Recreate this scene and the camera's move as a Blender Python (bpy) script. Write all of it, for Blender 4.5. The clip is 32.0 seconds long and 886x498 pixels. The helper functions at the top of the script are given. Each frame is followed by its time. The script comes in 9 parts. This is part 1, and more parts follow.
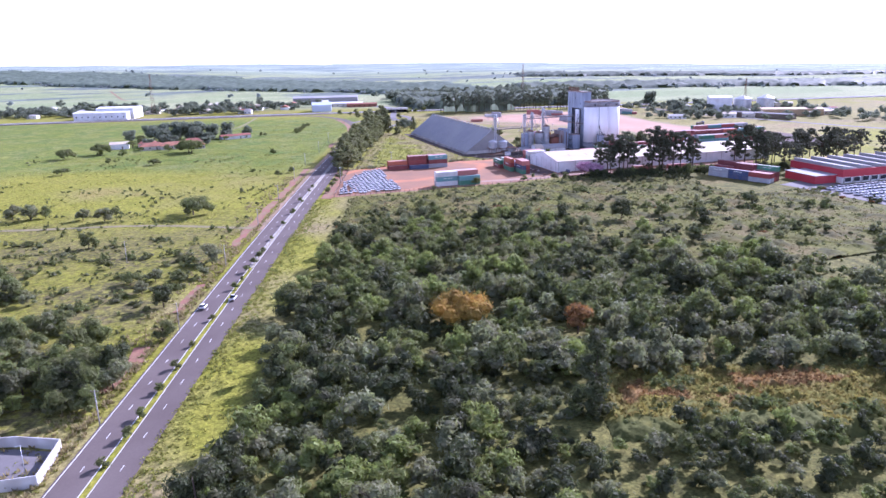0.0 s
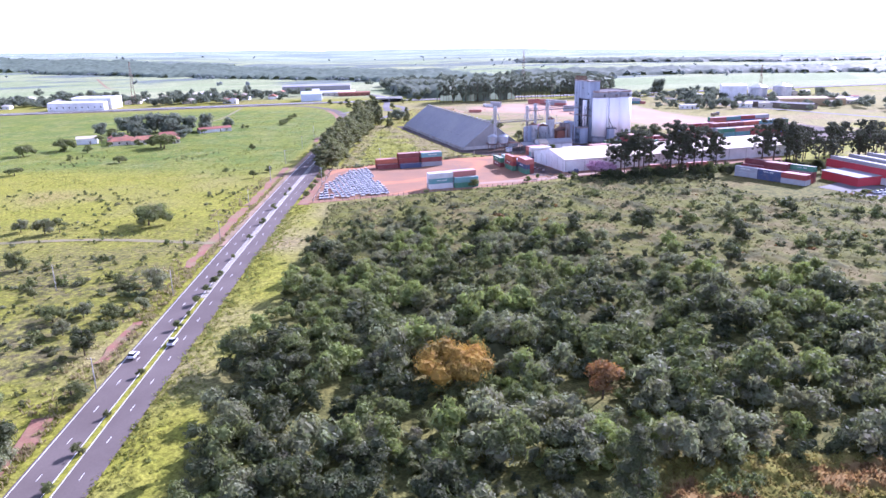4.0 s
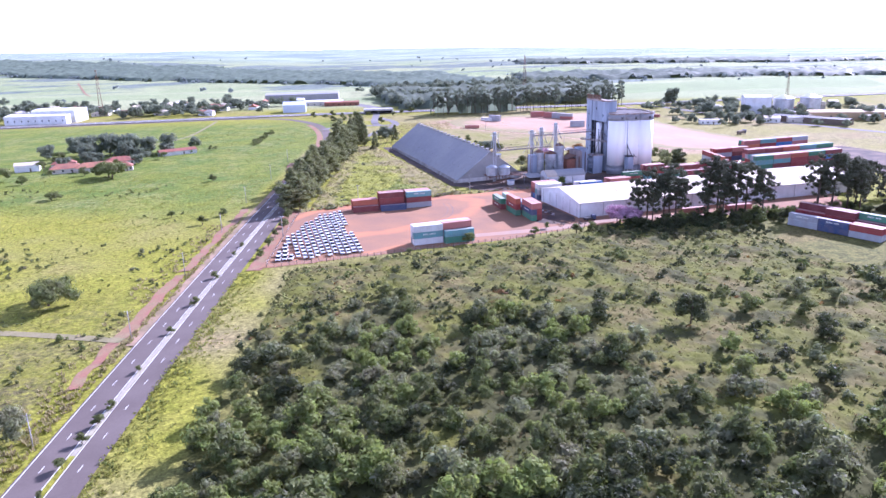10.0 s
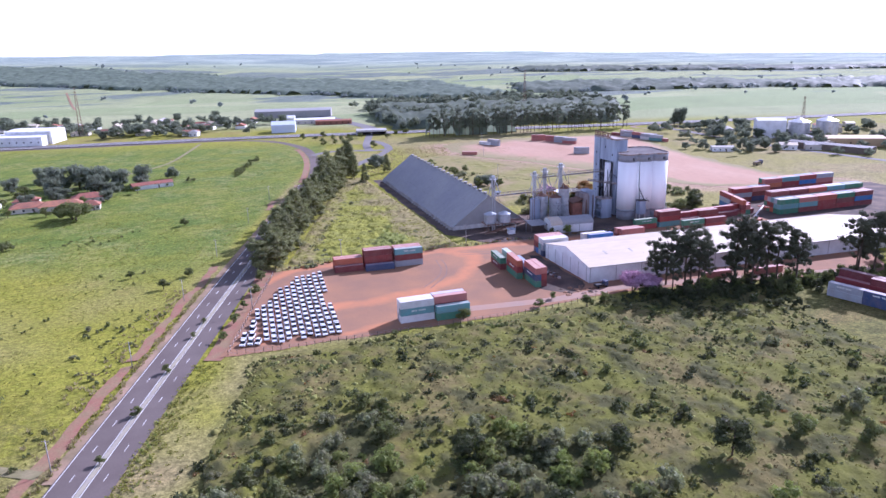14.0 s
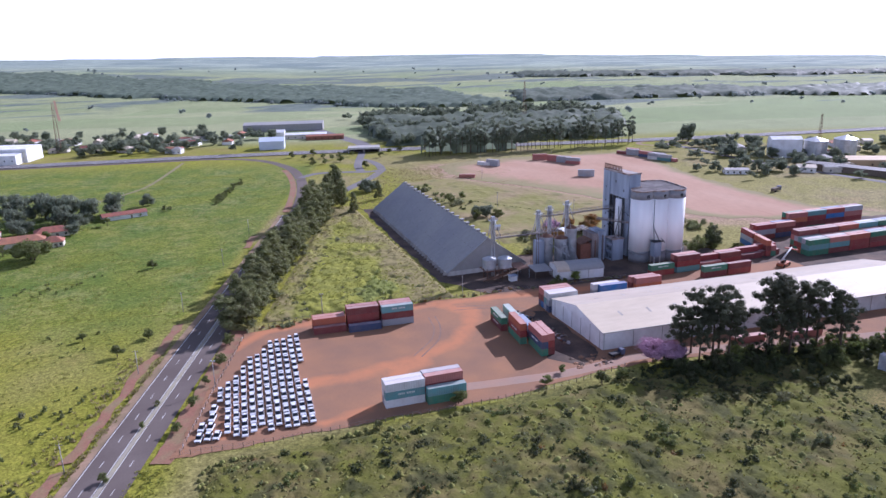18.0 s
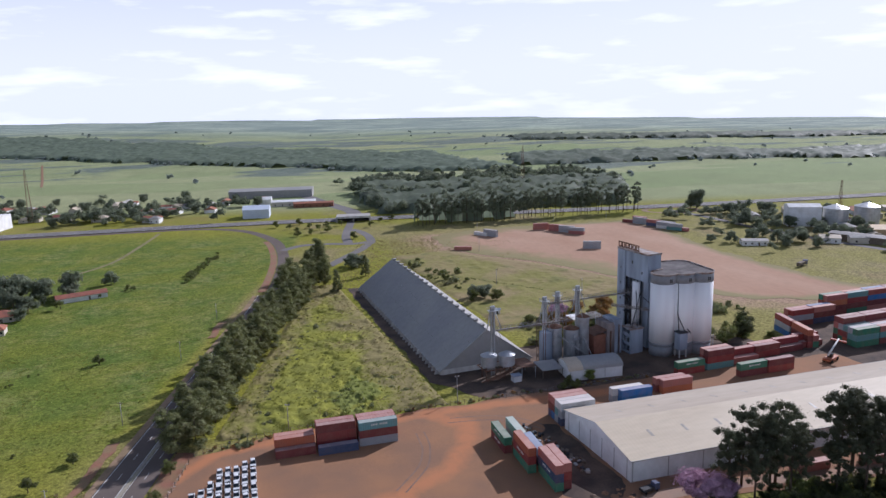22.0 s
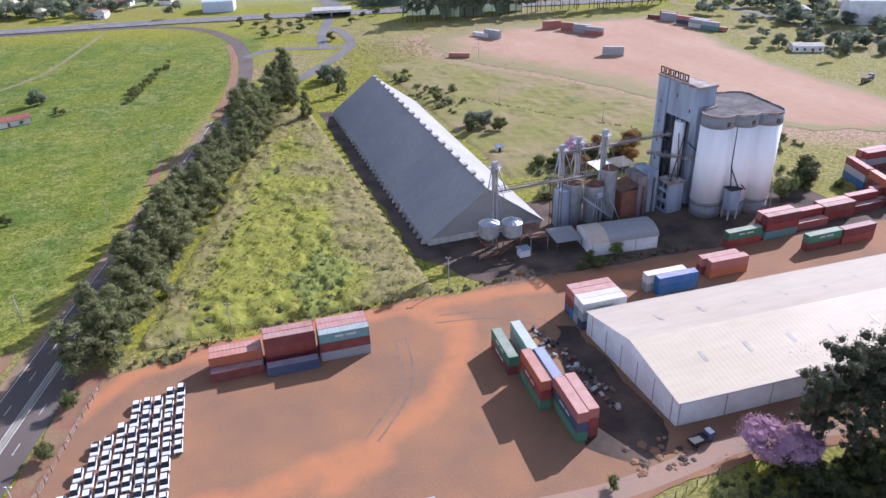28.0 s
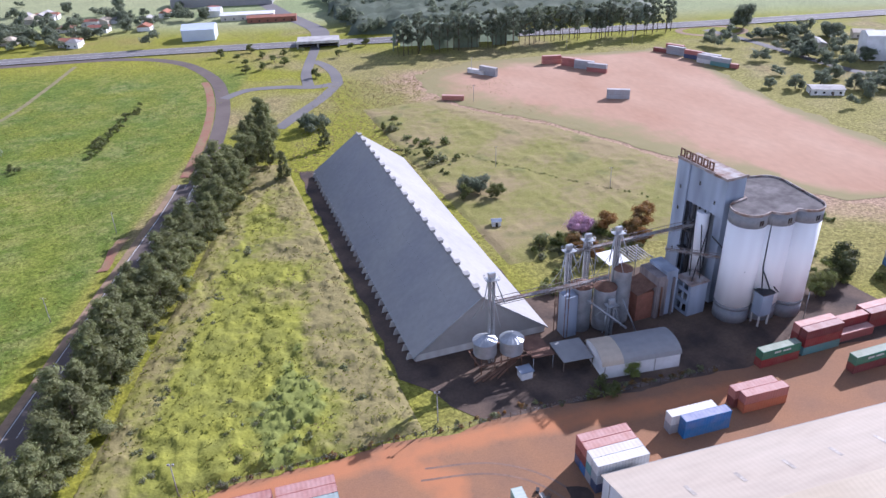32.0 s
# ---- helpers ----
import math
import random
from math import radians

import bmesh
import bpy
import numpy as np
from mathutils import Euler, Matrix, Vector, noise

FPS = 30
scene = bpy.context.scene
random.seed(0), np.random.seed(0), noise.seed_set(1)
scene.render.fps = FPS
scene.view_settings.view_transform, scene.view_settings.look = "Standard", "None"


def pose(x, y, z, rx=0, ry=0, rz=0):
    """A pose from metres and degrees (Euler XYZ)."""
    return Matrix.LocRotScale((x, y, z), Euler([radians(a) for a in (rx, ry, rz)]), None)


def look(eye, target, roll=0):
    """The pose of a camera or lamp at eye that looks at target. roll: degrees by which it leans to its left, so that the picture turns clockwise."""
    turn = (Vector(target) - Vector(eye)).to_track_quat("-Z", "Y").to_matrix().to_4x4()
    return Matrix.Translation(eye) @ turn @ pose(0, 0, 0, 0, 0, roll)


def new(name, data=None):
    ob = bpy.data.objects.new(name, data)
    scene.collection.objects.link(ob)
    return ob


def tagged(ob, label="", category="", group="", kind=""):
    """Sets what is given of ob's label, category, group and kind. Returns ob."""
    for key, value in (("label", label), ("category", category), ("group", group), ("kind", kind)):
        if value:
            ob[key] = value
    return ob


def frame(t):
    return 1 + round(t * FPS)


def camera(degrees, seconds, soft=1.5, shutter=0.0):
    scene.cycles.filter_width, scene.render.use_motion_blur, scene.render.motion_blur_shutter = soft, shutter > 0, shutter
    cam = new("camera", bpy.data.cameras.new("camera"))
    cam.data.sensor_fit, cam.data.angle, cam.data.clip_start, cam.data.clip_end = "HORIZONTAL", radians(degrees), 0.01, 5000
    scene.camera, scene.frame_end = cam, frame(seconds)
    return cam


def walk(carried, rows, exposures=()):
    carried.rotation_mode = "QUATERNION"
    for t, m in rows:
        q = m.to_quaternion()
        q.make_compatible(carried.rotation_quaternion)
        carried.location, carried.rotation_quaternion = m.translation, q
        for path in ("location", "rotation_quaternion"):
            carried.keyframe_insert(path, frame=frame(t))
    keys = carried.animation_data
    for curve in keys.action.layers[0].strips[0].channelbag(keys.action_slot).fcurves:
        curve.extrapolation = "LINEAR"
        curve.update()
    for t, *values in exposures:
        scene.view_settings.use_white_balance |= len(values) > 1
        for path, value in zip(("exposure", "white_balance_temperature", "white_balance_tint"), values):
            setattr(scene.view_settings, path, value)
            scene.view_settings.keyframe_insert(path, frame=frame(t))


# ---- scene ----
cam = camera(62.7, 32.0)
METRES, EYE, TILT, LEAN, TURN = 370.0, 76.0, 0.0, 0.0, -19.5
ROWS = [
    (0.0, 0.0, 0.0, 0.0, -0.33, -15.5, 1.2),
    (0.5, 0.0008, 0.0143, 0.0, -0.35, -15.68, 1.2),
    (1.0, 0.0019, 0.0313, -0.0001, -0.36, -15.7, 1.21),
    (1.5, 0.0027, 0.0459, -0.0004, -0.38, -15.82, 1.21),
    (2.0, 0.0037, 0.0634, -0.0007, -0.41, -15.91, 1.23),
    (2.5, 0.0047, 0.0782, -0.0012, -0.4, -16.31, 1.24),
    (3.0, 0.006, 0.0961, -0.0015, -0.39, -16.51, 1.25),
    (3.5, 0.0069, 0.1112, -0.0018, -0.41, -16.52, 1.26),
    (5.5, 0.0116, 0.178, -0.0029, -0.48, -16.53, 1.39),
    (6.0, 0.0128, 0.1962, -0.0032, -0.49, -16.52, 1.38),
    (6.5, 0.0138, 0.2113, -0.0027, -0.49, -16.53, 1.39),
    (7.0, 0.0149, 0.2292, -0.0018, -0.51, -16.54, 1.39),
    (7.5, 0.0161, 0.2441, -0.0001, -0.5, -16.57, 1.39),
    (8.0, 0.0173, 0.2617, 0.0027, -0.51, -16.61, 1.39),
    (8.5, 0.0184, 0.2766, 0.0059, -0.52, -16.64, 1.4),
    (9.0, 0.0199, 0.2942, 0.0106, -0.52, -16.68, 1.41),
    (9.5, 0.0211, 0.3091, 0.0148, -0.54, -16.71, 1.4),
    (10.0, 0.0224, 0.3264, 0.02, -0.54, -16.73, 1.4),
    (10.5, 0.0237, 0.3404, 0.0247, -0.54, -16.74, 1.4),
    (11.0, 0.0249, 0.3571, 0.0301, -0.55, -16.74, 1.4),
    (11.5, 0.026, 0.371, 0.0346, -0.56, -16.73, 1.38),
    (12.0, 0.0274, 0.3868, 0.0402, -0.56, -16.71, 1.39),
    (12.5, 0.0284, 0.4, 0.0448, -0.57, -16.68, 1.37),
    (13.0, 0.0295, 0.4159, 0.0501, -0.6, -16.65, 1.35),
    (13.5, 0.0305, 0.4288, 0.0548, -0.61, -16.66, 1.34),
    (14.0, 0.0316, 0.4441, 0.0603, -0.62, -16.64, 1.33),
    (14.5, 0.0324, 0.4569, 0.0651, -0.64, -16.63, 1.33),
    (16.5, 0.0359, 0.5096, 0.0858, -0.72, -16.65, 1.35),
    (17.0, 0.0369, 0.5243, 0.0877, -0.73, -16.63, 1.35),
    (17.5, 0.0377, 0.5376, 0.0877, -0.74, -16.61, 1.36),
    (18.0, 0.0387, 0.5535, 0.0879, -0.76, -16.58, 1.36),
    (18.5, 0.0395, 0.5675, 0.0879, -0.77, -16.57, 1.37),
    (19.0, 0.0404, 0.5842, 0.0883, -0.79, -16.6, 1.37),
    (19.5, 0.0413, 0.5985, 0.0886, -0.83, -16.51, 1.38),
    (20.0, 0.0423, 0.616, 0.0886, -0.88, -15.85, 1.42),
    (20.5, 0.0434, 0.6304, 0.0883, -0.92, -15.53, 1.44),
    (21.0, 0.0444, 0.6485, 0.089, -0.97, -13.74, 1.48),
    (21.5, 0.0455, 0.6627, 0.0883, -0.99, -11.9, 1.51),
    (22.0, 0.0468, 0.6798, 0.0879, -1.02, -11.88, 1.54),
    (22.5, 0.0478, 0.694, 0.0878, -1.05, -12.0, 1.55),
    (23.0, 0.0489, 0.7109, 0.0861, -1.05, -13.97, 1.57),
    (23.5, 0.0495, 0.7248, 0.0852, -1.01, -18.94, 1.58),
    (24.0, 0.0501, 0.7417, 0.0848, -0.98, -25.25, 1.6),
    (24.5, 0.0509, 0.7564, 0.0855, -0.99, -28.48, 1.61),
    (26.5, 0.0549, 0.8178, 0.084, -1.13, -28.66, 1.58),
    (27.0, 0.056, 0.8343, 0.0846, -1.17, -28.68, 1.57),
    (27.5, 0.0571, 0.8481, 0.087, -1.19, -28.7, 1.57),
    (28.0, 0.0583, 0.8646, 0.0912, -1.21, -28.72, 1.58),
    (28.5, 0.0594, 0.8784, 0.0953, -1.24, -28.72, 1.57),
    (29.0, 0.0608, 0.8949, 0.1002, -1.28, -28.73, 1.58),
    (29.5, 0.062, 0.9084, 0.1042, -1.3, -28.73, 1.58),
    (30.0, 0.0632, 0.9243, 0.1091, -1.35, -28.72, 1.57),
    (30.5, 0.0642, 0.937, 0.1135, -1.38, -28.72, 1.55),
    (31.0, 0.0652, 0.9516, 0.1186, -1.44, -28.72, 1.53),
    (31.5, 0.0662, 0.9634, 0.1229, -1.47, -28.72, 1.52),
    (32.0, 0.0672, 0.9771, 0.126, -1.51, -28.7, 1.51),
]
LIGHT = [(0, 1.08, 5030, 42), (1, 1.3, 5030, 42), (9, 1.36, 5000, 41), (13, 0.94, 5060, 39), (17, 0.46, 5180, 33), (20.5, 0.12, 5380, 26), (22.5, -0.15, 5640, 20), (24, 0.25, 5800, 25), (26.5, 0.6, 5450, 24), (32, 0.66, 5350, 26)]
walk(cam, [(t, pose(0, 0, EYE, TILT, LEAN, TURN) @ pose(METRES * x, METRES * y, METRES * z, 90 + pitch, roll, yaw)) for t, x, y, z, yaw, pitch, roll in ROWS], LIGHT)

# ---- world and sun ----
SUN_AZ, SUN_EL = 64.0, 29.5          # clockwise from +y, above the horizon
world = bpy.data.worlds.new("world")
scene.world = world
world.use_nodes = True
wn, wl = world.node_tree.nodes, world.node_tree.links
wn.clear()
sky = wn.new("ShaderNodeTexSky")
sky.sky_type, sky.sun_disc = "NISHITA", False
sky.sun_elevation, sky.sun_rotation = radians(SUN_EL), radians(SUN_AZ)
sky.altitude, sky.air_density, sky.dust_density, sky.ozone_density = 500, 1.4, 1.2, 1.5
back = wn.new("ShaderNodeBackground")
back.inputs["Strength"].default_value = 0.068
wout = wn.new("ShaderNodeOutputWorld")
# thin white haze towards the horizon and a few streaks of high cloud
wco, sep, cmap = wn.new("ShaderNodeTexCoord"), wn.new("ShaderNodeSeparateXYZ"), wn.new("ShaderNodeMapping")
wl.new(wco.outputs["Generated"], sep.inputs[0])
haze = wn.new("ShaderNodeMapRange")
haze.interpolation_type = "SMOOTHSTEP"
for k, val in zip(("From Min", "From Max", "To Min", "To Max"), (0.0, 0.42, 0.97, 0.05)):
    haze.inputs[k].default_value = val
wl.new(sep.outputs["Z"], haze.inputs[0])
cmap.inputs["Scale"].default_value = (4.0, 4.0, 22.0)
wl.new(wco.outputs["Generated"], cmap.inputs[0])
cloud, cramp = wn.new("ShaderNodeTexNoise"), wn.new("ShaderNodeMapRange")
cloud.inputs["Scale"].default_value, cloud.inputs["Detail"].default_value = 2.2, 6
wl.new(cmap.outputs[0], cloud.inputs["Vector"])
for k, val in zip(("From Min", "From Max", "To Min", "To Max"), (0.54, 0.74, 0.0, 0.75)):
    cramp.inputs[k].default_value = val
wl.new(cloud.outputs[0], cramp.inputs[0])
veil = wn.new("ShaderNodeMix")
veil.data_type = "RGBA"
veil.inputs["B"].default_value = (14.6, 15.0, 15.6, 1)
wl.new(haze.outputs[0], veil.inputs["Factor"])
wl.new(sky.outputs[0], veil.inputs["A"])
puff = wn.new("ShaderNodeMix")
puff.data_type = "RGBA"
puff.inputs["B"].default_value = (19.0, 19.0, 19.2, 1)
wl.new(cramp.outputs[0], puff.inputs["Factor"]), wl.new(veil.outputs["Result"], puff.inputs["A"])
wl.new(puff.outputs["Result"], back.inputs[0])
wl.new(back.outputs[0], wout.inputs[0])
sun = new("sun", bpy.data.lights.new("sun", "SUN"))
sun.data.energy, sun.data.angle, sun.data.color = 5.0, radians(0.53), (1.0, 0.94, 0.85)
sx, sy = math.sin(radians(SUN_AZ)) * math.cos(radians(SUN_EL)), math.cos(radians(SUN_AZ)) * math.cos(radians(SUN_EL))
sun.matrix_world = look((sx * 300, sy * 300, math.sin(radians(SUN_EL)) * 300), (0, 0, 0))

# ---- the lie of the land: u to the right of the road's heading, v along it ----
CT, ST = math.cos(radians(19.5)), math.sin(radians(19.5))


def W(u, v):
    return CT * u + ST * v, -ST * u + CT * v


def UV(x, y):
    return CT * x - ST * y, ST * x + CT * y


noise_grids = {}


def tint_noise(a, b, s, seed):
    """Value noise over arrays of plan places."""
    if seed not in noise_grids:
        noise_grids[seed] = np.random.default_rng(seed).random((256, 256))
    g = noise_grids[seed]
    x, y = a / s, b / s
    i, j = np.floor(x).astype(int), np.floor(y).astype(int)
    fx, fy = x - i, y - j
    fx, fy = fx * fx * (3 - 2 * fx), fy * fy * (3 - 2 * fy)
    q = lambda di, dj: g[(i + di) % 256, (j + dj) % 256]
    return (q(0, 0) * (1 - fx) + q(1, 0) * fx) * (1 - fy) + (q(0, 1) * (1 - fx) + q(1, 1) * fx) * fy


def step(x, a, b):
    t = np.clip((x - a) / (b - a), 0, 1)
    return t * t * (3 - 2 * t)


def gz(x, y):
    """Height of the ground: it climbs gently from the near woods to the yard, and falls to a wide valley beyond the
    highway. The far land is tilted and lowered to fit the horizon in the camera's view.
    """
    u, v = CT * np.asarray(x, float) - ST * np.asarray(y, float), ST * np.asarray(x, float) + CT * np.asarray(y, float)
    z = np.interp(v, (57, 123, 190, 285, 380, 455), (-4.7, -3.3, -1.7, 0.0, 1.1, 1.7))
    far = step(v, 1150, 1500) * -14 + step(v, 1900, 3300) * 14 + (tint_noise(np.asarray(x, float), np.asarray(y, float), 520, 9) - 0.5) * 12 * step(v, 1300, 2200)
    return z + far - 0.018 * (u + 100) * step(v, 1000, 2600) - 22 * step(v, 2700, 4500)


def on(x, y, h=0.0, rz=0.0):
    """The pose of a thing that stands on the ground at x, y."""
    return pose(x, y, float(gz(x, y)) + h, 0, 0, rz)


# ---- materials ----
def mat(name, rgb, rough=0.8, metal=0.0, var=0.25, size=1.0, fine=6.0, bump=0.0, tint=None, island=False, rand=0.0, spec=0.3, streak=None):
    """A surface with two scales of variation; tint is the colour that the coarse stains lean to."""
    m = bpy.data.materials.new(name)
    m.use_nodes = True
    n, l = m.node_tree.nodes, m.node_tree.links
    b = n["Principled BSDF"]
    b.inputs["Roughness"].default_value, b.inputs["Metallic"].default_value = rough, metal
    b.inputs["Specular IOR Level"].default_value = spec
    co = n.new("ShaderNodeTexCoord")
    geo = n.new("ShaderNodeNewGeometry")
    src = geo.outputs["Position"]
    if streak:
        mp = n.new("ShaderNodeMapping")
        mp.inputs["Scale"].default_value = streak
        l.new(src, mp.inputs[0])
        src = mp.outputs[0]
    big, small = n.new("ShaderNodeTexNoise"), n.new("ShaderNodeTexNoise")
    big.inputs["Scale"].default_value, small.inputs["Scale"].default_value = 1.0 / size, fine / size
    big.inputs["Detail"].default_value, small.inputs["Detail"].default_value = 4, 3
    l.new(src, big.inputs["Vector"]), l.new(src, small.inputs["Vector"])
    mix = n.new("ShaderNodeMix")
    mix.data_type = "RGBA"
    ramp = n.new("ShaderNodeMapRange")
    ramp.inputs["From Min"].default_value, ramp.inputs["From Max"].default_value = 0.35, 0.68
    l.new(big.outputs[0], ramp.inputs[0])
    l.new(ramp.outputs[0], mix.inputs["Factor"])
    t = tint or tuple(c * (1 - var) for c in rgb)
    mix.inputs["A"].default_value, mix.inputs["B"].default_value = (*rgb, 1), (*t, 1)
    hsv = n.new("ShaderNodeHueSaturation")
    val = n.new("ShaderNodeMapRange")
    val.inputs["To Min"].default_value, val.inputs["To Max"].default_value = 1 - var, 1 + var
    l.new(small.outputs[0], val.inputs[0])
    out = val.outputs[0]
    if rand or island:
        info = n.new("ShaderNodeObjectInfo")
        r = geo.outputs["Random Per Island"] if island else info.outputs["Random"]
        rr = n.new("ShaderNodeMapRange")
        rr.inputs["To Min"].default_value, rr.inputs["To Max"].default_value = 1 - rand, 1 + rand
        l.new(r, rr.inputs[0])
        mul = n.new("ShaderNodeMath")
        mul.operation = "MULTIPLY"
        l.new(out, mul.inputs[0]), l.new(rr.outputs[0], mul.inputs[1])
        out = mul.outputs[0]
        hr = n.new("ShaderNodeMapRange")
        hr.inputs["To Min"].default_value, hr.inputs["To Max"].default_value = 0.5 - 0.06 * rand, 0.5 + 0.06 * rand
        l.new(r, hr.inputs[0]), l.new(hr.outputs[0], hsv.inputs["Hue"])
    l.new(out, hsv.inputs["Value"])
    l.new(mix.outputs["Result"], hsv.inputs["Color"])
    l.new(hsv.outputs[0], b.inputs["Base Color"])
    if bump:
        bp = n.new("ShaderNodeBump")
        bp.inputs["Strength"].default_value, bp.inputs["Distance"].default_value = 0.6, bump
        l.new(small.outputs[0], bp.inputs["Height"])
        l.new(bp.outputs[0], b.inputs["Normal"])
    return m


def foliage(name, rgb, rgb2, trans=0.25, age=0.0, through_leaf=None):
    """Leaves: hue shifts from clump to clump and tree to tree, and some light comes through."""
    m = mat(name, rgb, 0.65, 0, 0.22, 9.0, 5.0, tint=rgb2, island=True, rand=0.24, spec=0.15)
    n, l = m.node_tree.nodes, m.node_tree.links
    b, o = n["Principled BSDF"], n["Material Output"]
    tr, ms = n.new("ShaderNodeBsdfTranslucent"), n.new("ShaderNodeMixShader")
    col = b.inputs["Base Color"].links[0].from_socket
    if age:
        geo, patch, pick, old = n.new("ShaderNodeNewGeometry"), n.new("ShaderNodeTexNoise"), n.new("ShaderNodeMapRange"), n.new("ShaderNodeMix")
        patch.inputs["Scale"].default_value, patch.inputs["Detail"].default_value = 0.16, 2
        l.new(geo.outputs["Position"], patch.inputs["Vector"])
        for k, val in zip(("From Min", "From Max", "To Min", "To Max"), (0.46, 0.7, 0.0, age)):
            pick.inputs[k].default_value = val
        l.new(patch.outputs[0], pick.inputs[0])
        old.data_type = "RGBA"
        old.inputs["B"].default_value = (0.2, 0.165, 0.1, 1)
        l.new(pick.outputs[0], old.inputs["Factor"]), l.new(col, old.inputs["A"])
        col = old.outputs["Result"]
        l.new(col, b.inputs["Base Color"])
    if through_leaf:
        warm = n.new("ShaderNodeMix")
        warm.data_type, warm.blend_type = "RGBA", "MULTIPLY"
        warm.inputs["Factor"].default_value = 1.0
        warm.inputs["B"].default_value = (*through_leaf, 1)
        l.new(col, warm.inputs["A"])
        l.new(warm.outputs["Result"], tr.inputs[0])
    else:
        l.new(col, tr.inputs[0])
    ms.inputs[0].default_value = trans
    l.new(b.outputs[0], ms.inputs[1]), l.new(tr.outputs[0], ms.inputs[2])
    l.new(ms.outputs[0], o.inputs["Surface"])
    return m


M = {}
M["asphalt"] = mat("asphalt", (0.125, 0.1, 0.087), 0.92, 0, 0.12, 14, 30, tint=(0.155, 0.126, 0.11), spec=0.15)
M["old_asphalt"] = mat("old_asphalt", (0.15, 0.14, 0.135), 0.9, 0, 0.12, 20, 20, tint=(0.19, 0.175, 0.165))
M["paint"] = mat("road_paint", (0.72, 0.71, 0.66), 0.7, 0, 0.15, 3, 8)
M["concrete"] = mat("concrete", (0.45, 0.43, 0.4), 0.9, 0, 0.2, 5, 6, tint=(0.32, 0.3, 0.28))
M["kerb"] = mat("kerb_concrete", (0.31, 0.28, 0.23), 0.9, 0, 0.25, 4, 6, tint=(0.34, 0.31, 0.2))
M["yard"] = mat("packed_red_earth", (0.245, 0.138, 0.082), 0.95, 0, 0.2, 13, 40, tint=(0.315, 0.162, 0.083), bump=0.06)
M["field_earth"] = mat("bare_pink_earth", (0.42, 0.265, 0.175), 0.95, 0, 0.14, 34, 14, tint=(0.36, 0.205, 0.125), streak=(1.0, 0.45, 1.0))
M["red_earth"] = mat("red_earth", (0.27, 0.125, 0.08), 0.95, 0, 0.3, 5, 9, tint=(0.24, 0.175, 0.09), bump=0.08)
# dark earth, blackened further: shade by the buildings is put into its colour
M["dark_earth"] = mat("oily_shaded_earth", (0.062, 0.046, 0.038), 0.95, 0, 0.3, 9, 12, tint=(0.145, 0.1, 0.07), bump=0.05)
M["field_path"] = mat("worn_field_path", (0.25, 0.21, 0.11), 0.95, 0, 0.25, 6, 9, tint=(0.18, 0.165, 0.07))
M["tyre_track"] = mat("pressed_earth", (0.2, 0.13, 0.096), 0.95, 0, 0.3, 4, 8, tint=(0.26, 0.16, 0.11))
M["track"] = mat("earth_track", (0.33, 0.22, 0.14), 0.95, 0, 0.25, 8, 9, tint=(0.2, 0.15, 0.08))
M["grey_roof"] = mat("weathered_grey_sheet", (0.34, 0.33, 0.31), 0.85, 0.0, 0.14, 18, 9, tint=(0.29, 0.285, 0.285), spec=0.35)
# one sheet roof, two tones: the slopes' differing light put into the colour
M["bright_roof"] = mat("lit_slope_roof", (0.6, 0.505, 0.36), 0.65, 0.0, 0.12, 16, 12, tint=(0.5, 0.4, 0.27), spec=0.4, streak=(0.25, 1.0, 1.0))
M["dim_roof"] = mat("dim_slope_roof", (0.5, 0.435, 0.35), 0.85, 0.0, 0.14, 22, 12, tint=(0.42, 0.35, 0.27), spec=0.2, streak=(0.25, 1.0, 1.0))
M["pale_roof"] = mat("pale_sheet_roof", (0.6, 0.51, 0.38), 0.7, 0.0, 0.14, 22, 12, tint=(0.54, 0.45, 0.34), spec=0.35)
M["white_wall"] = mat("white_painted_wall", (0.8, 0.8, 0.79), 0.85, 0, 0.08, 5, 5, tint=(0.66, 0.65, 0.63))
M["dirty_wall"] = mat("stained_white_wall", (0.62, 0.61, 0.58), 0.9, 0, 0.15, 3, 4, tint=(0.42, 0.38, 0.34), streak=(1, 1, 0.3))
M["silo_white"] = mat("silo_white_paint", (0.93, 0.925, 0.92), 0.8, 0, 0.06, 4, 4, tint=(0.82, 0.8, 0.8), streak=(1, 1, 0.15))
M["silo_grey"] = mat("silo_grey_band", (0.23, 0.24, 0.26), 0.85, 0, 0.15, 3, 4, tint=(0.3, 0.3, 0.3))
M["tower"] = mat("stained_blue_grey_concrete", (0.4, 0.455, 0.54), 0.9, 0, 0.22, 4, 4, tint=(0.22, 0.25, 0.3), streak=(1, 1, 0.2))
M["dark"] = mat("dark_steel", (0.05, 0.05, 0.055), 0.6, 0.3, 0.2, 2, 5)
M["steel"] = mat("galvanised_steel", (0.48, 0.5, 0.52), 0.45, 0.6, 0.15, 3, 6, tint=(0.36, 0.37, 0.38))
M["rust"] = mat("rusty_steel", (0.22, 0.12, 0.08), 0.8, 0.2, 0.3, 2, 5)
M["aged"] = mat("aged_conveyor_steel", (0.3, 0.29, 0.28), 0.7, 0.3, 0.25, 2, 6, tint=(0.2, 0.14, 0.11))
M["brick"] = mat("red_brick", (0.3, 0.13, 0.085), 0.9, 0, 0.25, 2, 8)
M["tile"] = mat("clay_roof_tile", (0.36, 0.145, 0.09), 0.9, 0, 0.25, 3, 6, tint=(0.24, 0.11, 0.08), rand=0.2)
M["glass"] = mat("dark_glass", (0.02, 0.024, 0.03), 0.08, 0, 0.1, 2, 3, spec=0.6)
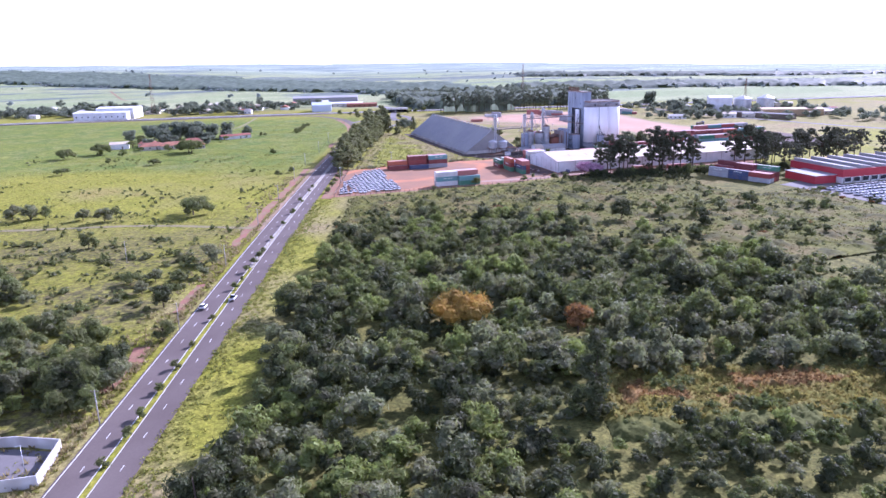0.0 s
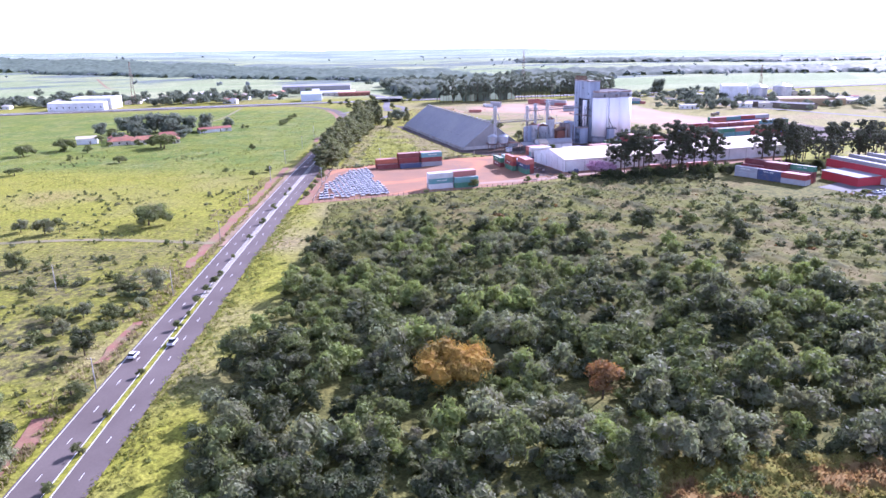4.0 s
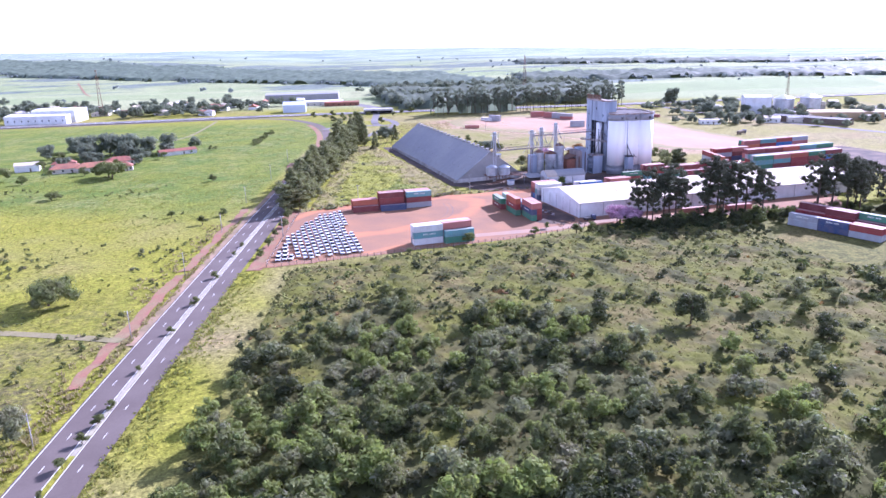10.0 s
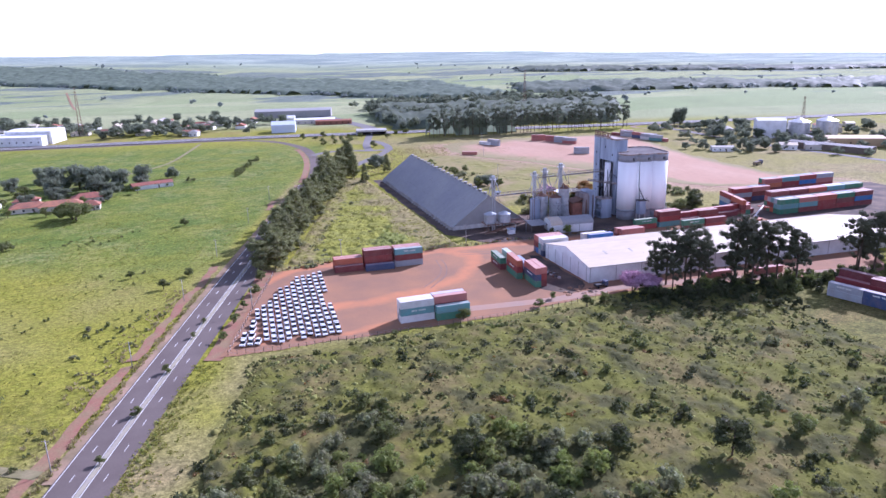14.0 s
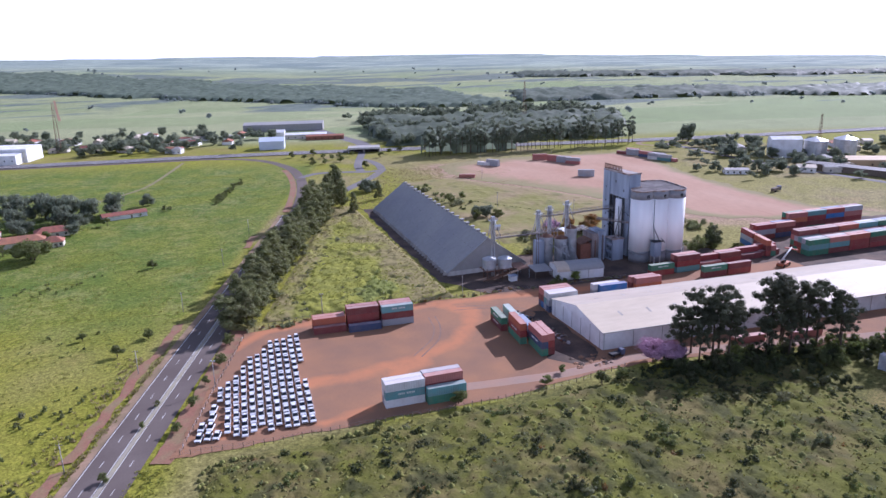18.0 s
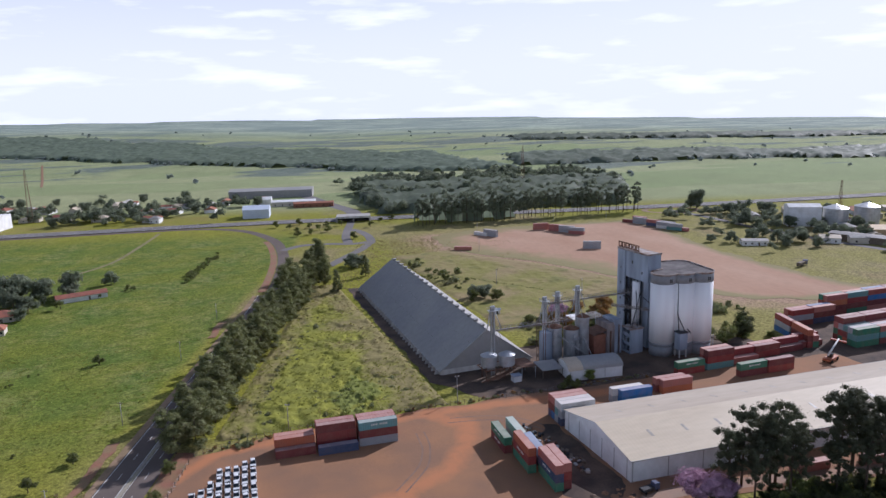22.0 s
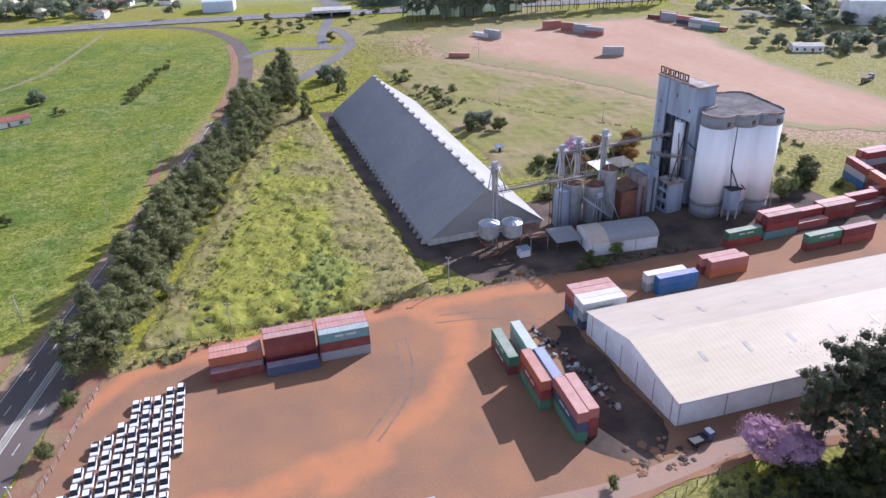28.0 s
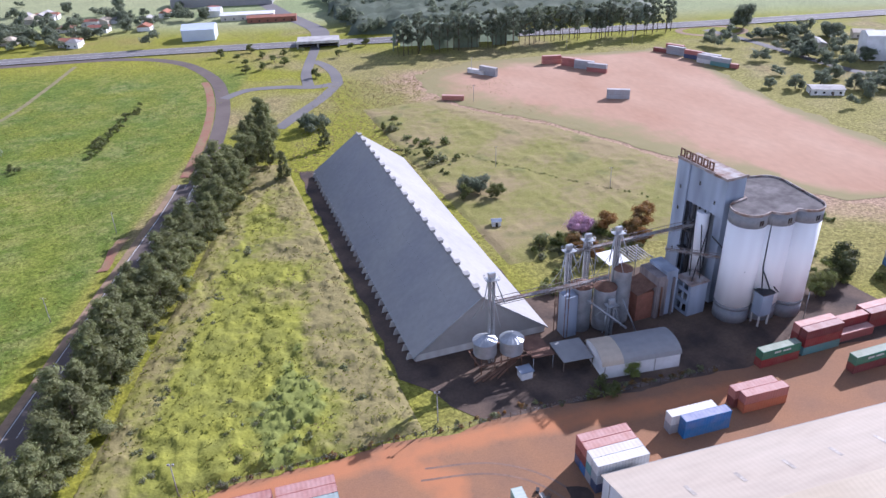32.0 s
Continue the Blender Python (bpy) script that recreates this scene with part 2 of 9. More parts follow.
M["black"] = mat("black_rubber", (0.02, 0.02, 0.02), 0.8, 0, 0.2, 1, 3)
M["car_white"] = mat("white_car_paint", (0.78, 0.78, 0.78), 0.25, 0, 0.04, 3, 3, spec=0.5, rand=0.06)
M["car_grey"] = mat("grey_car_paint", (0.2, 0.21, 0.22), 0.25, 0.2, 0.04, 3, 3, spec=0.5)
M["wood"] = mat("grey_weathered_wood", (0.2, 0.16, 0.12), 0.9, 0, 0.3, 1, 8)
M["bark"] = mat("bark", (0.13, 0.095, 0.07), 0.95, 0, 0.35, 1.5, 6, bump=0.03)
M["pine"] = foliage("pine_needles", (0.115, 0.125, 0.07), (0.088, 0.09, 0.055), 0.3)
M["row"] = foliage("row_leaves", (0.235, 0.25, 0.115), (0.175, 0.18, 0.088), 0.36, through_leaf=(1.15, 1.15, 0.8))
M["wood_leaf"] = foliage("woodland_leaves", (0.18, 0.205, 0.072), (0.135, 0.145, 0.058), 0.38, age=0.3, through_leaf=(1.15, 1.25, 0.85))
M["grey_leaf"] = foliage("grey_green_leaves", (0.25, 0.265, 0.145), (0.205, 0.2, 0.11), 0.4, age=0.4, through_leaf=(1.15, 1.25, 0.85))
M["bright_leaf"] = foliage("bright_leaves", (0.25, 0.29, 0.085), (0.195, 0.215, 0.07), 0.4, age=0.3, through_leaf=(1.15, 1.25, 0.85))
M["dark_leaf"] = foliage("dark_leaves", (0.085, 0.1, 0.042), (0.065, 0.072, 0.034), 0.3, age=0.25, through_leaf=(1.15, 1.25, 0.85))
M["orange_leaf"] = foliage("orange_blossom", (0.5, 0.3, 0.05), (0.27, 0.2, 0.05), 0.35)
M["pink_leaf"] = foliage("pink_blossom", (0.56, 0.36, 0.46), (0.45, 0.27, 0.36), 0.3)
# far and mid leaves are paled: the haze before them is put into colour
M["far_leaf"] = foliage("haze_paled_leaves", (0.3, 0.34, 0.31), (0.25, 0.29, 0.27), 0.5)
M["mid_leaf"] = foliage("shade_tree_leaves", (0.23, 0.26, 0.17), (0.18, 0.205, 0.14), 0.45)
M["tan"] = foliage("dry_tan_twigs", (0.27, 0.165, 0.07), (0.19, 0.14, 0.065), 0.35, through_leaf=(1.5, 1.15, 0.6))


# ---- mesh helpers ----
def mesh_of(name, verts, faces, *mats):
    me = bpy.data.meshes.new(name)
    me.from_pydata([tuple(v) for v in verts], [], faces)
    for m in mats:
        me.materials.append(M[m] if isinstance(m, str) else m)
    return me


def part(name, data, material, parent, label="", m=None):
    """Links a bmesh or a mesh as one object under a thing."""
    if isinstance(data, bmesh.types.BMesh):
        me = bpy.data.meshes.new(name)
        data.to_mesh(me)
        data.free()
        data = me
    if material and not data.materials:
        data.materials.append(M[material] if isinstance(material, str) else material)
    ob = new(name, data)
    ob.parent = parent
    if m is not None:
        ob.matrix_basis = m
    if label:
        ob["label"] = label
    return ob


def thing(name, label, category, m, group="", kind=""):
    ob = new(name)
    ob.empty_display_size = 0.2
    ob.matrix_basis = m
    return tagged(ob, label, category, group, kind)


def box(bm, x0, y0, z0, x1, y1, z1, bevel=0.0):
    """Adds a box to a bmesh."""
    vs = [bm.verts.new(p) for p in ((x0, y0, z0), (x1, y0, z0), (x1, y1, z0), (x0, y1, z0), (x0, y0, z1), (x1, y0, z1), (x1, y1, z1), (x0, y1, z1))]
    fs = [bm.faces.new([vs[i] for i in f]) for f in ((3, 2, 1, 0), (4, 5, 6, 7), (0, 1, 5, 4), (1, 2, 6, 5), (2, 3, 7, 6), (3, 0, 4, 7))]
    if bevel:
        es = {e for f in fs for e in f.edges}
        bmesh.ops.bevel(bm, geom=list(es), offset=bevel, segments=1, affect="EDGES")
    return vs


def boxes(*dims, bevel=0.0):
    bm = bmesh.new()
    for d in dims:
        box(bm, *d, bevel=bevel)
    return bm


def tube(bm, p, q, r, r2=None, n=8, caps=True):
    """Adds a round bar from p to q."""
    p, q = Vector(p), Vector(q)
    r2 = r if r2 is None else r2
    turn = (q - p).to_track_quat("Z", "Y").to_matrix()
    rings = []
    for c, rad in ((p, r), (q, r2)):
        rings.append([bm.verts.new(c + turn @ Vector((rad * math.cos(2 * math.pi * i / n), rad * math.sin(2 * math.pi * i / n), 0))) for i in range(n)])
    for i in range(n):
        f = bm.faces.new((rings[0][i], rings[0][(i + 1) % n], rings[1][(i + 1) % n], rings[1][i]))
        f.smooth = True
    if caps:
        bm.faces.new(rings[0][::-1]), bm.faces.new(rings[1])
    return bm


def prism(bm, pts, z0, z1):
    """Adds an upright prism over a plan outline, anticlockwise."""
    a, b = [bm.verts.new((x, y, z0)) for x, y in pts], [bm.verts.new((x, y, z1)) for x, y in pts]
    n = len(pts)
    for i in range(n):
        bm.faces.new((a[i], a[(i + 1) % n], b[(i + 1) % n], b[i]))
    bm.faces.new(a[::-1]), bm.faces.new(b)
    return bm


def hull(bm, quad_a, quad_b):
    """Adds a six-sided solid between two quads of the same winding."""
    a, b = [bm.verts.new(p) for p in quad_a], [bm.verts.new(p) for p in quad_b]
    for i in range(4):
        bm.faces.new((a[i], a[(i + 1) % 4], b[(i + 1) % 4], b[i]))
    bm.faces.new(a[::-1]), bm.faces.new(b)
    return bm


def sheet(name, pts, material, lift, label, category, edge=0.0, kind="structure", step=6.0, seed=0, grid=0.0):
    """A patch of ground over an outline in plan, with a ragged edge, that follows the lie of the land."""
    rnd = random.Random(seed)
    out = []
    for (x0, y0), (x1, y1) in zip(pts, pts[1:] + pts[:1]):
        n = max(1, int(math.hypot(x1 - x0, y1 - y0) / step))
        for i in range(n):
            f = i / n
            jx = noise.noise((x0 + (x1 - x0) * f, (y0 + (y1 - y0) * f) * 1.0, seed * 7.3)) if not edge else noise.noise(((x0 + (x1 - x0) * f) / 9, (y0 + (y1 - y0) * f) / 9, seed * 7.3))
            jy = noise.noise(((x0 + (x1 - x0) * f) / 9 + 50, (y0 + (y1 - y0) * f) / 9, seed * 7.3))
            out.append((x0 + (x1 - x0) * f + edge * jx * 1.6 + rnd.uniform(-0.3, 0.3) * edge, y0 + (y1 - y0) * f + edge * jy * 1.6 + rnd.uniform(-0.3, 0.3) * edge))
    bm = bmesh.new()
    bm.faces.new([bm.verts.new((x, y, 0)) for x, y in out])
    bmesh.ops.triangulate(bm, faces=bm.faces[:])
    if grid:
        for k in (0, 1):
            lo_, hi_ = min(p[k] for p in out), max(p[k] for p in out)
            for i in range(1, int((hi_ - lo_) / grid) + 1):
                co_, no_ = [0, 0, 0], [0, 0, 0]
                co_[k], no_[k] = lo_ + i * grid, 1
                bmesh.ops.bisect_plane(bm, geom=bm.verts[:] + bm.edges[:] + bm.faces[:], plane_co=co_, plane_no=no_)
    for v in (57, 123, 190, 285, 380, 455):
        geom = bm.verts[:] + bm.edges[:] + bm.faces[:]
        bmesh.ops.bisect_plane(bm, geom=geom, plane_co=(ST * v, CT * v, 0), plane_no=(ST, CT, 0))
    for v in bm.verts:
        v.co.z = float(gz(v.co.x, v.co.y)) + lift
    bmesh.ops.recalc_face_normals(bm, faces=bm.faces[:])
    for f in bm.faces:
        if f.normal.z < 0:
            f.normal_flip()
    me = bpy.data.meshes.new(name)
    bm.to_mesh(me)
    bm.free()
    me.materials.append(M[material])
    return tagged(new(name, me), label, category, kind=kind)


def ribbon(name, line, half, material, lift, label, category, kind="structure", parent=None, thick=0.0):
    """A strip along a line in plan (u, v, or x, y points given as world pairs)."""
    bm = bmesh.new()
    pts = []
    for (x0, y0), (x1, y1) in zip(line, line[1:]):
        n = max(1, int(math.hypot(x1 - x0, y1 - y0) / 12))
        pts += [(x0 + (x1 - x0) * i / n, y0 + (y1 - y0) * i / n) for i in range(n)]
    pts.append(line[-1])
    rows = []
    for i, (x, y) in enumerate(pts):
        a, b = pts[max(i - 1, 0)], pts[min(i + 1, len(pts) - 1)]
        dx, dy = b[0] - a[0], b[1] - a[1]
        d = math.hypot(dx, dy)
        nx, ny = dy / d, -dx / d
        rows.append([bm.verts.new((x + nx * s * half, y + ny * s * half, float(gz(x + nx * s * half, y + ny * s * half)) + lift)) for s in (-1, 1)])
    for a, b in zip(rows, rows[1:]):
        bm.faces.new((a[0], a[1], b[1], b[0]))
    if thick:
        bmesh.ops.recalc_face_normals(bm, faces=bm.faces[:])
        r = bmesh.ops.extrude_face_region(bm, geom=bm.faces[:])
        for v in r["geom"]:
            if isinstance(v, bmesh.types.BMVert):
                v.co.z += thick
        bmesh.ops.recalc_face_normals(bm, faces=bm.faces[:])
    ob = part(name, bm, material, parent)
    return tagged(ob, label, category, kind=kind) if not parent else ob


def smooth_line(pts, n=8):
    """Catmull-Rom through plan points."""
    P = [pts[0], *pts, pts[-1]]
    out = []
    for i in range(1, len(P) - 2):
        p0, p1, p2, p3 = (np.array(P[k], float) for k in (i - 1, i, i + 1, i + 2))
        for k in range(n):
            t = k / n
            q = 0.5 * (2 * p1 + (p2 - p0) * t + (2 * p0 - 5 * p1 + 4 * p2 - p3) * t * t + (3 * p1 - p0 - 3 * p2 + p3) * t ** 3)
            out.append((float(q[0]), float(q[1])))
    out.append(tuple(pts[-1]))
    return out


# ---- the ground: one sheet to the horizon ----
def axis(lo, hi, far_lo, far_hi, d, grow=1.06):
    mid = list(np.arange(lo, hi + 0.1, d))
    g, x, k = [], hi, d
    while x < far_hi:
        k *= grow
        x += k
        g.append(min(x, far_hi))
    h, x, k = [], lo, d
    while x > far_lo:
        k *= grow
        x -= k
        h.append(max(x, far_lo))
    return np.array(h[::-1] + mid + g)


ua, va = axis(-300, 420, -4800, 4800, 3.0), axis(60, 900, -1200, 4900, 3.0)
GU, GV = np.meshgrid(ua, va)
GX, GY = CT * GU + ST * GV, -ST * GU + CT * GV
n1, n2, n3 = tint_noise(GX, GY, 40, 1), tint_noise(GX, GY, 13, 2), tint_noise(GX, GY, 4, 3)
GZ = gz(GX, GY) + (n3 - 1.05) * 0.09 * step(GV, 40, 60) * (1 - step(GV, 900, 1000))
road_band = np.abs(GU + 72.5 + 0.012 * (GV - 250)) < 14
GZ -= np.where(road_band & (GV < 700), 0.2, 0.0)
nu, nv = len(ua), len(va)
gi = np.arange(nu * nv).reshape(nv, nu)
gf = np.stack([gi[:-1, :-1], gi[:-1, 1:], gi[1:, 1:], gi[1:, :-1]], -1).reshape(-1, 4)
RAD = np.hypot(GU, GV - 150)
gf = gf[(RAD.ravel()[gf] < 4700).all(1)]
gm = bpy.data.meshes.new("ground")
gm.vertices.add(nu * nv)
gm.vertices.foreach_set("co", np.stack([GX, GY, GZ], -1).ravel().astype(np.float32))
gm.loops.add(gf.size)
gm.loops.foreach_set("vertex_index", gf.ravel().astype(np.int32))
gm.polygons.add(len(gf))
gm.polygons.foreach_set("loop_start", np.arange(0, gf.size, 4, dtype=np.int32))
gm.update(calc_edges=True)
gm.shade_smooth()
# kinds of cover: lush grass, dry grass, bare soil, far woods; the farthest land is tinted as by haze
left = 1 - step(GU, -92, -86)
lush = left * step(GV + (n1 - 0.5) * 40, 440, 500) * (1 - step(GV, 800, 860)) * (0.75 + 0.5 * (n2 - 0.5))
dry = np.clip(0.25 + (n1 - 0.5) * 1.7 + (n2 - 0.5) * 1.2, 0, 1) * (1 - 0.85 * lush)
east = step(GX, 225, 255) * step(GY, 440, 480) * (1 - step(GV, 850, 900))
strip = step(GX, 95, 110) * (1 - step(GX, 190, 215)) * step(GY, 440, 470) * (1 - step(GV, 640, 700)) * step(GU, -62, -50)
dry = np.clip(dry * (1 - 0.7 * strip) * (1 - 0.5 * east) * (1 - 0.65 * left) + 0.6 * east, 0, 1)
soil = step(n1 * 0.5 + n2 * 0.5, 0.72, 0.85) * 0.3 * (1 - lush)
# darker scrub and wood floor, the trees' shade put into the colour too
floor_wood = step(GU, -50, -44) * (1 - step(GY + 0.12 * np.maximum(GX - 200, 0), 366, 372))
belt = np.exp(-((GV - (1640 + 0.00012 * (GU + 60) ** 2 + 120 * (tint_noise(GX, GY, 260, 31) - 0.5))) / 150) ** 2)
belt2 = np.exp(-((GV - (1390 + 90 * (tint_noise(GX, GY, 200, 33) - 0.5))) / 60) ** 2) * step(GU, -60, 40)
belt3 = np.exp(-((GV - (2250 + 0.0001 * GU ** 2)) / 130) ** 2)
far_wood = 0.06 * belt + 0.04 * belt2 + 0.14 * belt3 - 0.13 * (1 - step(GV, 1250, 1450)) * 1.0
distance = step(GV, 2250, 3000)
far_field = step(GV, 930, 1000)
dust = np.zeros_like(GX)
for (x0, y0), (x1, y1) in zip(((284, 745), (290, 700), (318, 640), (352, 560), (376, 520), (412, 500)), ((290, 700), (318, 640), (352, 560), (376, 520), (412, 500), (450, 488))):
    f = np.clip(((GX - x0) * (x1 - x0) + (GY - y0) * (y1 - y0)) / ((x1 - x0) ** 2 + (y1 - y0) ** 2), 0, 1)
    dust = np.maximum(dust, np.exp(-(np.hypot(GX - x0 - f * (x1 - x0), GY - y0 - f * (y1 - y0)) / 24) ** 2))
rough = left * (1 - step(GV + (n1 - 0.5) * 60, 280, 360)) * (0.45 + 0.55 * step(0.5 * n1 + 0.5 * n2, 0.35, 0.6))
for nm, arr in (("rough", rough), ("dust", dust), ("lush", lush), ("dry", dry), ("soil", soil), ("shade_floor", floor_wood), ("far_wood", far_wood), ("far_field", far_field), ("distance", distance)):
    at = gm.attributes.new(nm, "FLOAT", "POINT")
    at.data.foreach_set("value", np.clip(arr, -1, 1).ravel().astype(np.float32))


def ground_material():
    m = bpy.data.materials.new("grassland")
    m.use_nodes = True
    n, l = m.node_tree.nodes, m.node_tree.links
    b = n["Principled BSDF"]
    b.inputs["Roughness"].default_value, b.inputs["Specular IOR Level"].default_value = 0.95, 0.1
    geo = n.new("ShaderNodeNewGeometry")

    def tex(scale, detail):
        t = n.new("ShaderNodeTexNoise")
        t.inputs["Scale"].default_value, t.inputs["Detail"].default_value = scale, detail
        l.new(geo.outputs["Position"], t.inputs["Vector"])
        return t.outputs[0]

    def remap(s, a, c, lo=0.0, hi=1.0):
        r = n.new("ShaderNodeMapRange")
        for k, v in zip(("From Min", "From Max", "To Min", "To Max"), (a, c, lo, hi)):
            r.inputs[k].default_value = v
        l.new(s, r.inputs[0])
        return r.outputs[0]

    def mixc(f, a, c):
        x = n.new("ShaderNodeMix")
        x.data_type = "RGBA"
        l.new(f, x.inputs["Factor"])
        for k, v in (("A", a), ("B", c)):
            if isinstance(v, tuple):
                x.inputs[k].default_value = (*v, 1)
            else:
                l.new(v, x.inputs[k])
        return x.outputs["Result"]

    def att(k):
        a = n.new("ShaderNodeAttribute")
        a.attribute_name = k
        return a.outputs["Fac"]

    def mul(a, c):
        x = n.new("ShaderNodeMath")
        x.operation = "MULTIPLY"
        l.new(a, x.inputs[0]), l.new(c, x.inputs[1])
        return x.outputs[0]

    fine, mid, big = tex(1.6, 4), tex(0.22, 4), tex(0.03, 3)
    col = mixc(remap(mid, 0.35, 0.65), (0.205, 0.21, 0.024), (0.255, 0.245, 0.034))
    col = mixc(att("dry"), col, mixc(remap(mid, 0.4, 0.65), (0.29, 0.245, 0.105), (0.215, 0.185, 0.08)))
    col = mixc(att("lush"), col, mixc(remap(mid, 0.38, 0.62), (0.085, 0.135, 0.022), mixc(remap(big, 0.4, 0.6), (0.12, 0.17, 0.028), (0.19, 0.21, 0.065))))
    col = mixc(mul(att("rough"), remap(tex(0.5, 5), 0.33, 0.56)), col, mixc(remap(mid, 0.4, 0.6), (0.09, 0.086, 0.03), (0.135, 0.115, 0.05)))
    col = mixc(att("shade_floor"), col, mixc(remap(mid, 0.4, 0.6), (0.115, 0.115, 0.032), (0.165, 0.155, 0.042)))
    col = mixc(mul(att("soil"), remap(fine, 0.4, 0.6)), col, (0.28, 0.15, 0.08))
    dsum = n.new("ShaderNodeMath")
    dsum.operation = "ADD"
    l.new(att("dust"), dsum.inputs[0]), l.new(tex(0.09, 6), dsum.inputs[1])
    col = mixc(remap(dsum.outputs[0], 0.72, 1.4, 0.0, 0.9), col, (0.38, 0.255, 0.175))
    mp = n.new("ShaderNodeMapping")
    mp.inputs["Rotation"].default_value = (0, 0, radians(19.5))
    mp.inputs["Scale"].default_value = (0.0022, 0.0058, 0)
    l.new(geo.outputs["Position"], mp.inputs[0])
    cells = n.new("ShaderNodeTexVoronoi")
    cells.inputs["Scale"].default_value = 1.3
    l.new(mp.outputs[0], cells.inputs["Vector"])
    sepc = n.new("ShaderNodeSeparateColor")
    l.new(cells.outputs["Color"], sepc.inputs[0])
    # far fields and woods in paled tones, some haze put into their colour
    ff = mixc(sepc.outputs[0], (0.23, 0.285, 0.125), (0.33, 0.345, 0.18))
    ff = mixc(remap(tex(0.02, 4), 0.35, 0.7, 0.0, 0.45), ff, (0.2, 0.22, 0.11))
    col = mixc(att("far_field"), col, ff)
    woods = n.new("ShaderNodeTexNoise")
    woods.inputs["Scale"].default_value, woods.inputs["Detail"].default_value, woods.inputs["Roughness"].default_value = 1.6, 7, 0.62
    l.new(mp.outputs[0], woods.inputs["Vector"])
    add = n.new("ShaderNodeMath")
    add.operation = "ADD"
    l.new(woods.outputs[0], add.inputs[0]), l.new(att("far_wood"), add.inputs[1])
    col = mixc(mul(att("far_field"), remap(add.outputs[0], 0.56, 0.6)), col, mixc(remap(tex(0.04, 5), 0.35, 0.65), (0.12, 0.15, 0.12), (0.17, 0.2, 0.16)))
    # towards the horizon the ground colour itself carries the haze
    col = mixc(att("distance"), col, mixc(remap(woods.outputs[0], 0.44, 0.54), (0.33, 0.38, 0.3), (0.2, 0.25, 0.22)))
    h = n.new("ShaderNodeHueSaturation")
    l.new(remap(mul(fine, tex(0.7, 3)), 0.12, 0.4, 0.55, 1.45), h.inputs["Value"])
    l.new(col, h.inputs["Color"])
    l.new(h.outputs[0], b.inputs["Base Color"])
    bp = n.new("ShaderNodeBump")
    bp.inputs["Strength"].default_value, bp.inputs["Distance"].default_value = 0.8, 0.25
    l.new(fine, bp.inputs["Height"])
    l.new(bp.outputs[0], b.inputs["Normal"])
    return m


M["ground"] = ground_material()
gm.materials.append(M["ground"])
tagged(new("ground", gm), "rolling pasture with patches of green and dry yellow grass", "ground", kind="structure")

# ---- the road: two carriageways and a planted median ----
ROAD = [W(-67.2, -60), W(-68.2, 120), W(-71.0, 285), W(-72.4, 400), W(-73.5, 560), W(-74.5, 640), W(-82, 715), W(-94, 772), W(-112, 818), W(-145, 858), W(-190, 872), W(-260, 862), W(-420, 838), W(-700, 800)]
road_line = smooth_line(ROAD, 10)


def offset(line, d):
    out = []
    for i, (x, y) in enumerate(line):
        a, b = line[max(i - 1, 0)], line[min(i + 1, len(line) - 1)]
        k = math.hypot(b[0] - a[0], b[1] - a[1])
        out.append((x + (b[1] - a[1]) / k * d, y - (b[0] - a[0]) / k * d))
    return out


def until(line, v):
    return [p for p in line if UV(*p)[1] <= v and UV(*p)[0] > -130]


straight = until(road_line, 650)
bend = [p for p in road_line if p not in straight[:-1]]
road = ribbon("road", offset(straight, -4.2), 3.7, "asphalt", 0.02, "grey asphalt carriageway with dashed white lines", "road")
road2 = ribbon("road", offset(straight, 3.9), 3.3, "asphalt", 0.02, "grey asphalt carriageway with an overgrown edge", "road")
road3 = ribbon("road", bend, 3.9, "asphalt", 0.03, "curving asphalt road that joins the highway", "road")
planted = [q for q in straight if UV(*q)[1] < 262]
paved = [q for q in straight if UV(*q)[1] > 245]
ribbon("median", planted, 0.62, "ground", -0.05, "raised grassy median strip between the carriageways", "median", thick=0.16)
ribbon("median", paved, 0.5, "kerb", -0.05, "raised gravel and concrete median strip", "median", thick=0.18)
for d, r in ((-7.4, road), (-0.85, road), (0.85, road2)):
    ribbon("edge_line", offset(straight, d), 0.1, "paint", 0.032, "", "", parent=r)


def dash_mesh():
    return mesh_of("lane_dash", [(-0.08, -1.8, 0), (0.08, -1.8, 0), (0.08, 1.8, 0), (-0.08, 1.8, 0)], [(0, 1, 2, 3)], "paint")


dash = dash_mesh()
for d, r in ((-4.2, road), (3.7, road2)):
    line, acc, want = offset(straight, d), 0.0, 4.0
    for (x0, y0), (x1, y1) in zip(line, line[1:]):
        k = math.hypot(x1 - x0, y1 - y0)
        while want <= acc + k:
            f = (want - acc) / k
            x, y = x0 + (x1 - x0) * f, y0 + (y1 - y0) * f
            part("lane_dash", dash, None, r, m=pose(x, y, float(gz(x, y)) + 0.033, 0, 0, math.degrees(math.atan2(-(x1 - x0), y1 - y0))))
            want += 12.3
        acc += k

# ---- earth surfaces ----
for a_, b_, w_ in ((160, 186, 3.0), (212, 238, 2.4), (285, 372, 3.4), (374, 470, 3.2), (575, 600, 3.0)):
    n_ = int((b_ - a_) / 6)
    pl = [W(-80.6 - 0.0105 * (a_ + (b_ - a_) * i / n_ - 120) - (1.5 if b_ < 300 else 3.2), a_ + (b_ - a_) * i / n_) for i in range(n_ + 1)]
    sheet("verge", [(x - w_ * 0.5, y - 0.3) for x, y in pl] + [(x + w_ * 0.7, y) for x, y in pl[::-1]], "red_earth", 0.04, "patch of bare red earth beside the road", "verge", edge=1.1, seed=a_, step=3.0)
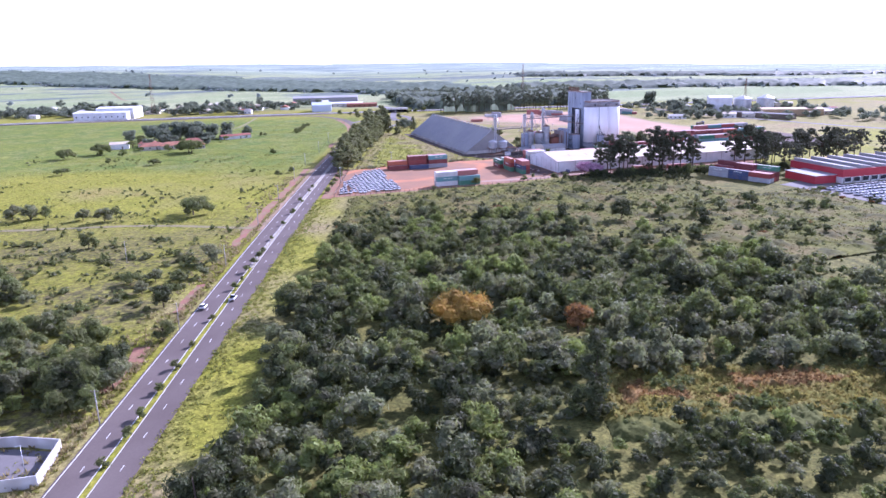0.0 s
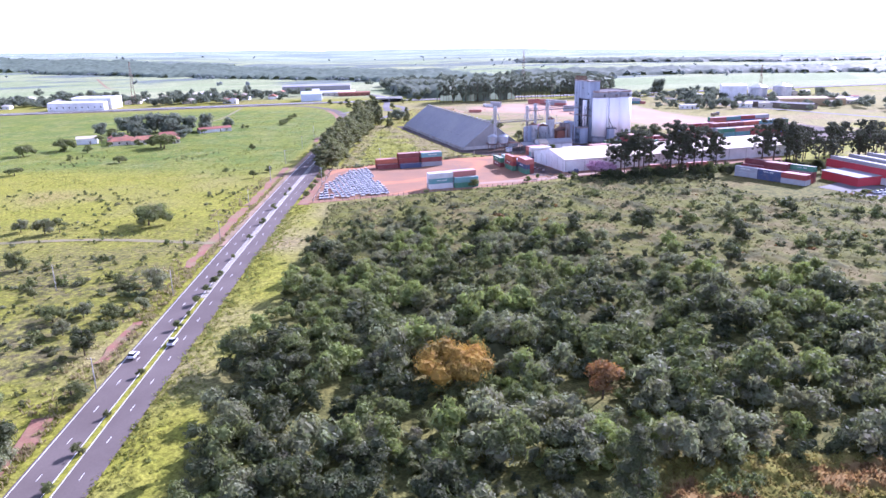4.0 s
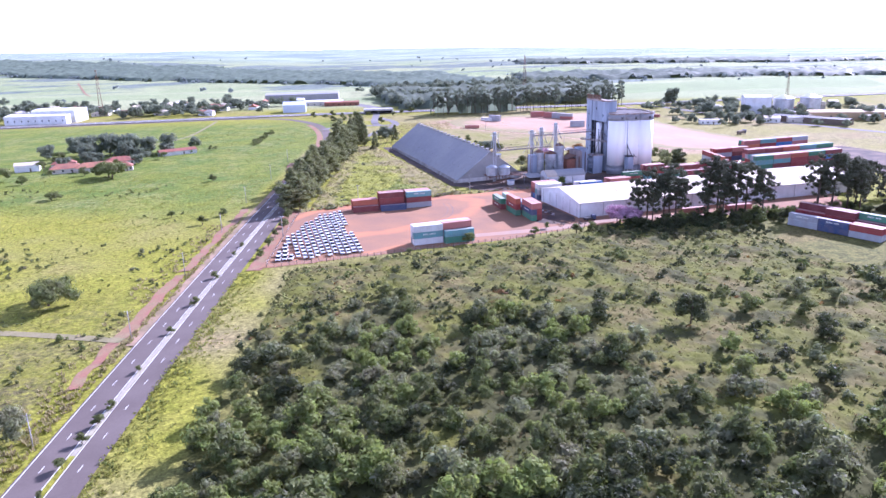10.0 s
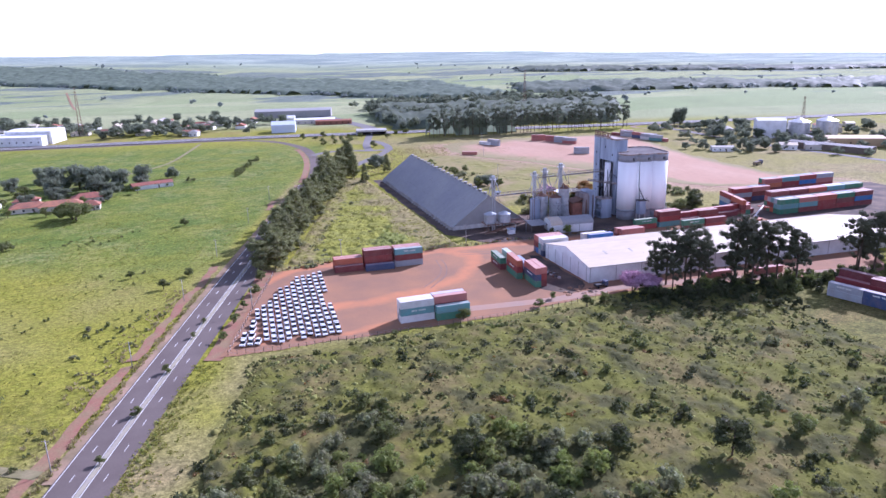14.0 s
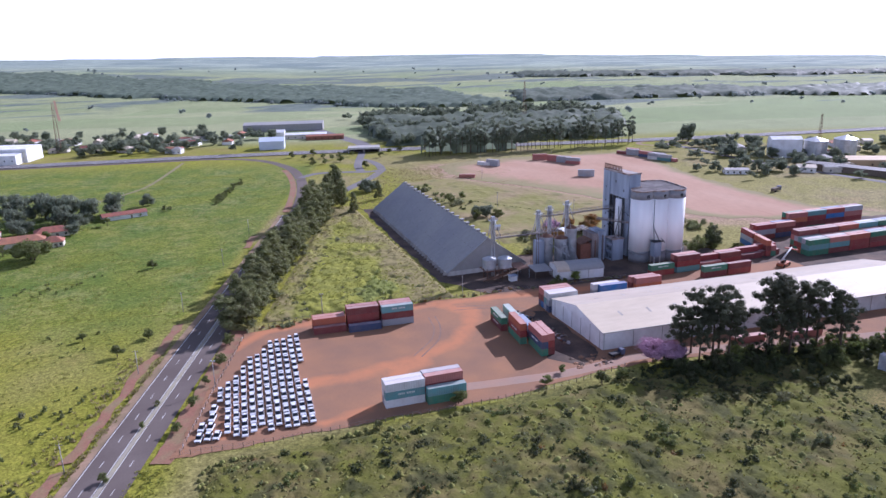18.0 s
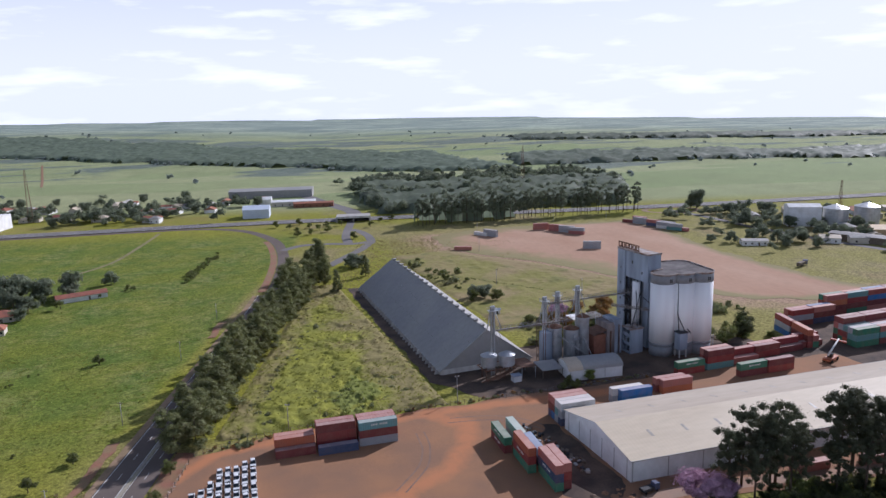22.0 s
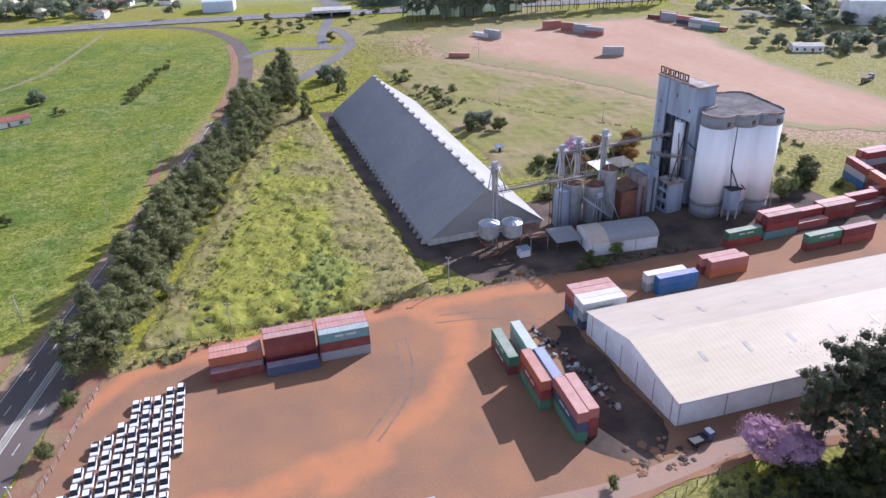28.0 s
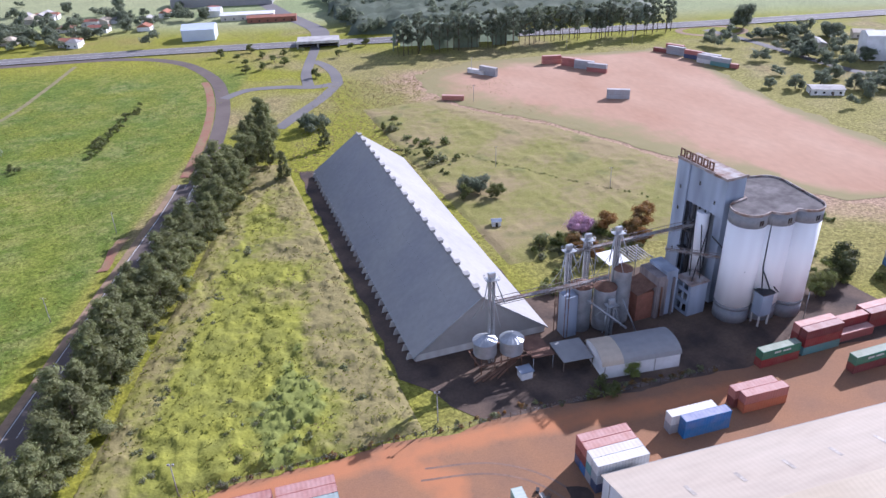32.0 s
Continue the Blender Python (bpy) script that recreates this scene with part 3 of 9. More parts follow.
ribbon("shoulder", offset([q for q in straight if UV(*q)[1] > 300], -8.9), 1.5, "track", 0.012, "beige gravel shoulder of the road", "shoulder")
yard = sheet("yard", [(70.5, 374), (95, 372), (130, 371.5), (170, 370), (200, 374), (225, 373), (330, 352), (345, 372), (345, 440), (280, 447), (222, 452), (176, 456), (141, 457), (118, 456), (97, 452), (82, 412)], "yard", 0.08, "packed red earth container yard with tyre marks", "yard", edge=1.0, seed=3, step=2.5, grid=3.0)
sheet("container_yard", [(285, 424), (345, 412), (470, 398), (470, 482), (420, 490), (376, 484), (352, 470), (330, 455), (285, 450)], "dark_earth", 0.075, "packed earth yard below the stacked containers", "yard", edge=1.5, seed=4)
LOT = [(284, 756), (331, 771), (400, 757), (456, 744), (461, 707), (445, 645), (440, 600), (440, 559), (442, 522), (455, 500), (470, 478), (436, 486), (412, 498), (396, 503), (376, 516), (352, 548), (336, 600), (318, 640), (294, 676), (279, 712)]
lot = sheet("bare_field", LOT, "field_earth", 0.07, "wide bare pink earth lot", "yard", edge=3.0, seed=5, grid=6.0)
# the earth's near-black tone also stands in for the shadow round the plant
sheet("warehouse_apron", [(184, 478), (191, 470), (196, 455), (230, 449), (262, 444), (300, 440), (330, 446), (328, 470), (316, 480), (300, 505), (232, 500), (232, 630), (188, 630)], "dark_earth", 0.06, "trodden brown earth round the grain warehouse and silos", "yard", edge=1.5, seed=6)
sheet("verge", [W(-63.2, 374), W(-63.8, 400), W(-64.2, 430), W(-64.6, 462), W(-58.5, 462), W(-58.0, 430), W(-57.6, 400), W(-57.2, 374)], "red_earth", 0.05, "strip of bare earth between the road and the yard fence", "verge", edge=0.9, seed=88, step=3.0)
# sparse dry grass creeps over the rim of the lot
lv = np.array([v.co[:2] for v in lot.data.vertices])
rim_ = np.full(len(lv), 1e6)
for (x0, y0), (x1, y1) in zip(LOT, LOT[1:] + LOT[:1]):
    f = np.clip(((lv - (x0, y0)) @ (x1 - x0, y1 - y0)) / ((x1 - x0) ** 2 + (y1 - y0) ** 2), 0, 1)[:, None]
    rim_ = np.minimum(rim_, np.linalg.norm(lv - ((x0, y0) + f * (x1 - x0, y1 - y0)), axis=1))
rim_ = np.clip(1 - rim_ / np.where(lv[:, 0] < 372, 42.0, 16.0), 0, 1)
at = lot.data.attributes.new("rim", "FLOAT", "POINT")
at.data.foreach_set("value", rim_.astype(np.float32))
fn, fl = M["field_earth"].node_tree.nodes, M["field_earth"].node_tree.links
base_in = fn["Principled BSDF"].inputs["Base Color"]
was = base_in.links[0].from_socket
fa, fg, ft, fs_, fr_, fx, fc = (fn.new("ShaderNode" + k_) for k_ in ("Attribute", "NewGeometry", "TexNoise", "Math", "MapRange", "Mix", "Mix"))
fa.attribute_name, fs_.operation, fx.data_type, fc.data_type = "rim", "ADD", "RGBA", "RGBA"
ft.inputs["Scale"].default_value, ft.inputs["Detail"].default_value, ft.inputs["Roughness"].default_value = 0.07, 7, 0.62
fl.new(fg.outputs["Position"], ft.inputs["Vector"])
fl.new(fa.outputs["Fac"], fs_.inputs[0]), fl.new(ft.outputs[0], fs_.inputs[1])
for k_, val in zip(("From Min", "From Max", "To Min", "To Max"), (0.86, 1.3, 0.0, 1.0)):
    fr_.inputs[k_].default_value = val
fl.new(fs_.outputs[0], fr_.inputs[0]), fl.new(fr_.outputs[0], fx.inputs["Factor"])
fc.inputs["A"].default_value, fc.inputs["B"].default_value = (0.2, 0.18, 0.06, 1), (0.29, 0.235, 0.12, 1)
fl.new(ft.outputs[0], fc.inputs["Factor"]), fl.new(fc.outputs["Result"], fx.inputs["B"])
fl.new(was, fx.inputs["A"]), fl.new(fx.outputs["Result"], base_in)
strip_bend = [q for q in road_line if 655 < UV(*q)[1] < 812 and UV(*q)[0] > -125]
ribbon("verge", offset(strip_bend, -6.6), 2.2, "red_earth", 0.05, "band of bare red earth along the bend", "verge")
for k_, line_ in enumerate(([(166, 440), (165.2, 434), (164.4, 428.8), (161.1, 421.2), (157.5, 416.5), (150, 409)], [(168.6, 440), (168, 434), (166.6, 428), (163.4, 420), (159.5, 414.8), (152, 407)], [(180, 446), (196, 441), (207, 428), (214, 400)], [(178, 443), (194, 438.5), (204.4, 427), (211.5, 400)])):
    ribbon("tyre_track", smooth_line(line_, 6), 0.28, "tyre_track", 0.096, "dark tyre track pressed into the yard", "yard")
M["pale_track"] = mat("worn_pale_earth", (0.3, 0.215, 0.165), 0.95, 0, 0.12, 9, 14, tint=(0.35, 0.22, 0.15))
ribbon("earth_track", smooth_line([(146, 383), (163.1, 380.2), (174.6, 378.8), (190.2, 377.0), (207.2, 377.6), (222.6, 378.2), (250, 373), (285, 365), (325, 357)], 6), 2.4, "pale_track", 0.098, "smooth pale earth track along the yard fence", "track")
sheet("oily_ground", [(206, 430), (210, 428), (210.4, 407), (210.2, 386), (204, 381.5), (197, 382), (191, 389), (196, 400), (199, 412)], "dark_earth", 0.104, "dark oily ground with scrap beside the warehouse, shade put into its colour", "yard", edge=1.2, seed=14, step=2.0)
loose = np.zeros(len(yard.data.vertices))
yv = np.array([v.co[:2] for v in yard.data.vertices])
for line, wd in (([(110, 402), (117, 403), (128, 401), (138, 405), (150, 405), (157, 409), (168, 414), (176, 424)], 5.0), ([(140, 399), (152, 403)], 4.0), ([(92, 440), (104, 451), (134, 454), (176, 453), (200, 450), (226, 446), (262, 441)], 4.2), ([(176, 449), (184, 440), (180, 430)], 5.0), ([(84, 380), (92, 405), (100, 430)], 3.0), ([(112, 376), (126, 379)], 3.0)):
    for (x0, y0), (x1, y1) in zip(line, line[1:]):
        f = np.clip(((yv - (x0, y0)) @ (x1 - x0, y1 - y0)) / ((x1 - x0) ** 2 + (y1 - y0) ** 2), 0, 1)[:, None]
        d = np.linalg.norm(yv - ((x0, y0) + f * (x1 - x0, y1 - y0)), axis=1)
        loose = np.maximum(loose, np.exp(-(d / wd) ** 2))
at = yard.data.attributes.new("loose", "FLOAT", "POINT")
at.data.foreach_set("value", loose.astype(np.float32))
yn, yl = M["yard"].node_tree.nodes, M["yard"].node_tree.links
base_in = yn["Principled BSDF"].inputs["Base Color"]
was = base_in.links[0].from_socket
ya, yt, ym, yp, yr = yn.new("ShaderNodeAttribute"), yn.new("ShaderNodeTexNoise"), yn.new("ShaderNodeMix"), yn.new("ShaderNodeNewGeometry"), yn.new("ShaderNodeMapRange")
ya.attribute_name = "loose"
yt.inputs["Scale"].default_value, yt.inputs["Detail"].default_value, yt.inputs["Roughness"].default_value = 0.16, 7, 0.65
yl.new(yp.outputs["Position"], yt.inputs["Vector"])
ysum = yn.new("ShaderNodeMath")
ysum.operation = "ADD"
yl.new(ya.outputs["Fac"], ysum.inputs[0]), yl.new(yt.outputs[0], ysum.inputs[1])
for k_, val in zip(("From Min", "From Max", "To Min", "To Max"), (0.92, 1.45, 0.0, 0.95)):
    yr.inputs[k_].default_value = val
yl.new(ysum.outputs[0], yr.inputs[0])
ym.data_type = "RGBA"
ym.inputs["B"].default_value = (0.45, 0.19, 0.085, 1)
yl.new(yr.outputs[0], ym.inputs["Factor"]), yl.new(was, ym.inputs["A"]), yl.new(ym.outputs["Result"], base_in)

# ---- grain warehouse: one long steep roof, almost to the ground ----
GWX0, GWX1, GWY0, GWY1, GWR = 191.0, 229.5, 483.0, 623.0, 16.4
gw = thing("grain_warehouse", "long grain warehouse with a steep grey sheet roof", "warehouse", on(210, 483, 0, -1.4))
wid, lng = 19.2, 140.0
bm = bmesh.new()
for s in (-1, 1):
    box(bm, s * wid - 0.2, 0.2, -0.3, s * wid + 0.2, lng - 0.2, 2.2)
part("side_wall", bm, "dirty_wall", gw)
for nm, y in (("front_gable", 0.0), ("rear_gable", lng - 0.3)):
    bm = bmesh.new()
    hull(bm, [(-wid, y, -0.3), (wid, y, -0.3), (wid, y, 2.2), (-wid, y, 2.2)][::-1], [(-wid, y + 0.3, -0.3), (wid, y + 0.3, -0.3), (wid, y + 0.3, 2.2), (-wid, y + 0.3, 2.2)][::-1])
    part("gable_base", bm, "dirty_wall", gw)
    bm = bmesh.new()
    a = [bm.verts.new(p) for p in ((-wid, y, 2.2), (wid, y, 2.2), (0, y, GWR - 0.2))]
    b = [bm.verts.new(p) for p in ((-wid, y + 0.3, 2.2), (wid, y + 0.3, 2.2), (0, y + 0.3, GWR - 0.2))]
    bm.faces.new(a), bm.faces.new(b[::-1])
    for i in range(3):
        bm.faces.new((a[i], b[i], b[(i + 1) % 3], a[(i + 1) % 3]))
    part(nm, bm, "grey_roof", gw)
for s in (-1, 1):
    # the corrugated slope, in three lapped courses
    ny = 280
    for k in range(3):
        bm = bmesh.new()
        z0, z1 = 1.7 + (GWR - 1.7) * k / 3, 1.7 + (GWR - 1.7) * (k + 1) / 3
        x0, x1 = (wid + 0.9) * (1 - k / 3), (wid + 0.9) * (1 - (k + 1) / 3)
        lo = [bm.verts.new((s * x0, -0.5 + (lng + 1) * i / ny, z0 + 0.012 * (i % 2) + 0.03)) for i in range(ny + 1)]
        hi = [bm.verts.new((s * x1, -0.5 + (lng + 1) * i / ny, z1 + 0.012 * (i % 2))) for i in range(ny + 1)]
        for i in range(ny):
            f = (lo[i], lo[i + 1], hi[i + 1], hi[i])
            bm.faces.new(f if s > 0 else f[::-1])
        part("roof_course", bm, "grey_roof", gw, "course of grey corrugated roof sheets")
bm = bmesh.new()
hull(bm, [(-0.5, -0.6, GWR - 0.12), (0.5, -0.6, GWR - 0.12), (0.12, -0.6, GWR + 0.25), (-0.12, -0.6, GWR + 0.25)][::-1], [(-0.5, lng + 0.6, GWR - 0.12), (0.5, lng + 0.6, GWR - 0.12), (0.12, lng + 0.6, GWR + 0.25), (-0.12, lng + 0.6, GWR + 0.25)][::-1])
part("ridge_cap", bm, "grey_roof", gw)
vent = boxes((-0.7, -0.9, 0, 0.7, 0.9, 0.9), (-0.9, -1.1, 0.9, 0.9, 1.1, 1.05), bevel=0.05)
vm = bpy.data.meshes.new("ridge_vent")
vent.to_mesh(vm)
vent.free()
vm.materials.append(M["grey_roof"])
for i in range(19):
    part("ridge_vent", vm, None, gw, m=pose(0, 4 + i * 7.3, GWR + 0.1))
butt = bmesh.new()
hull(butt, [(0, -0.25, -0.3), (2.0, -0.25, -0.3), (1.3, -0.25, 1.9), (0, -0.25, 1.9)], [(0, 0.25, -0.3), (2.0, 0.25, -0.3), (1.3, 0.25, 1.9), (0, 0.25, 1.9)])
bmsh = bpy.data.meshes.new("buttress")
bmesh.ops.recalc_face_normals(butt, faces=butt.faces[:])
butt.to_mesh(bmsh)
butt.free()
bmsh.materials.append(M["dirty_wall"])
for i in range(34):
    part("buttress", bmsh, None, gw, m=pose(-wid - 0.2, 2 + i * 4.12, 0, 0, 0, 180))
bm = bmesh.new()
hull(bm, [(-wid - 0.95, -0.62, 1.75), (-wid - 0.65, -0.62, 1.55), (0, -0.62, GWR - 0.1), (0, -0.62, GWR + 0.2)], [(-wid - 0.95, -0.48, 1.75), (-wid - 0.65, -0.48, 1.55), (0, -0.48, GWR - 0.1), (0, -0.48, GWR + 0.2)])
hull(bm, [(wid + 0.95, -0.62, 1.75), (wid + 0.65, -0.62, 1.55), (0, -0.62, GWR - 0.1), (0, -0.62, GWR + 0.2)], [(wid + 0.95, -0.48, 1.75), (wid + 0.65, -0.48, 1.55), (0, -0.48, GWR - 0.1), (0, -0.48, GWR + 0.2)])
bmesh.ops.recalc_face_normals(bm, faces=bm.faces[:])
part("barge_board", bm, "steel", gw)

# ---- white storage warehouse ----
ww = thing("storage_warehouse", "long white storage warehouse with a low pale sheet roof", "warehouse", on(211.6, 387.3))
TL = math.tan(radians(4.6))          # its long side is skewed off square to fit the camera's view
LW, WW, EH, RH = 148.0, 36.5, 6.7, 10.4


def wwp(a, b, z):
    return (a, b - a * TL, z)


for nm, a in (("end_wall", 0.0), ("end_wall", LW - 0.3)):
    bm = bmesh.new()
    pts = ((0, -0.4), (WW, -0.4), (WW, EH), (WW / 2, RH - 0.1), (0, EH))
    A, B = [bm.verts.new(wwp(a, b, z)) for b, z in pts], [bm.verts.new(wwp(a + 0.3, b, z)) for b, z in pts]
    bm.faces.new(A), bm.faces.new(B[::-1])
    for i in range(5):
        bm.faces.new((A[i], B[i], B[(i + 1) % 5], A[(i + 1) % 5]))
    bmesh.ops.recalc_face_normals(bm, faces=bm.faces[:])
    part(nm, bm, "white_wall", ww)
for b in (0.0, WW - 0.3):
    bm = bmesh.new()
    hull(bm, [wwp(0.3, b, -0.4), wwp(LW - 0.3, b, -0.4), wwp(LW - 0.3, b, EH), wwp(0.3, b, EH)], [wwp(0.3, b + 0.3, -0.4), wwp(LW - 0.3, b + 0.3, -0.4), wwp(LW - 0.3, b + 0.3, EH), wwp(0.3, b + 0.3, EH)])
    bmesh.ops.recalc_face_normals(bm, faces=bm.faces[:])
    part("long_wall", bm, "white_wall", ww)
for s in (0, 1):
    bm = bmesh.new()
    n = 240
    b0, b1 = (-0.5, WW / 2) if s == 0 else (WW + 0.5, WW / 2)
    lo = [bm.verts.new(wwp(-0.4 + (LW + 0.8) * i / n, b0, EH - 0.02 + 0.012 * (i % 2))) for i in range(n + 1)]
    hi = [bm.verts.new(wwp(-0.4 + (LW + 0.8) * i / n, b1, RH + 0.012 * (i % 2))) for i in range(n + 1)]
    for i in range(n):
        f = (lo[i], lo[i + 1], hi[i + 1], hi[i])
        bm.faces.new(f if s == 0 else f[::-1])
    part("roof_slope", bm, ("bright_roof", "dim_roof")[s], ww, ("pale sheet metal roof slope, its sunlit tone put into the colour", "brown sheet metal roof slope, its duller light put into the colour")[s])
# fallen needles on the roof below the pines
lf = random.Random(19)
V_, F_ = [], []
for _ in range(900):
    a, b = lf.choice((36, 52, 70, 84)) + lf.gauss(0, 6), abs(lf.gauss(0, 3.2)) - 0.3
    if not 4 < a < 140 or b > 15:
        continue
    s_, z_ = lf.uniform(0.12, 0.5), EH + (RH - EH) * max(b, 0) / (WW / 2) + 0.05
    i_ = len(V_)
    V_ += [wwp(a - s_, b, z_), wwp(a + s_ * 0.4, b - s_ * 0.3, z_), wwp(a + s_, b + s_ * 0.4, z_ + 0.1 * s_), wwp(a - s_ * 0.2, b + s_ * 0.5, z_ + 0.12 * s_)]
    F_.append((i_, i_ + 1, i_ + 2, i_ + 3))
tagged(part("leaf_litter", mesh_of("leaf_litter", V_, F_, "wood"), None, ww, "dark fallen needles along the eaves"), kind="stuff")
M["skylight"] = mat("dirty_skylight", (0.3, 0.27, 0.23), 0.5, 0, 0.3, 2, 4, tint=(0.45, 0.4, 0.34))
sl = bpy.data.meshes.new("skylight")
for s in (0, 1):
    for i in range(12):
        a = 12 + i * 11.5
        f0, f1 = (0.48, 0.66) if s else (0.45, 0.62)
        e = []
        for f in (f0, f1):
            b = f * WW / 2 if s == 0 else WW - f * WW / 2
            z = EH + (RH - EH) * f + 0.09
            e += [wwp(a, b, z), wwp(a + 0.9, b, z)]
        me = mesh_of("skylight", [e[0], e[1], e[3], e[2]], [(0, 1, 2, 3) if s == 0 else (3, 2, 1, 0)], "skylight")
        part("skylight", me, None, ww)
rib = boxes((-0.12, -0.1, -0.3, 0.12, 0.0, EH))
rm = bpy.data.meshes.new("pilaster")
rib.to_mesh(rm)
rib.free()
rm.materials.append(M["concrete"])
for i in range(14):
    part("pilaster", rm, None, ww, m=Matrix.Translation(wwp(0.4 + i * 11.3, 0.0, 0)))
for i in range(6):
    part("pilaster", rm, None, ww, m=Matrix.Translation((0, 2 + i * 6.4, 0)) @ pose(0, 0, 0, 0, 0, -90))
bm = bmesh.new()
for b in (-0.6, WW + 0.38):
    hull(bm, [wwp(-0.4, b, EH - 0.22), wwp(LW + 0.4, b, EH - 0.22), wwp(LW + 0.4, b, EH + 0.02), wwp(-0.4, b, EH + 0.02)], [wwp(-0.4, b + 0.22, EH - 0.22), wwp(LW + 0.4, b + 0.22, EH - 0.22), wwp(LW + 0.4, b + 0.22, EH + 0.02), wwp(-0.4, b + 0.22, EH + 0.02)])
bmesh.ops.recalc_face_normals(bm, faces=bm.faces[:])
part("gutter", bm, "concrete", ww)

# ---- silo block with its elevator tower ----
M["stained_parapet"] = mat("rust_stained_concrete", (0.4, 0.37, 0.35), 0.9, 0, 0.25, 3, 5, tint=(0.2, 0.11, 0.07))
sb = thing("silo_block", "white concrete grain silos with a blue-grey elevator tower", "silo", on(284.0, 473.0))
SR, SH = 5.04, 33.4
DX, DY = Vector((7.91, -1.70, 0)), Vector((0.6, 7.3, 0))
C0 = Vector((-1.1, -3.8, 0))
for i in range(3):
    for j in range(3):
        if i == 0 and j:
            continue
        c = C0 + DX * i + DY * j
        n = 40
        bm = bmesh.new()
        tube(bm, c + Vector((0, 0, 5.2)), c + Vector((0, 0, SH - 3.0)), SR, n=n)
        cyl = part("cylinder", bm, "silo_white", sb)
        bm = bmesh.new()
        tube(bm, c + Vector((0, 0, SH - 3.02)), c + Vector((0, 0, SH + 0.5)), SR + 0.03, n=n)
        part("top_band", bm, "silo_grey", cyl)
        bm = bmesh.new()
        tube(bm, c + Vector((0, 0, 4.2)), c + Vector((0, 0, 5.25)), SR + 0.03, n=n)
        tube(bm, c + Vector((0, 0, -0.3)), c + Vector((0, 0, 4.2)), SR - 0.1, n=n)
        part("base_band", bm, "silo_grey", cyl)
        if j == 0 or i == 2:
            for k in range(2):
                d = Vector((-0.35 + 0.7 * k, -SR - 0.02, SH - 1.5)) if j == 0 else Vector((SR - 0.1, -0.35 + 0.7 * k, SH - 1.5))
                part("window", boxes((-0.22, -0.1, -0.75, 0.22, 0.12, 0.75)), "glass", cyl, m=Matrix.Translation(c + d))
deck = [C0 + DX * i + DY * j for i, j in [(0, 0), (1, 0), (2, 0)] + [(2, k_ / 8) for k_ in range(17)] + [(1 + k_ / 8, 2) for k_ in range(9)] + [(1, k_ / 8) for k_ in range(17)]]


def round_outline(grow):
    """The outline of the silo group: lobed along the front, nearly straight elsewhere."""
    mid_ = sum(deck, Vector()) / len(deck)
    pts = []
    for k in range(96):
        a = 6.28318 * k / 96
        d = Vector((math.cos(a), math.sin(a), 0))
        best = 0.0
        for c in deck:
            w = c - mid_
            along_, off = w.dot(d), (w - d * w.dot(d)).length
            if off < SR + grow:
                best = max(best, along_ + math.sqrt((SR + grow) ** 2 - off ** 2))
        pts.append((mid_.x + d.x * best, mid_.y + d.y * best))
    return pts


bm = prism(bmesh.new(), round_outline(-0.25), SH + 0.3, SH + 0.62)
M["roof_deck"] = mat("stained_roof_deck", (0.11, 0.1, 0.098), 0.95, 0, 0.3, 7, 4, tint=(0.19, 0.175, 0.17), spec=0.1)
part("roof_deck", bm, "roof_deck", sb, "dark stained flat silo roof")
bm = bmesh.new()
ring_o, ring_i = round_outline(0.12), round_outline(-0.2)
for k in range(96):
    q = (k + 1) % 96
    hull(bm, [(*ring_o[k], SH + 0.4), (*ring_o[q], SH + 0.4), (*ring_i[q], SH + 0.4), (*ring_i[k], SH + 0.4)], [(*ring_o[k], SH + 1.1), (*ring_o[q], SH + 1.1), (*ring_i[q], SH + 1.1), (*ring_i[k], SH + 1.1)])
bmesh.ops.recalc_face_normals(bm, faces=bm.faces[:])
part("parapet", bm, "stained_parapet", sb, "rust-stained concrete parapet round the silo roof")
# tower: a tall slab of concrete with an overhanging machine house
TW = Matrix.Translation((-4.0, 3.4, 0)) @ pose(0, 0, 0, 0, 0, 3)
TH = 40.3
bm = boxes((-0.9, 13.4, -0.3, 6.0, 18.4, TH), (1.0, 0.0, -0.3, 6.0, 3.0, TH - 12))
part("tower_shaft", bm, "tower", sb, m=TW)
bm = boxes((1.9, 3.02, -0.3, 5.8, 13.38, TH - 11.0))
part("stair_shaft", bm, "silo_grey", sb, m=TW)
bm = boxes((-0.4, -1.2, TH - 11.5, 6.2, 13.35, TH - 0.02), bevel=0.05)
part("machine_house", bm, "tower", sb, m=TW)
bm = boxes((-1.1, -1.5, TH, 6.5, 18.7, TH + 0.3), (-1.1, -1.5, TH + 0.3, -0.8, 18.7, TH + 0.75), (-0.8, -1.5, TH + 0.3, 6.5, -1.2, TH + 0.75), bevel=0.03)
part("tower_roof", bm, "stained_parapet", sb, "rust-stained flat tower roof", m=TW)
for q, k in ((2.5, 0), (9.0, 1)):
    part("window", boxes((-0.46, -0.3, -0.6, -0.38, 0.3, 0.6)), "glass", sb, m=TW @ Matrix.Translation((0, q, TH - 8.0 + k * 3.5)))
for k in range(5):
    part("window", boxes((-0.97, -0.25, -0.5, -0.87, 0.25, 0.5)), "glass", sb, m=TW @ Matrix.Translation((0, 16.0, 5 + k * 6.8)))
bm = bmesh.new()
tube(bm, (0.2, 6.4, 9.0), (0.2, 6.4, TH - 12.5), 1.9, n=24)
part("white_tank", bm, "silo_white", sb, "tall white tank in the recess of the tower", m=TW)
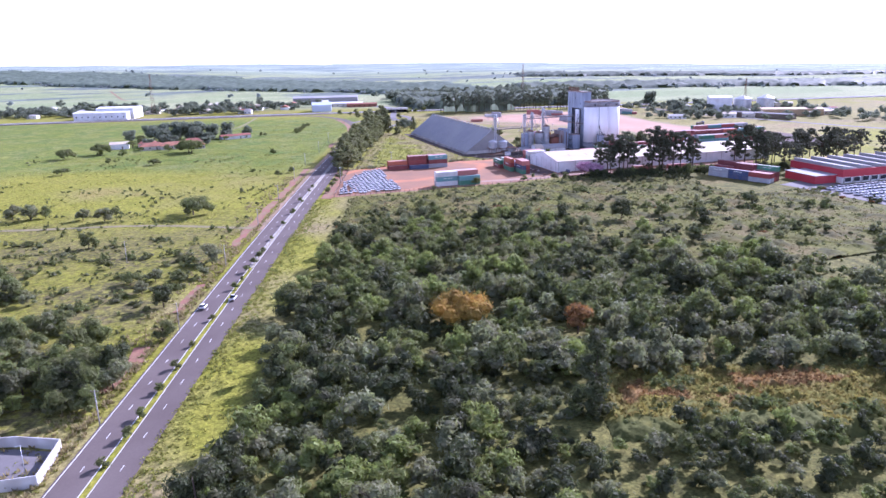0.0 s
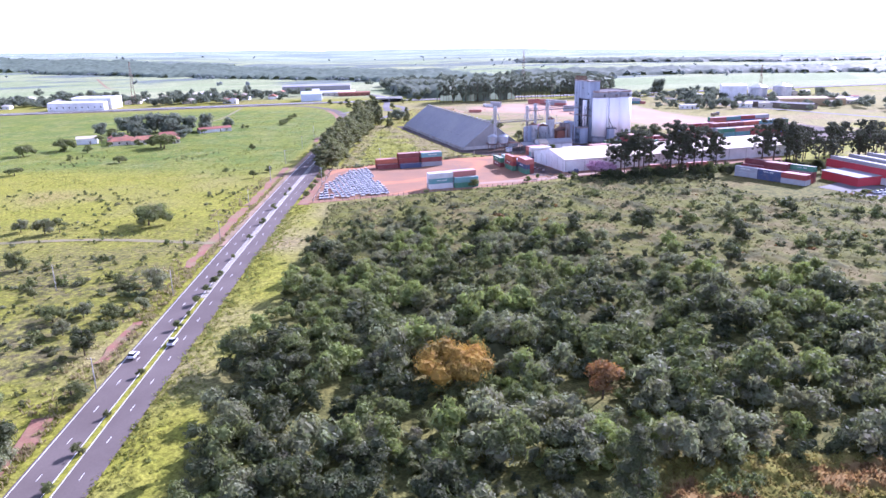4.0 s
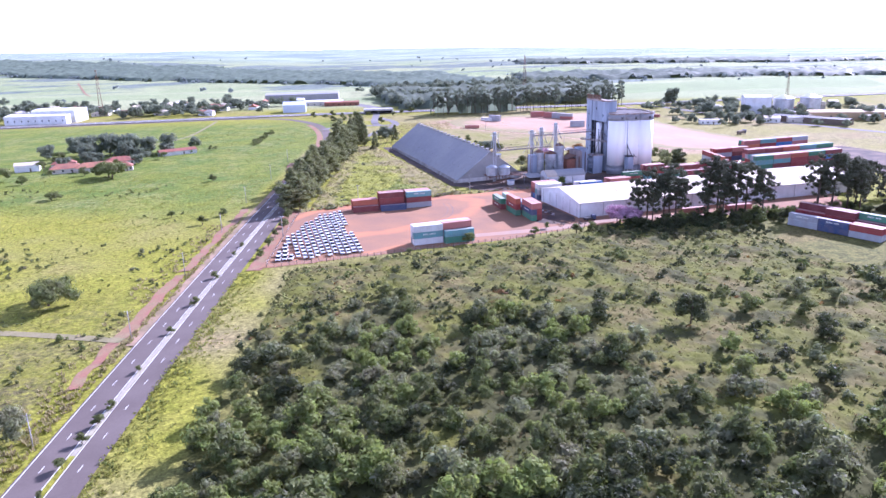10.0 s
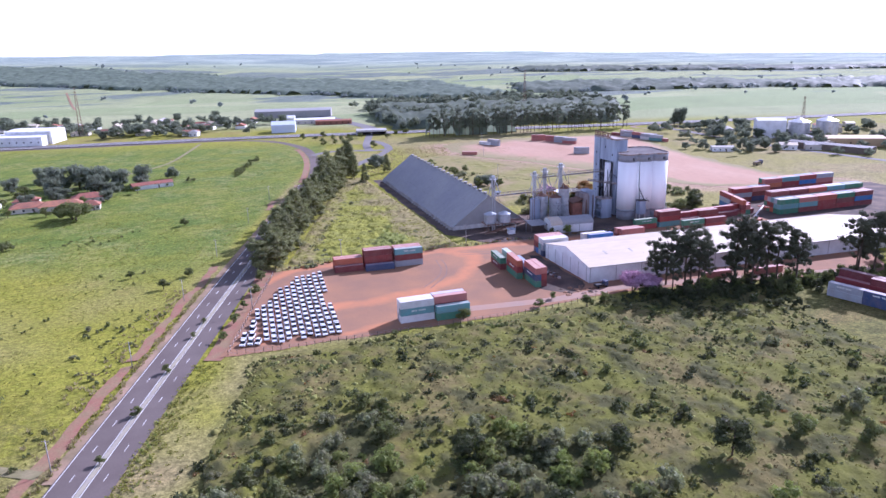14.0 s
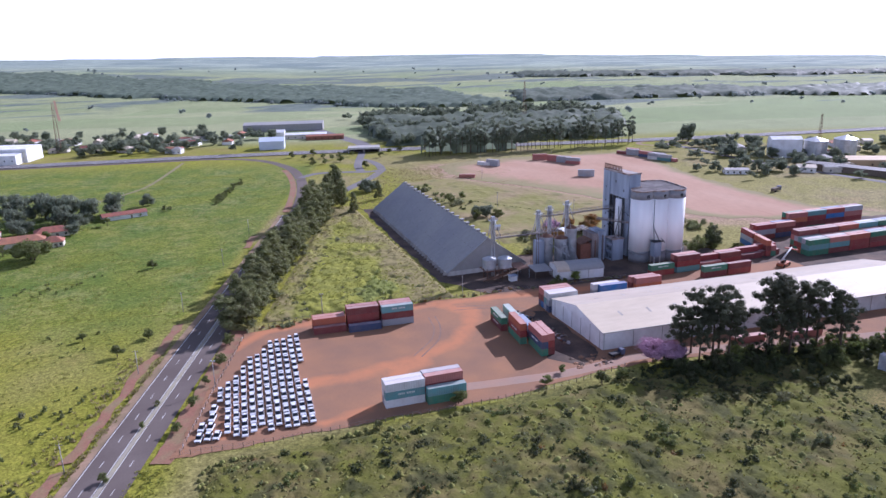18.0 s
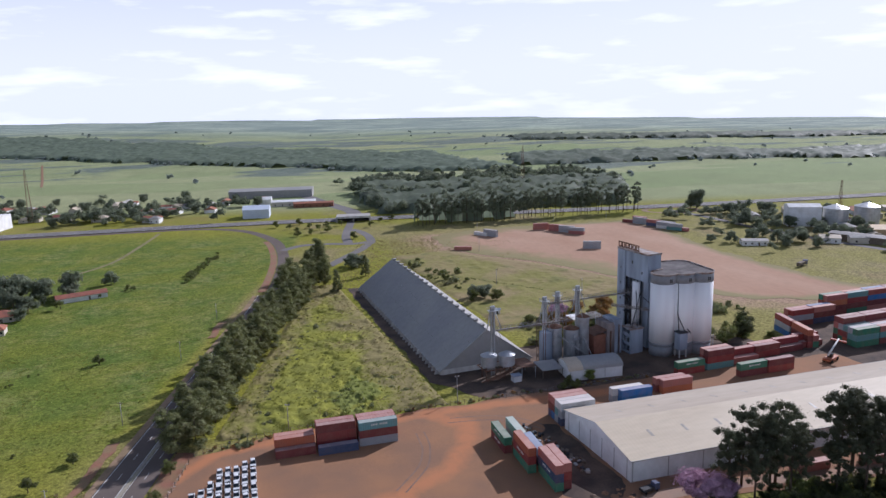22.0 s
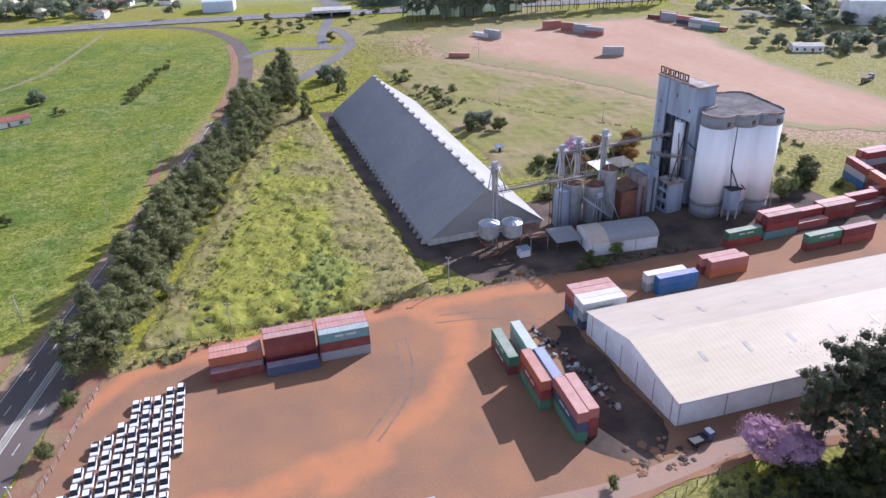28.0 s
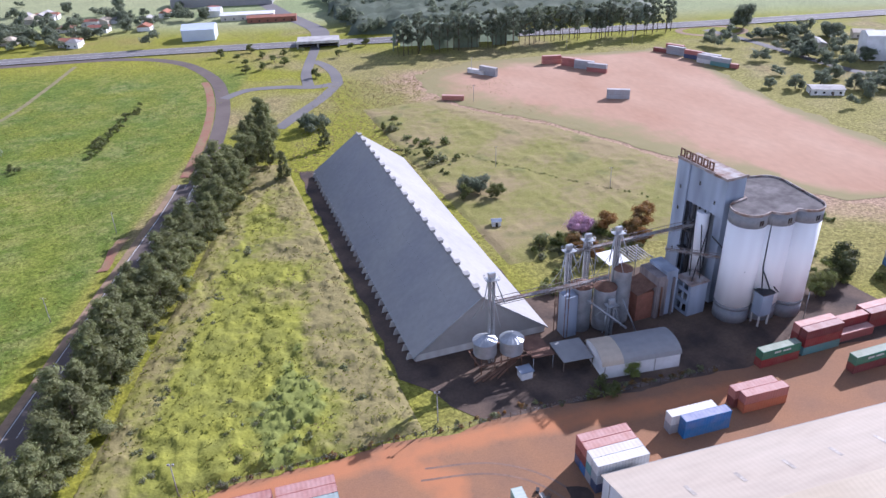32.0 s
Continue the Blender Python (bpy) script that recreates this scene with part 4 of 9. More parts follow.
bm = boxes((-0.3, 13.2, 0, 0.5, 13.95, TH - 11.6), (-0.3, 9.6, 0, 0.3, 10.1, TH - 11.6), (-1.2, 9.4, TH - 20.5, 0.8, 13.9, TH - 20.1), (-1.2, 9.4, TH - 27.0, 0.8, 13.9, TH - 26.6))
part("steel_frame", bm, "dark", sb, m=TW)
for k_ in range(3):
    part("frame_brace", tube(bmesh.new(), (-0.4, 9.9, 10 + 6 * k_), (-0.4, 13.5, 16 + 6 * k_), 0.14, n=6), "dark", sb, m=TW)
for k in range(5):
    bm = bmesh.new()
    tube(bm, (0.1, 3.6 + k * 2.3, -0.2), (0.1, 3.6 + k * 2.3, TH - 11.4), 0.22, n=8)
    part("leg_pipe", bm, "dark", sb, m=TW)
bm = boxes((-9.6, -3.0, -0.3, -3.4, -2.6, 10.4), (-9.6, 2.6, -0.3, -3.4, 3.0, 10.4), (-3.8, -2.6, -0.3, -3.4, 2.6, 10.4), *[(-9.6, a_, -0.3, -9.2, a_ + 0.5, 10.4) for a_ in (-2.6, -0.25, 2.1)], *[(-9.6, a_, z, -9.2, a_ + 1.85, z + 1.2) for z in (-0.3, 3.5, 7.2) for a_ in (-2.1, 0.25)])
part("base_room", bm, "tower", sb, "stained concrete base room with open bays", m=TW)
part("base_roof", boxes((-10.0, -3.4, 10.4, -3.0, 3.4, 10.8)), "stained_parapet", sb, m=TW)
part("base_floor", boxes((-9.2, -2.6, 4.7, -3.8, 2.6, 4.85)), "concrete", sb, m=TW)
for k_, (x_, y_) in enumerate(((-8.2, -1.5), (-5.0, -1.2), (-6.4, 1.4))):
    part("feed_pipe", tube(bmesh.new(), (x_, y_, 10.8), (-0.6, 3.0 + 3.0 * k_, 24 + 2 * k_), 0.16, n=7), "dark", sb, m=TW)
# the company sign on the roof edge: plain letter-sized blocks
for k in range(6):
    y = 17.2 - k * 2.35
    bm = boxes((-0.8, y - 0.95, TH + 0.9, -0.55, y + 0.95, TH + 1.35), (-0.8, y - 0.95, TH + 2.9, -0.55, y + 0.95, TH + 3.35), (-0.8, y + 0.5, TH + 1.35, -0.55, y + 0.95, TH + 2.9), (-0.8, y - 0.95, TH + 1.35, -0.55, y - 0.5, TH + 2.9))
    part("sign_block", bm, "rust", sb, "rusty open sign block on a frame", m=TW)
bm = boxes((-0.7, 3.6, TH + 0.78, -0.62, 18.4, TH + 0.9))
part("sign_rail", bm, "rust", sb, m=TW)
# spouts and the small load-out house between the front silos
LO = Matrix.Translation((-6.7, -9.6, 0))
bm = boxes((8.2, -2.6, 3.4, 12.0, 0.8, 10.4), bevel=0.05)
part("load_out_house", bm, "tower", sb, m=LO)
for x_, y_ in ((8.3, -2.5), (11.5, -2.5), (8.3, 0.3), (11.5, 0.3)):
    part("load_out_leg", boxes((x_, y_, -0.3, x_ + 0.4, y_ + 0.4, 3.4)), "dirty_wall", sb, m=LO)
bm = boxes((7.9, -2.9, 10.4, 12.3, 0.9, 10.75))
part("load_out_roof", bm, "dark", sb, m=LO)
for a, b in (((9.6, 1.0, 18), (9.2, -0.6, 10.7)), ((9.6, 1.0, 17), (11.6, -1.2, 10.7)), ((9.6, 1.2, SH - 1), (9.6, 1.0, 17)), ((11.0, 0.3, 14), (14.5, -1.5, 9.5))):
    part("spout", tube(bmesh.new(), a, b, 0.2), "dark", sb, m=LO)
part("spout", tube(bmesh.new(), (-4.2, 5, 22), (-3.0, -8.4, 17), 0.2), "dark", sb)
part("floodlight_pole", tube(bmesh.new(), (16.5, -14, -0.2), (16.5, -14, 9), 0.09), "steel", sb)

# ---- containers ----
PAINT = {"red": (0.27, 0.045, 0.042), "maroon": (0.18, 0.042, 0.042), "orange": (0.42, 0.12, 0.06), "rose": (0.42, 0.16, 0.13), "green": (0.05, 0.2, 0.12), "teal": (0.13, 0.3, 0.3), "white": (0.66, 0.66, 0.64), "grey": (0.36, 0.38, 0.4), "blue": (0.03, 0.15, 0.36), "navy": (0.05, 0.08, 0.16), "sky": (0.16, 0.33, 0.55), "mint": (0.36, 0.52, 0.46)}
for k, c in PAINT.items():
    M["c_" + k] = mat("container_" + k, c, 0.6, 0, 0.14, 2.5, 5, tint=tuple(0.75 * x + 0.25 * y for x, y in zip(c, (0.26, 0.17, 0.12))), rand=0.12, spec=0.3)
    M["r_" + k] = mat("container_roof_" + k, tuple(0.55 * x + 0.45 * y for x, y in zip(c, (0.62, 0.5, 0.44))), 0.7, 0, 0.12, 2, 5, tint=tuple(0.6 * x + 0.4 * y for x, y in zip(c, (0.5, 0.36, 0.3))), rand=0.1)
CL, CW, CH = 12.19, 2.44, 2.59


def corrugated(length, height, n, depth, axis_x=True):
    """A wavy side panel, its foot at z = 0."""
    bm = bmesh.new()
    lo, hi = [], []
    for i in range(n + 1):
        a = -length / 2 + length * i / n
        d = depth if (i % 4) in (1, 2) else 0.0
        p = (a, d) if axis_x else (d, a)
        lo.append(bm.verts.new((*p, 0)))
        hi.append(bm.verts.new((*p, height)))
    for i in range(n):
        bm.faces.new((lo[i], lo[i + 1], hi[i + 1], hi[i]))
    return bm


def to_mesh(name, bm, *mats):
    me = bpy.data.meshes.new(name)
    bmesh.ops.recalc_face_normals(bm, faces=bm.faces[:])
    bm.to_mesh(me)
    bm.free()
    for m in mats:
        me.materials.append(M[m])
    return me


proto_box = {}


def container_meshes(paint):
    if paint in proto_box:
        return proto_box[paint]
    c, r = "c_" + paint, "r_" + paint
    h = CH - 0.3
    f = bmesh.new()
    for sx_ in (-1, 1):
        for sy_ in (-1, 1):
            x, y = sx_ * (CL / 2 - 0.08), sy_ * (CW / 2 - 0.08)
            box(f, x - 0.08, y - 0.08, 0, x + 0.08, y + 0.08, CH - 0.01)
    for y in (-CW / 2 + 0.05, CW / 2 - 0.05):
        for z in (0.02, CH - 0.14):
            box(f, -CL / 2 + 0.16, y - 0.05, z, CL / 2 - 0.16, y + 0.05, z + 0.12)
    for x in (-CL / 2 + 0.05, CL / 2 - 0.05):
        for z in (0.02, CH - 0.14):
            box(f, x - 0.05, -CW / 2 + 0.16, z, x + 0.05, CW / 2 - 0.16, z + 0.12)
    frame_m = to_mesh("frame", f, c)
    side = to_mesh("side_panel", corrugated(CL - 0.3, h, 64, 0.04), c)
    front = to_mesh("front_panel", corrugated(CW - 0.3, h, 16, 0.04, False), c)
    roof = bmesh.new()
    a, b = [], []
    for i in range(49):
        x = -CL / 2 + 0.1 + (CL - 0.2) * i / 48
        z = CH - 0.04 + (0.02 if (i % 4) in (1, 2) else 0)
        a.append(roof.verts.new((x, -CW / 2 + 0.06, z))), b.append(roof.verts.new((x, CW / 2 - 0.06, z)))
    for i in range(48):
        roof.faces.new((a[i], a[i + 1], b[i + 1], b[i]))
    roof_m = to_mesh("roof_panel", roof, r)
    door = to_mesh("door", boxes((-0.03, -0.57, 0.14, 0.03, 0.57, CH - 0.16), bevel=0.015), c)
    bar = bmesh.new()
    for y in (-0.3, 0.25):
        tube(bar, (0.06, y, 0.2), (0.06, y, CH - 0.2), 0.025, n=6)
    bar_m = to_mesh("locking_bar", bar, "steel")
    floor_m = to_mesh("floor_panel", boxes((-CL / 2 + 0.1, -CW / 2 + 0.06, 0.1, CL / 2 - 0.1, CW / 2 - 0.06, 0.16)), c)
    proto_box[paint] = (frame_m, side, front, roof_m, door, bar_m, floor_m)
    return proto_box[paint]


NAMES = {"red": "dark red", "maroon": "maroon", "orange": "faded orange", "rose": "faded rose-red", "green": "dark green", "teal": "grey-teal", "white": "white", "grey": "light grey", "blue": "bright blue", "navy": "dark navy blue", "sky": "sky blue", "mint": "pale mint green"}
marks = bmesh.new()
for k in range(10):
    if k != 4:
        box(marks, -2.6 + k * 0.52, -0.03, 0, -2.6 + k * 0.52 + 0.34, 0.03, 0.55)
mark_mesh = to_mesh("lettering_bars", marks, "paint")


def container(x, y, z, rz, paint, group, marked=False, doors=True, low=False):
    t = thing("shipping_container", NAMES[paint] + " corrugated steel shipping container" + (" with white lettering bars" if marked else ""), "container", pose(x, y, z, 0, 0, rz), group)
    fr, si, fo, ro, do, ba, fl = container_meshes(paint)
    part("frame", fr, None, t)
    part("side_panel", si, None, t, m=pose(0, -CW / 2 + 0.03, 0.14))
    part("side_panel", si, None, t, m=pose(0, CW / 2 - 0.03, 0.14, 0, 0, 180))
    part("roof_panel", ro, None, t)
    if not low:
        part("front_panel", fo, None, t, m=pose(-CL / 2 + 0.03, 0, 0.14))
        part("floor_panel", fl, None, t)
        for s in (-1, 1):
            d = part("door", do, None, t, m=pose(CL / 2 - 0.06, s * 0.58, 0))
            part("locking_bar", ba, None, d)
    else:
        part("end_panel", fo, None, t, m=pose(-CL / 2 + 0.03, 0, 0.14))
        part("end_panel", fo, None, t, m=pose(CL / 2 - 0.03, 0, 0.14, 0, 0, 180))
    if marked:
        part("lettering_bars", mark_mesh, None, t, m=pose(0.4, -CW / 2 - 0.005, 1.25))
        part("lettering_bars", mark_mesh, None, t, m=pose(0.4, CW / 2 + 0.005, 1.25))
    return t


def stack(x, y, rz, paints, group, marked=(), low=False):
    """Containers one on another; x, y is the middle."""
    z = float(gz(x, y)) + 0.09
    for i, p in enumerate(paints.split()):
        container(x, y, z + i * (CH + 0.005), rz, p, group, i in marked, low=low)


def along(x, y, rz, a, b):
    c, s = math.cos(radians(rz)), math.sin(radians(rz))
    return x + c * a - s * b, y + s * a + c * b


G1 = "containers in the yard"
# by the far fence: three bays, three deep
for ox, rows in ((0.0, ("maroon", "maroon orange", "red orange")), (12.9, ("navy", "red red maroon", "maroon red red")), (25.8, ("grey maroon teal", "red maroon rose", "maroon red rose"))):
    for k, p in enumerate(rows):
        x, y = along(121.2, 440.2, -4.5, ox + CL / 2, CW / 2 + k * 2.5 - (2.0 if ox == 12.9 and k == 0 else 0))
        stack(x, y, -4.5, p, G1, marked=(2,) if (ox > 20 and k == 0) else ())
# by the near fence
for ox, oy, p, mk in ((0, 0, "white teal white", (1,)), (0, 2.55, "grey white white", ()), (12.5, -2.2, "green teal", ()), (12.5, 0.9, "maroon red rose", ()), (12.5, 3.45, "teal maroon grey", ())):
    x, y = along(130.9, 377.2, -2.0, ox + CL / 2, oy + CW / 2)
    stack(x, y, -2.0, p, G1, mk)
# the middle rows, end on
for x, y, p, mk in ((188.0, 422.0, "maroon green", (0, 1)), (193.6, 423.0, "grey mint", ()), (189.3, 408.6, "green red orange", (1,)), (193.9, 411.0, "navy sky", ()), (191.6, 396.9, "green navy rose", (1,)), (194.2, 397.2, "maroon red rose", ())):
    stack(x, y, 95.0 - 10, p, G1, mk)
# beside the white warehouse
for k, p in enumerate(("navy grey white", "grey teal white", "blue maroon rose", "navy maroon rose")):
    x, y = along(211.2, 426.6, -4, CL / 2, k * 2.55)
    stack(x, y, -4, p, G1, (2,) if k == 0 else ())
for ox, oy, p, mk in ((238.5, 431.3, "blue blue", ()), (236.5, 433.9, "grey white", ()), (257.0, 433.0, "orange rose", ()), (256.0, 435.6, "maroon rose", ())):
    stack(ox + CL / 2, oy + CW / 2, -4, p, G1, mk)
# the long rows behind the silos
G2 = "containers in the long rows"
rr = random.Random(11)
tone = ["red", "maroon", "maroon", "orange", "rose", "navy", "blue", "green", "teal", "grey", "red", "rose"]
for x, y, p, mk in ((279.0, 446.5, "red green", (1,)), (293.0, 446.5, "teal red maroon", ()), (293.0, 449.1, "teal red rose", ()), (306.0, 449.8, "maroon red", ()), (306.0, 447.2, "rose", ()), (318.7, 449.0, "red maroon", ()), (318.7, 451.6, "red rose", ()), (331.4, 449.4, "maroon", ()), (331.4, 452.0, "maroon red", ()), (343.0, 450.4, "maroon", ()), (343.0, 453.0, "maroon red", ()),
                    (299.0, 435.6, "maroon green", (1,)), (311.6, 434.8, "red maroon", ())):
    stack(x, y, -2, p, G2, mk)
for i in range(5):
    for j in range(5):
        stack(364.5 + i * 12.6 + j * 0.3, 441.5 + j * 2.6 - i * 0.4, -2, " ".join(rr.choice(tone) for _ in range(4 if j > 2 else 3)), G2, low=True)
for i in range(6):
    for j in range(2):
        stack(362 + i * 12.7, 473 + j * 2.6 - i * 0.3 + (5 if i > 1 else 0), -3, " ".join(rr.choice(tone) for _ in range(4 if i > 1 else 3)), G2, low=True)
for i in range(2):
    for j in range(2):
        stack(346.5 - i * 3.2 + j * 2.6, 467 - i * 12.6 - j * 0.6, 75, " ".join(rr.choice(tone) for _ in range(3 - j)), G2, low=True)
# by the red warehouse
G3 = "containers beside the red warehouse"
for x, y, p, mk in ((287.6, 335.4, "grey grey", (1,)), (291.4, 323.7, "navy navy", (1,)), (295.0, 311.9, "grey red", ()), (297.6, 312.7, "grey red", ()), (294.4, 338.6, "maroon red", ()), (297.0, 339.4, "maroon red maroon", ()), (298.0, 326.9, "maroon red maroon", ()), (300.6, 327.7, "maroon red maroon", ()), (304.2, 315.9, "maroon maroon green", (2,)), (301.6, 315.1, "red maroon", ())):
    stack(x, y, 107, p, G3, mk, low=True)
for x, y in ((284, 369.5), (262, 373.5)):
    stack(x, y, -5, "rose", G1)
# scattered on the bare field
G4 = "containers on the bare lot"
for x, y, rz, p in ((325, 735, -60, "grey grey"), (320, 742, -60, "white"), (287, 698, -30, "rose"), (372, 742, -15, "rose rose"), (384, 722, -50, "grey grey"), (380, 731, -50, "rose rose"), (387, 712, -50, "rose grey"), (369, 661, -30, "grey grey"),
                    (451, 735, -65, "maroon"), (455, 726, -65, "grey grey"), (458, 731, -65, "grey rose"), (458, 712, -65, "navy rose"), (462, 700, -65, "grey grey"), (458, 699, -65, "white grey"), (464, 686, -65, "rose"), (461, 690, -65, "teal grey")):
    stack(x, y, rz, p, G4, low=True)

# ---- parked cars: pick-ups in close rows ----
def car_body(lx, roof0, roof1, hood):
    """A bodyshell by cross-sections along x."""
    bm = bmesh.new()
    secs = [(-lx / 2, 0.62, 0.95), (-lx / 2 + 0.08, 0.45, 1.02), (roof0 - 0.25, 0.42, 1.05), (roof1 + 0.6, 0.42, 1.05), (lx / 2 - 0.5, 0.42, hood), (lx / 2 - 0.08, 0.45, hood - 0.12), (lx / 2, 0.55, hood - 0.25)]
    rings = []
    for x, lo, hi in secs:
        w = 0.86 if abs(x) < lx / 2 - 0.05 else 0.76
        rings.append([bm.verts.new(p) for p in ((x, -w, lo), (x, w, lo), (x, w + 0.02, (lo + hi) / 2), (x, w - 0.06, hi), (x, -w + 0.06, hi), (x, -w - 0.02, (lo + hi) / 2))])
    for a, b in zip(rings, rings[1:]):
        for i in range(6):
            bm.faces.new((a[i], a[(i + 1) % 6], b[(i + 1) % 6], b[i]))
    bm.faces.new(rings[0][::-1]), bm.faces.new(rings[-1])
    return bm


def car_cabin(roof0, roof1, z1):
    bm = bmesh.new()
    a = [(roof0 - 0.4, -0.8, 1.03), (roof1 + 0.95, -0.8, 1.03), (roof1 + 0.95, 0.8, 1.03), (roof0 - 0.4, 0.8, 1.03)]
    b = [(roof0, -0.6, z1), (roof1, -0.6, z1), (roof1, 0.6, z1), (roof0, 0.6, z1)]
    hull(bm, a, b)
    return bm


def car_roof(roof0, roof1, z1):
    return boxes((roof0 - 0.02, -0.61, z1 - 0.02, roof1 + 0.02, 0.61, z1 + 0.06), bevel=0.025)


def wheel_mesh():
    bm = bmesh.new()
    tube(bm, (0, -0.11, 0), (0, 0.11, 0), 0.34, n=14)
    return bm


wheel = to_mesh("tyre", wheel_mesh(), "black")
rim = to_mesh("rim", tube(bmesh.new(), (0, -0.12, 0), (0, 0.12, 0), 0.2, n=10), "steel")
kinds = []
for nm, lx, r0, r1, zz, hood, paint, lab in (("pickup", 4.1, -0.45, 0.35, 1.62, 1.0, "car_white", "white pick-up truck with an open load bed"), ("van", 3.8, -1.35, 0.15, 1.72, 1.0, "car_white", "white compact van with dark windows"), ("hatchback", 3.7, -1.2, 0.05, 1.5, 0.95, "car_white", "white hatchback car with dark windows"), ("hatchback", 3.9, -1.35, 0.25, 1.5, 0.95, "car_grey", "dark grey hatchback car")):
    kinds.append((nm, lab, lx, to_mesh("body", car_body(lx, r0, r1, hood), paint), to_mesh("window_band", car_cabin(r0, r1, zz), "glass"), to_mesh("roof", car_roof(r0, r1, zz), paint), to_mesh("windscreen", mesh_bm := boxes((lx / 2 - 0.02, -0.7, 0.62, lx / 2 + 0.02, 0.7, 0.78)), "black"), to_mesh("load_bed", boxes((-lx / 2 + 0.15, -0.68, 1.04, r0 - 0.35, 0.68, 1.06)), "black")))


def car(kind, x, y, rz, group, wheels=True):
    nm, lab, lx, body, win, roof, grille, bed = kinds[kind]
    t = thing(nm, lab, "car", on(x, y, 0.09, rz), group)
    part("body", body, None, t)
    part("window_band", win, None, t)
    part("roof", roof, None, t)
    if nm == "pickup":
        part("load_bed", bed, None, t)
    if wheels:
        part("grille", grille, None, t)
        for a in (-lx * 0.31, lx * 0.31):
            for b in (-0.76, 0.76):
                w = part("wheel", wheel, None, t, m=pose(a, b, 0.34))
                part("rim", rim, None, w)
    return t


# columns of the lot run roughly along the view; the short columns lie towards the road
cr = random.Random(5)
starts = (378.8, 379.3, 378.3, 378.8, 381.0, 378.7, 382.9, 380.2, 378.5, 379.7, 382.1, 402.0)
ends = (439.4, 439.3, 436.7, 437.6, 437.3, 430.5, 427.7, 426.8, 420.0, 413.4, 409.4, 407.0)
for i, (y0, y1) in enumerate(zip(starts, ends)):
    n = round((y1 - y0) / 4.66) + 1
    for j in range(n):
        yy = y0 + (y1 - y0) * j / max(1, n - 1)
        xx = 109.3 - 2.4 * i + (yy - 379) * 0.083
        if i == 0 and 403.5 < yy < 418:
            continue
        car(cr.choice((1, 1, 2, 2, 2, 0)), xx + cr.uniform(-0.06, 0.06), yy + cr.uniform(-0.12, 0.12), -95 + cr.uniform(-1.2, 1.2), "cars parked in the yard", wheels=i < 6)
for x, y in ((77.7, 380.3), (80.2, 380.3), (82.5, 379.8), (78.7, 385.8), (81.1, 385.3), (81.9, 390.6), (82.6, 395.5)):
    car(1, x, y, -108, "cars parked in the yard")

# ---- trees ----
def leaf_cards(rng, centres, radii, per, size, squash=0.8, out=0.35):
    """Small bent leaf clumps scattered over the shells of a few lobes."""
    V, F = [], []
    for (cx, cy, cz), r in zip(centres, radii):
        for _ in range(int(per * min(2.2, (r / np.mean(radii)) ** 2)) + 4):
            d = rng.normal(size=3)
            d /= np.linalg.norm(d)
            if d[2] < -0.45:
                d[2] = -d[2] * 0.5
            k = r * rng.uniform(0.6, 1.12) * (1.22 if rng.random() < 0.12 else 1.0)
            c = np.array((cx, cy, cz)) + d * (k, k, k * squash)
            a = np.cross(d, rng.normal(size=3))
            a /= np.linalg.norm(a) + 1e-6
            b = np.cross(d, a) + d * rng.uniform(-out, out) * 2
            s = size * rng.uniform(0.6, 1.3)
            a, b = a * s * 0.55, b * s * 0.5
            i = len(V)
            e = b * 0.5 + a * rng.uniform(-0.4, 0.4)
            V += [c - a, c + a * 0.2 - e, c + a * 1.3 + b * 0.5 + d * s * 0.15, c - b, c - a * 0.35 + e, c + b * 1.2 - a * 0.5 + d * s * 0.2]
            F += [(i, i + 1, i + 2), (i + 3, i + 5, i + 4)]
    return V, F


def lump(rng, c, r, squash=0.8, n=6, m=3):
    """The dark inner mass of a lobe, uneven."""
    V, F = [], []
    for j in range(m):
        th = math.pi * (j + 0.5) / m
        for i in range(n):
            ph = 2 * math.pi * (i + 0.5 * (j % 2)) / n
            k = r * rng.uniform(0.5, 0.78)
            V.append(np.array(c) + (k * math.sin(th) * math.cos(ph), k * math.sin(th) * math.sin(ph), k * squash * math.cos(th)))
    for j in range(m - 1):
        for i in range(n):
            F.append((j * n + i, (j + 1) * n + i, (j + 1) * n + (i + 1) % n, j * n + (i + 1) % n))
    F.append(tuple(range(n))), F.append(tuple((m - 1) * n + i for i in range(n))[::-1])
    return V, F


def join(parts):
    V, F, o = [], [], 0
    for v, f in parts:
        V += list(v)
        F += [tuple(i + o for i in q) for q in f]
        o = len(V)
    return V, F


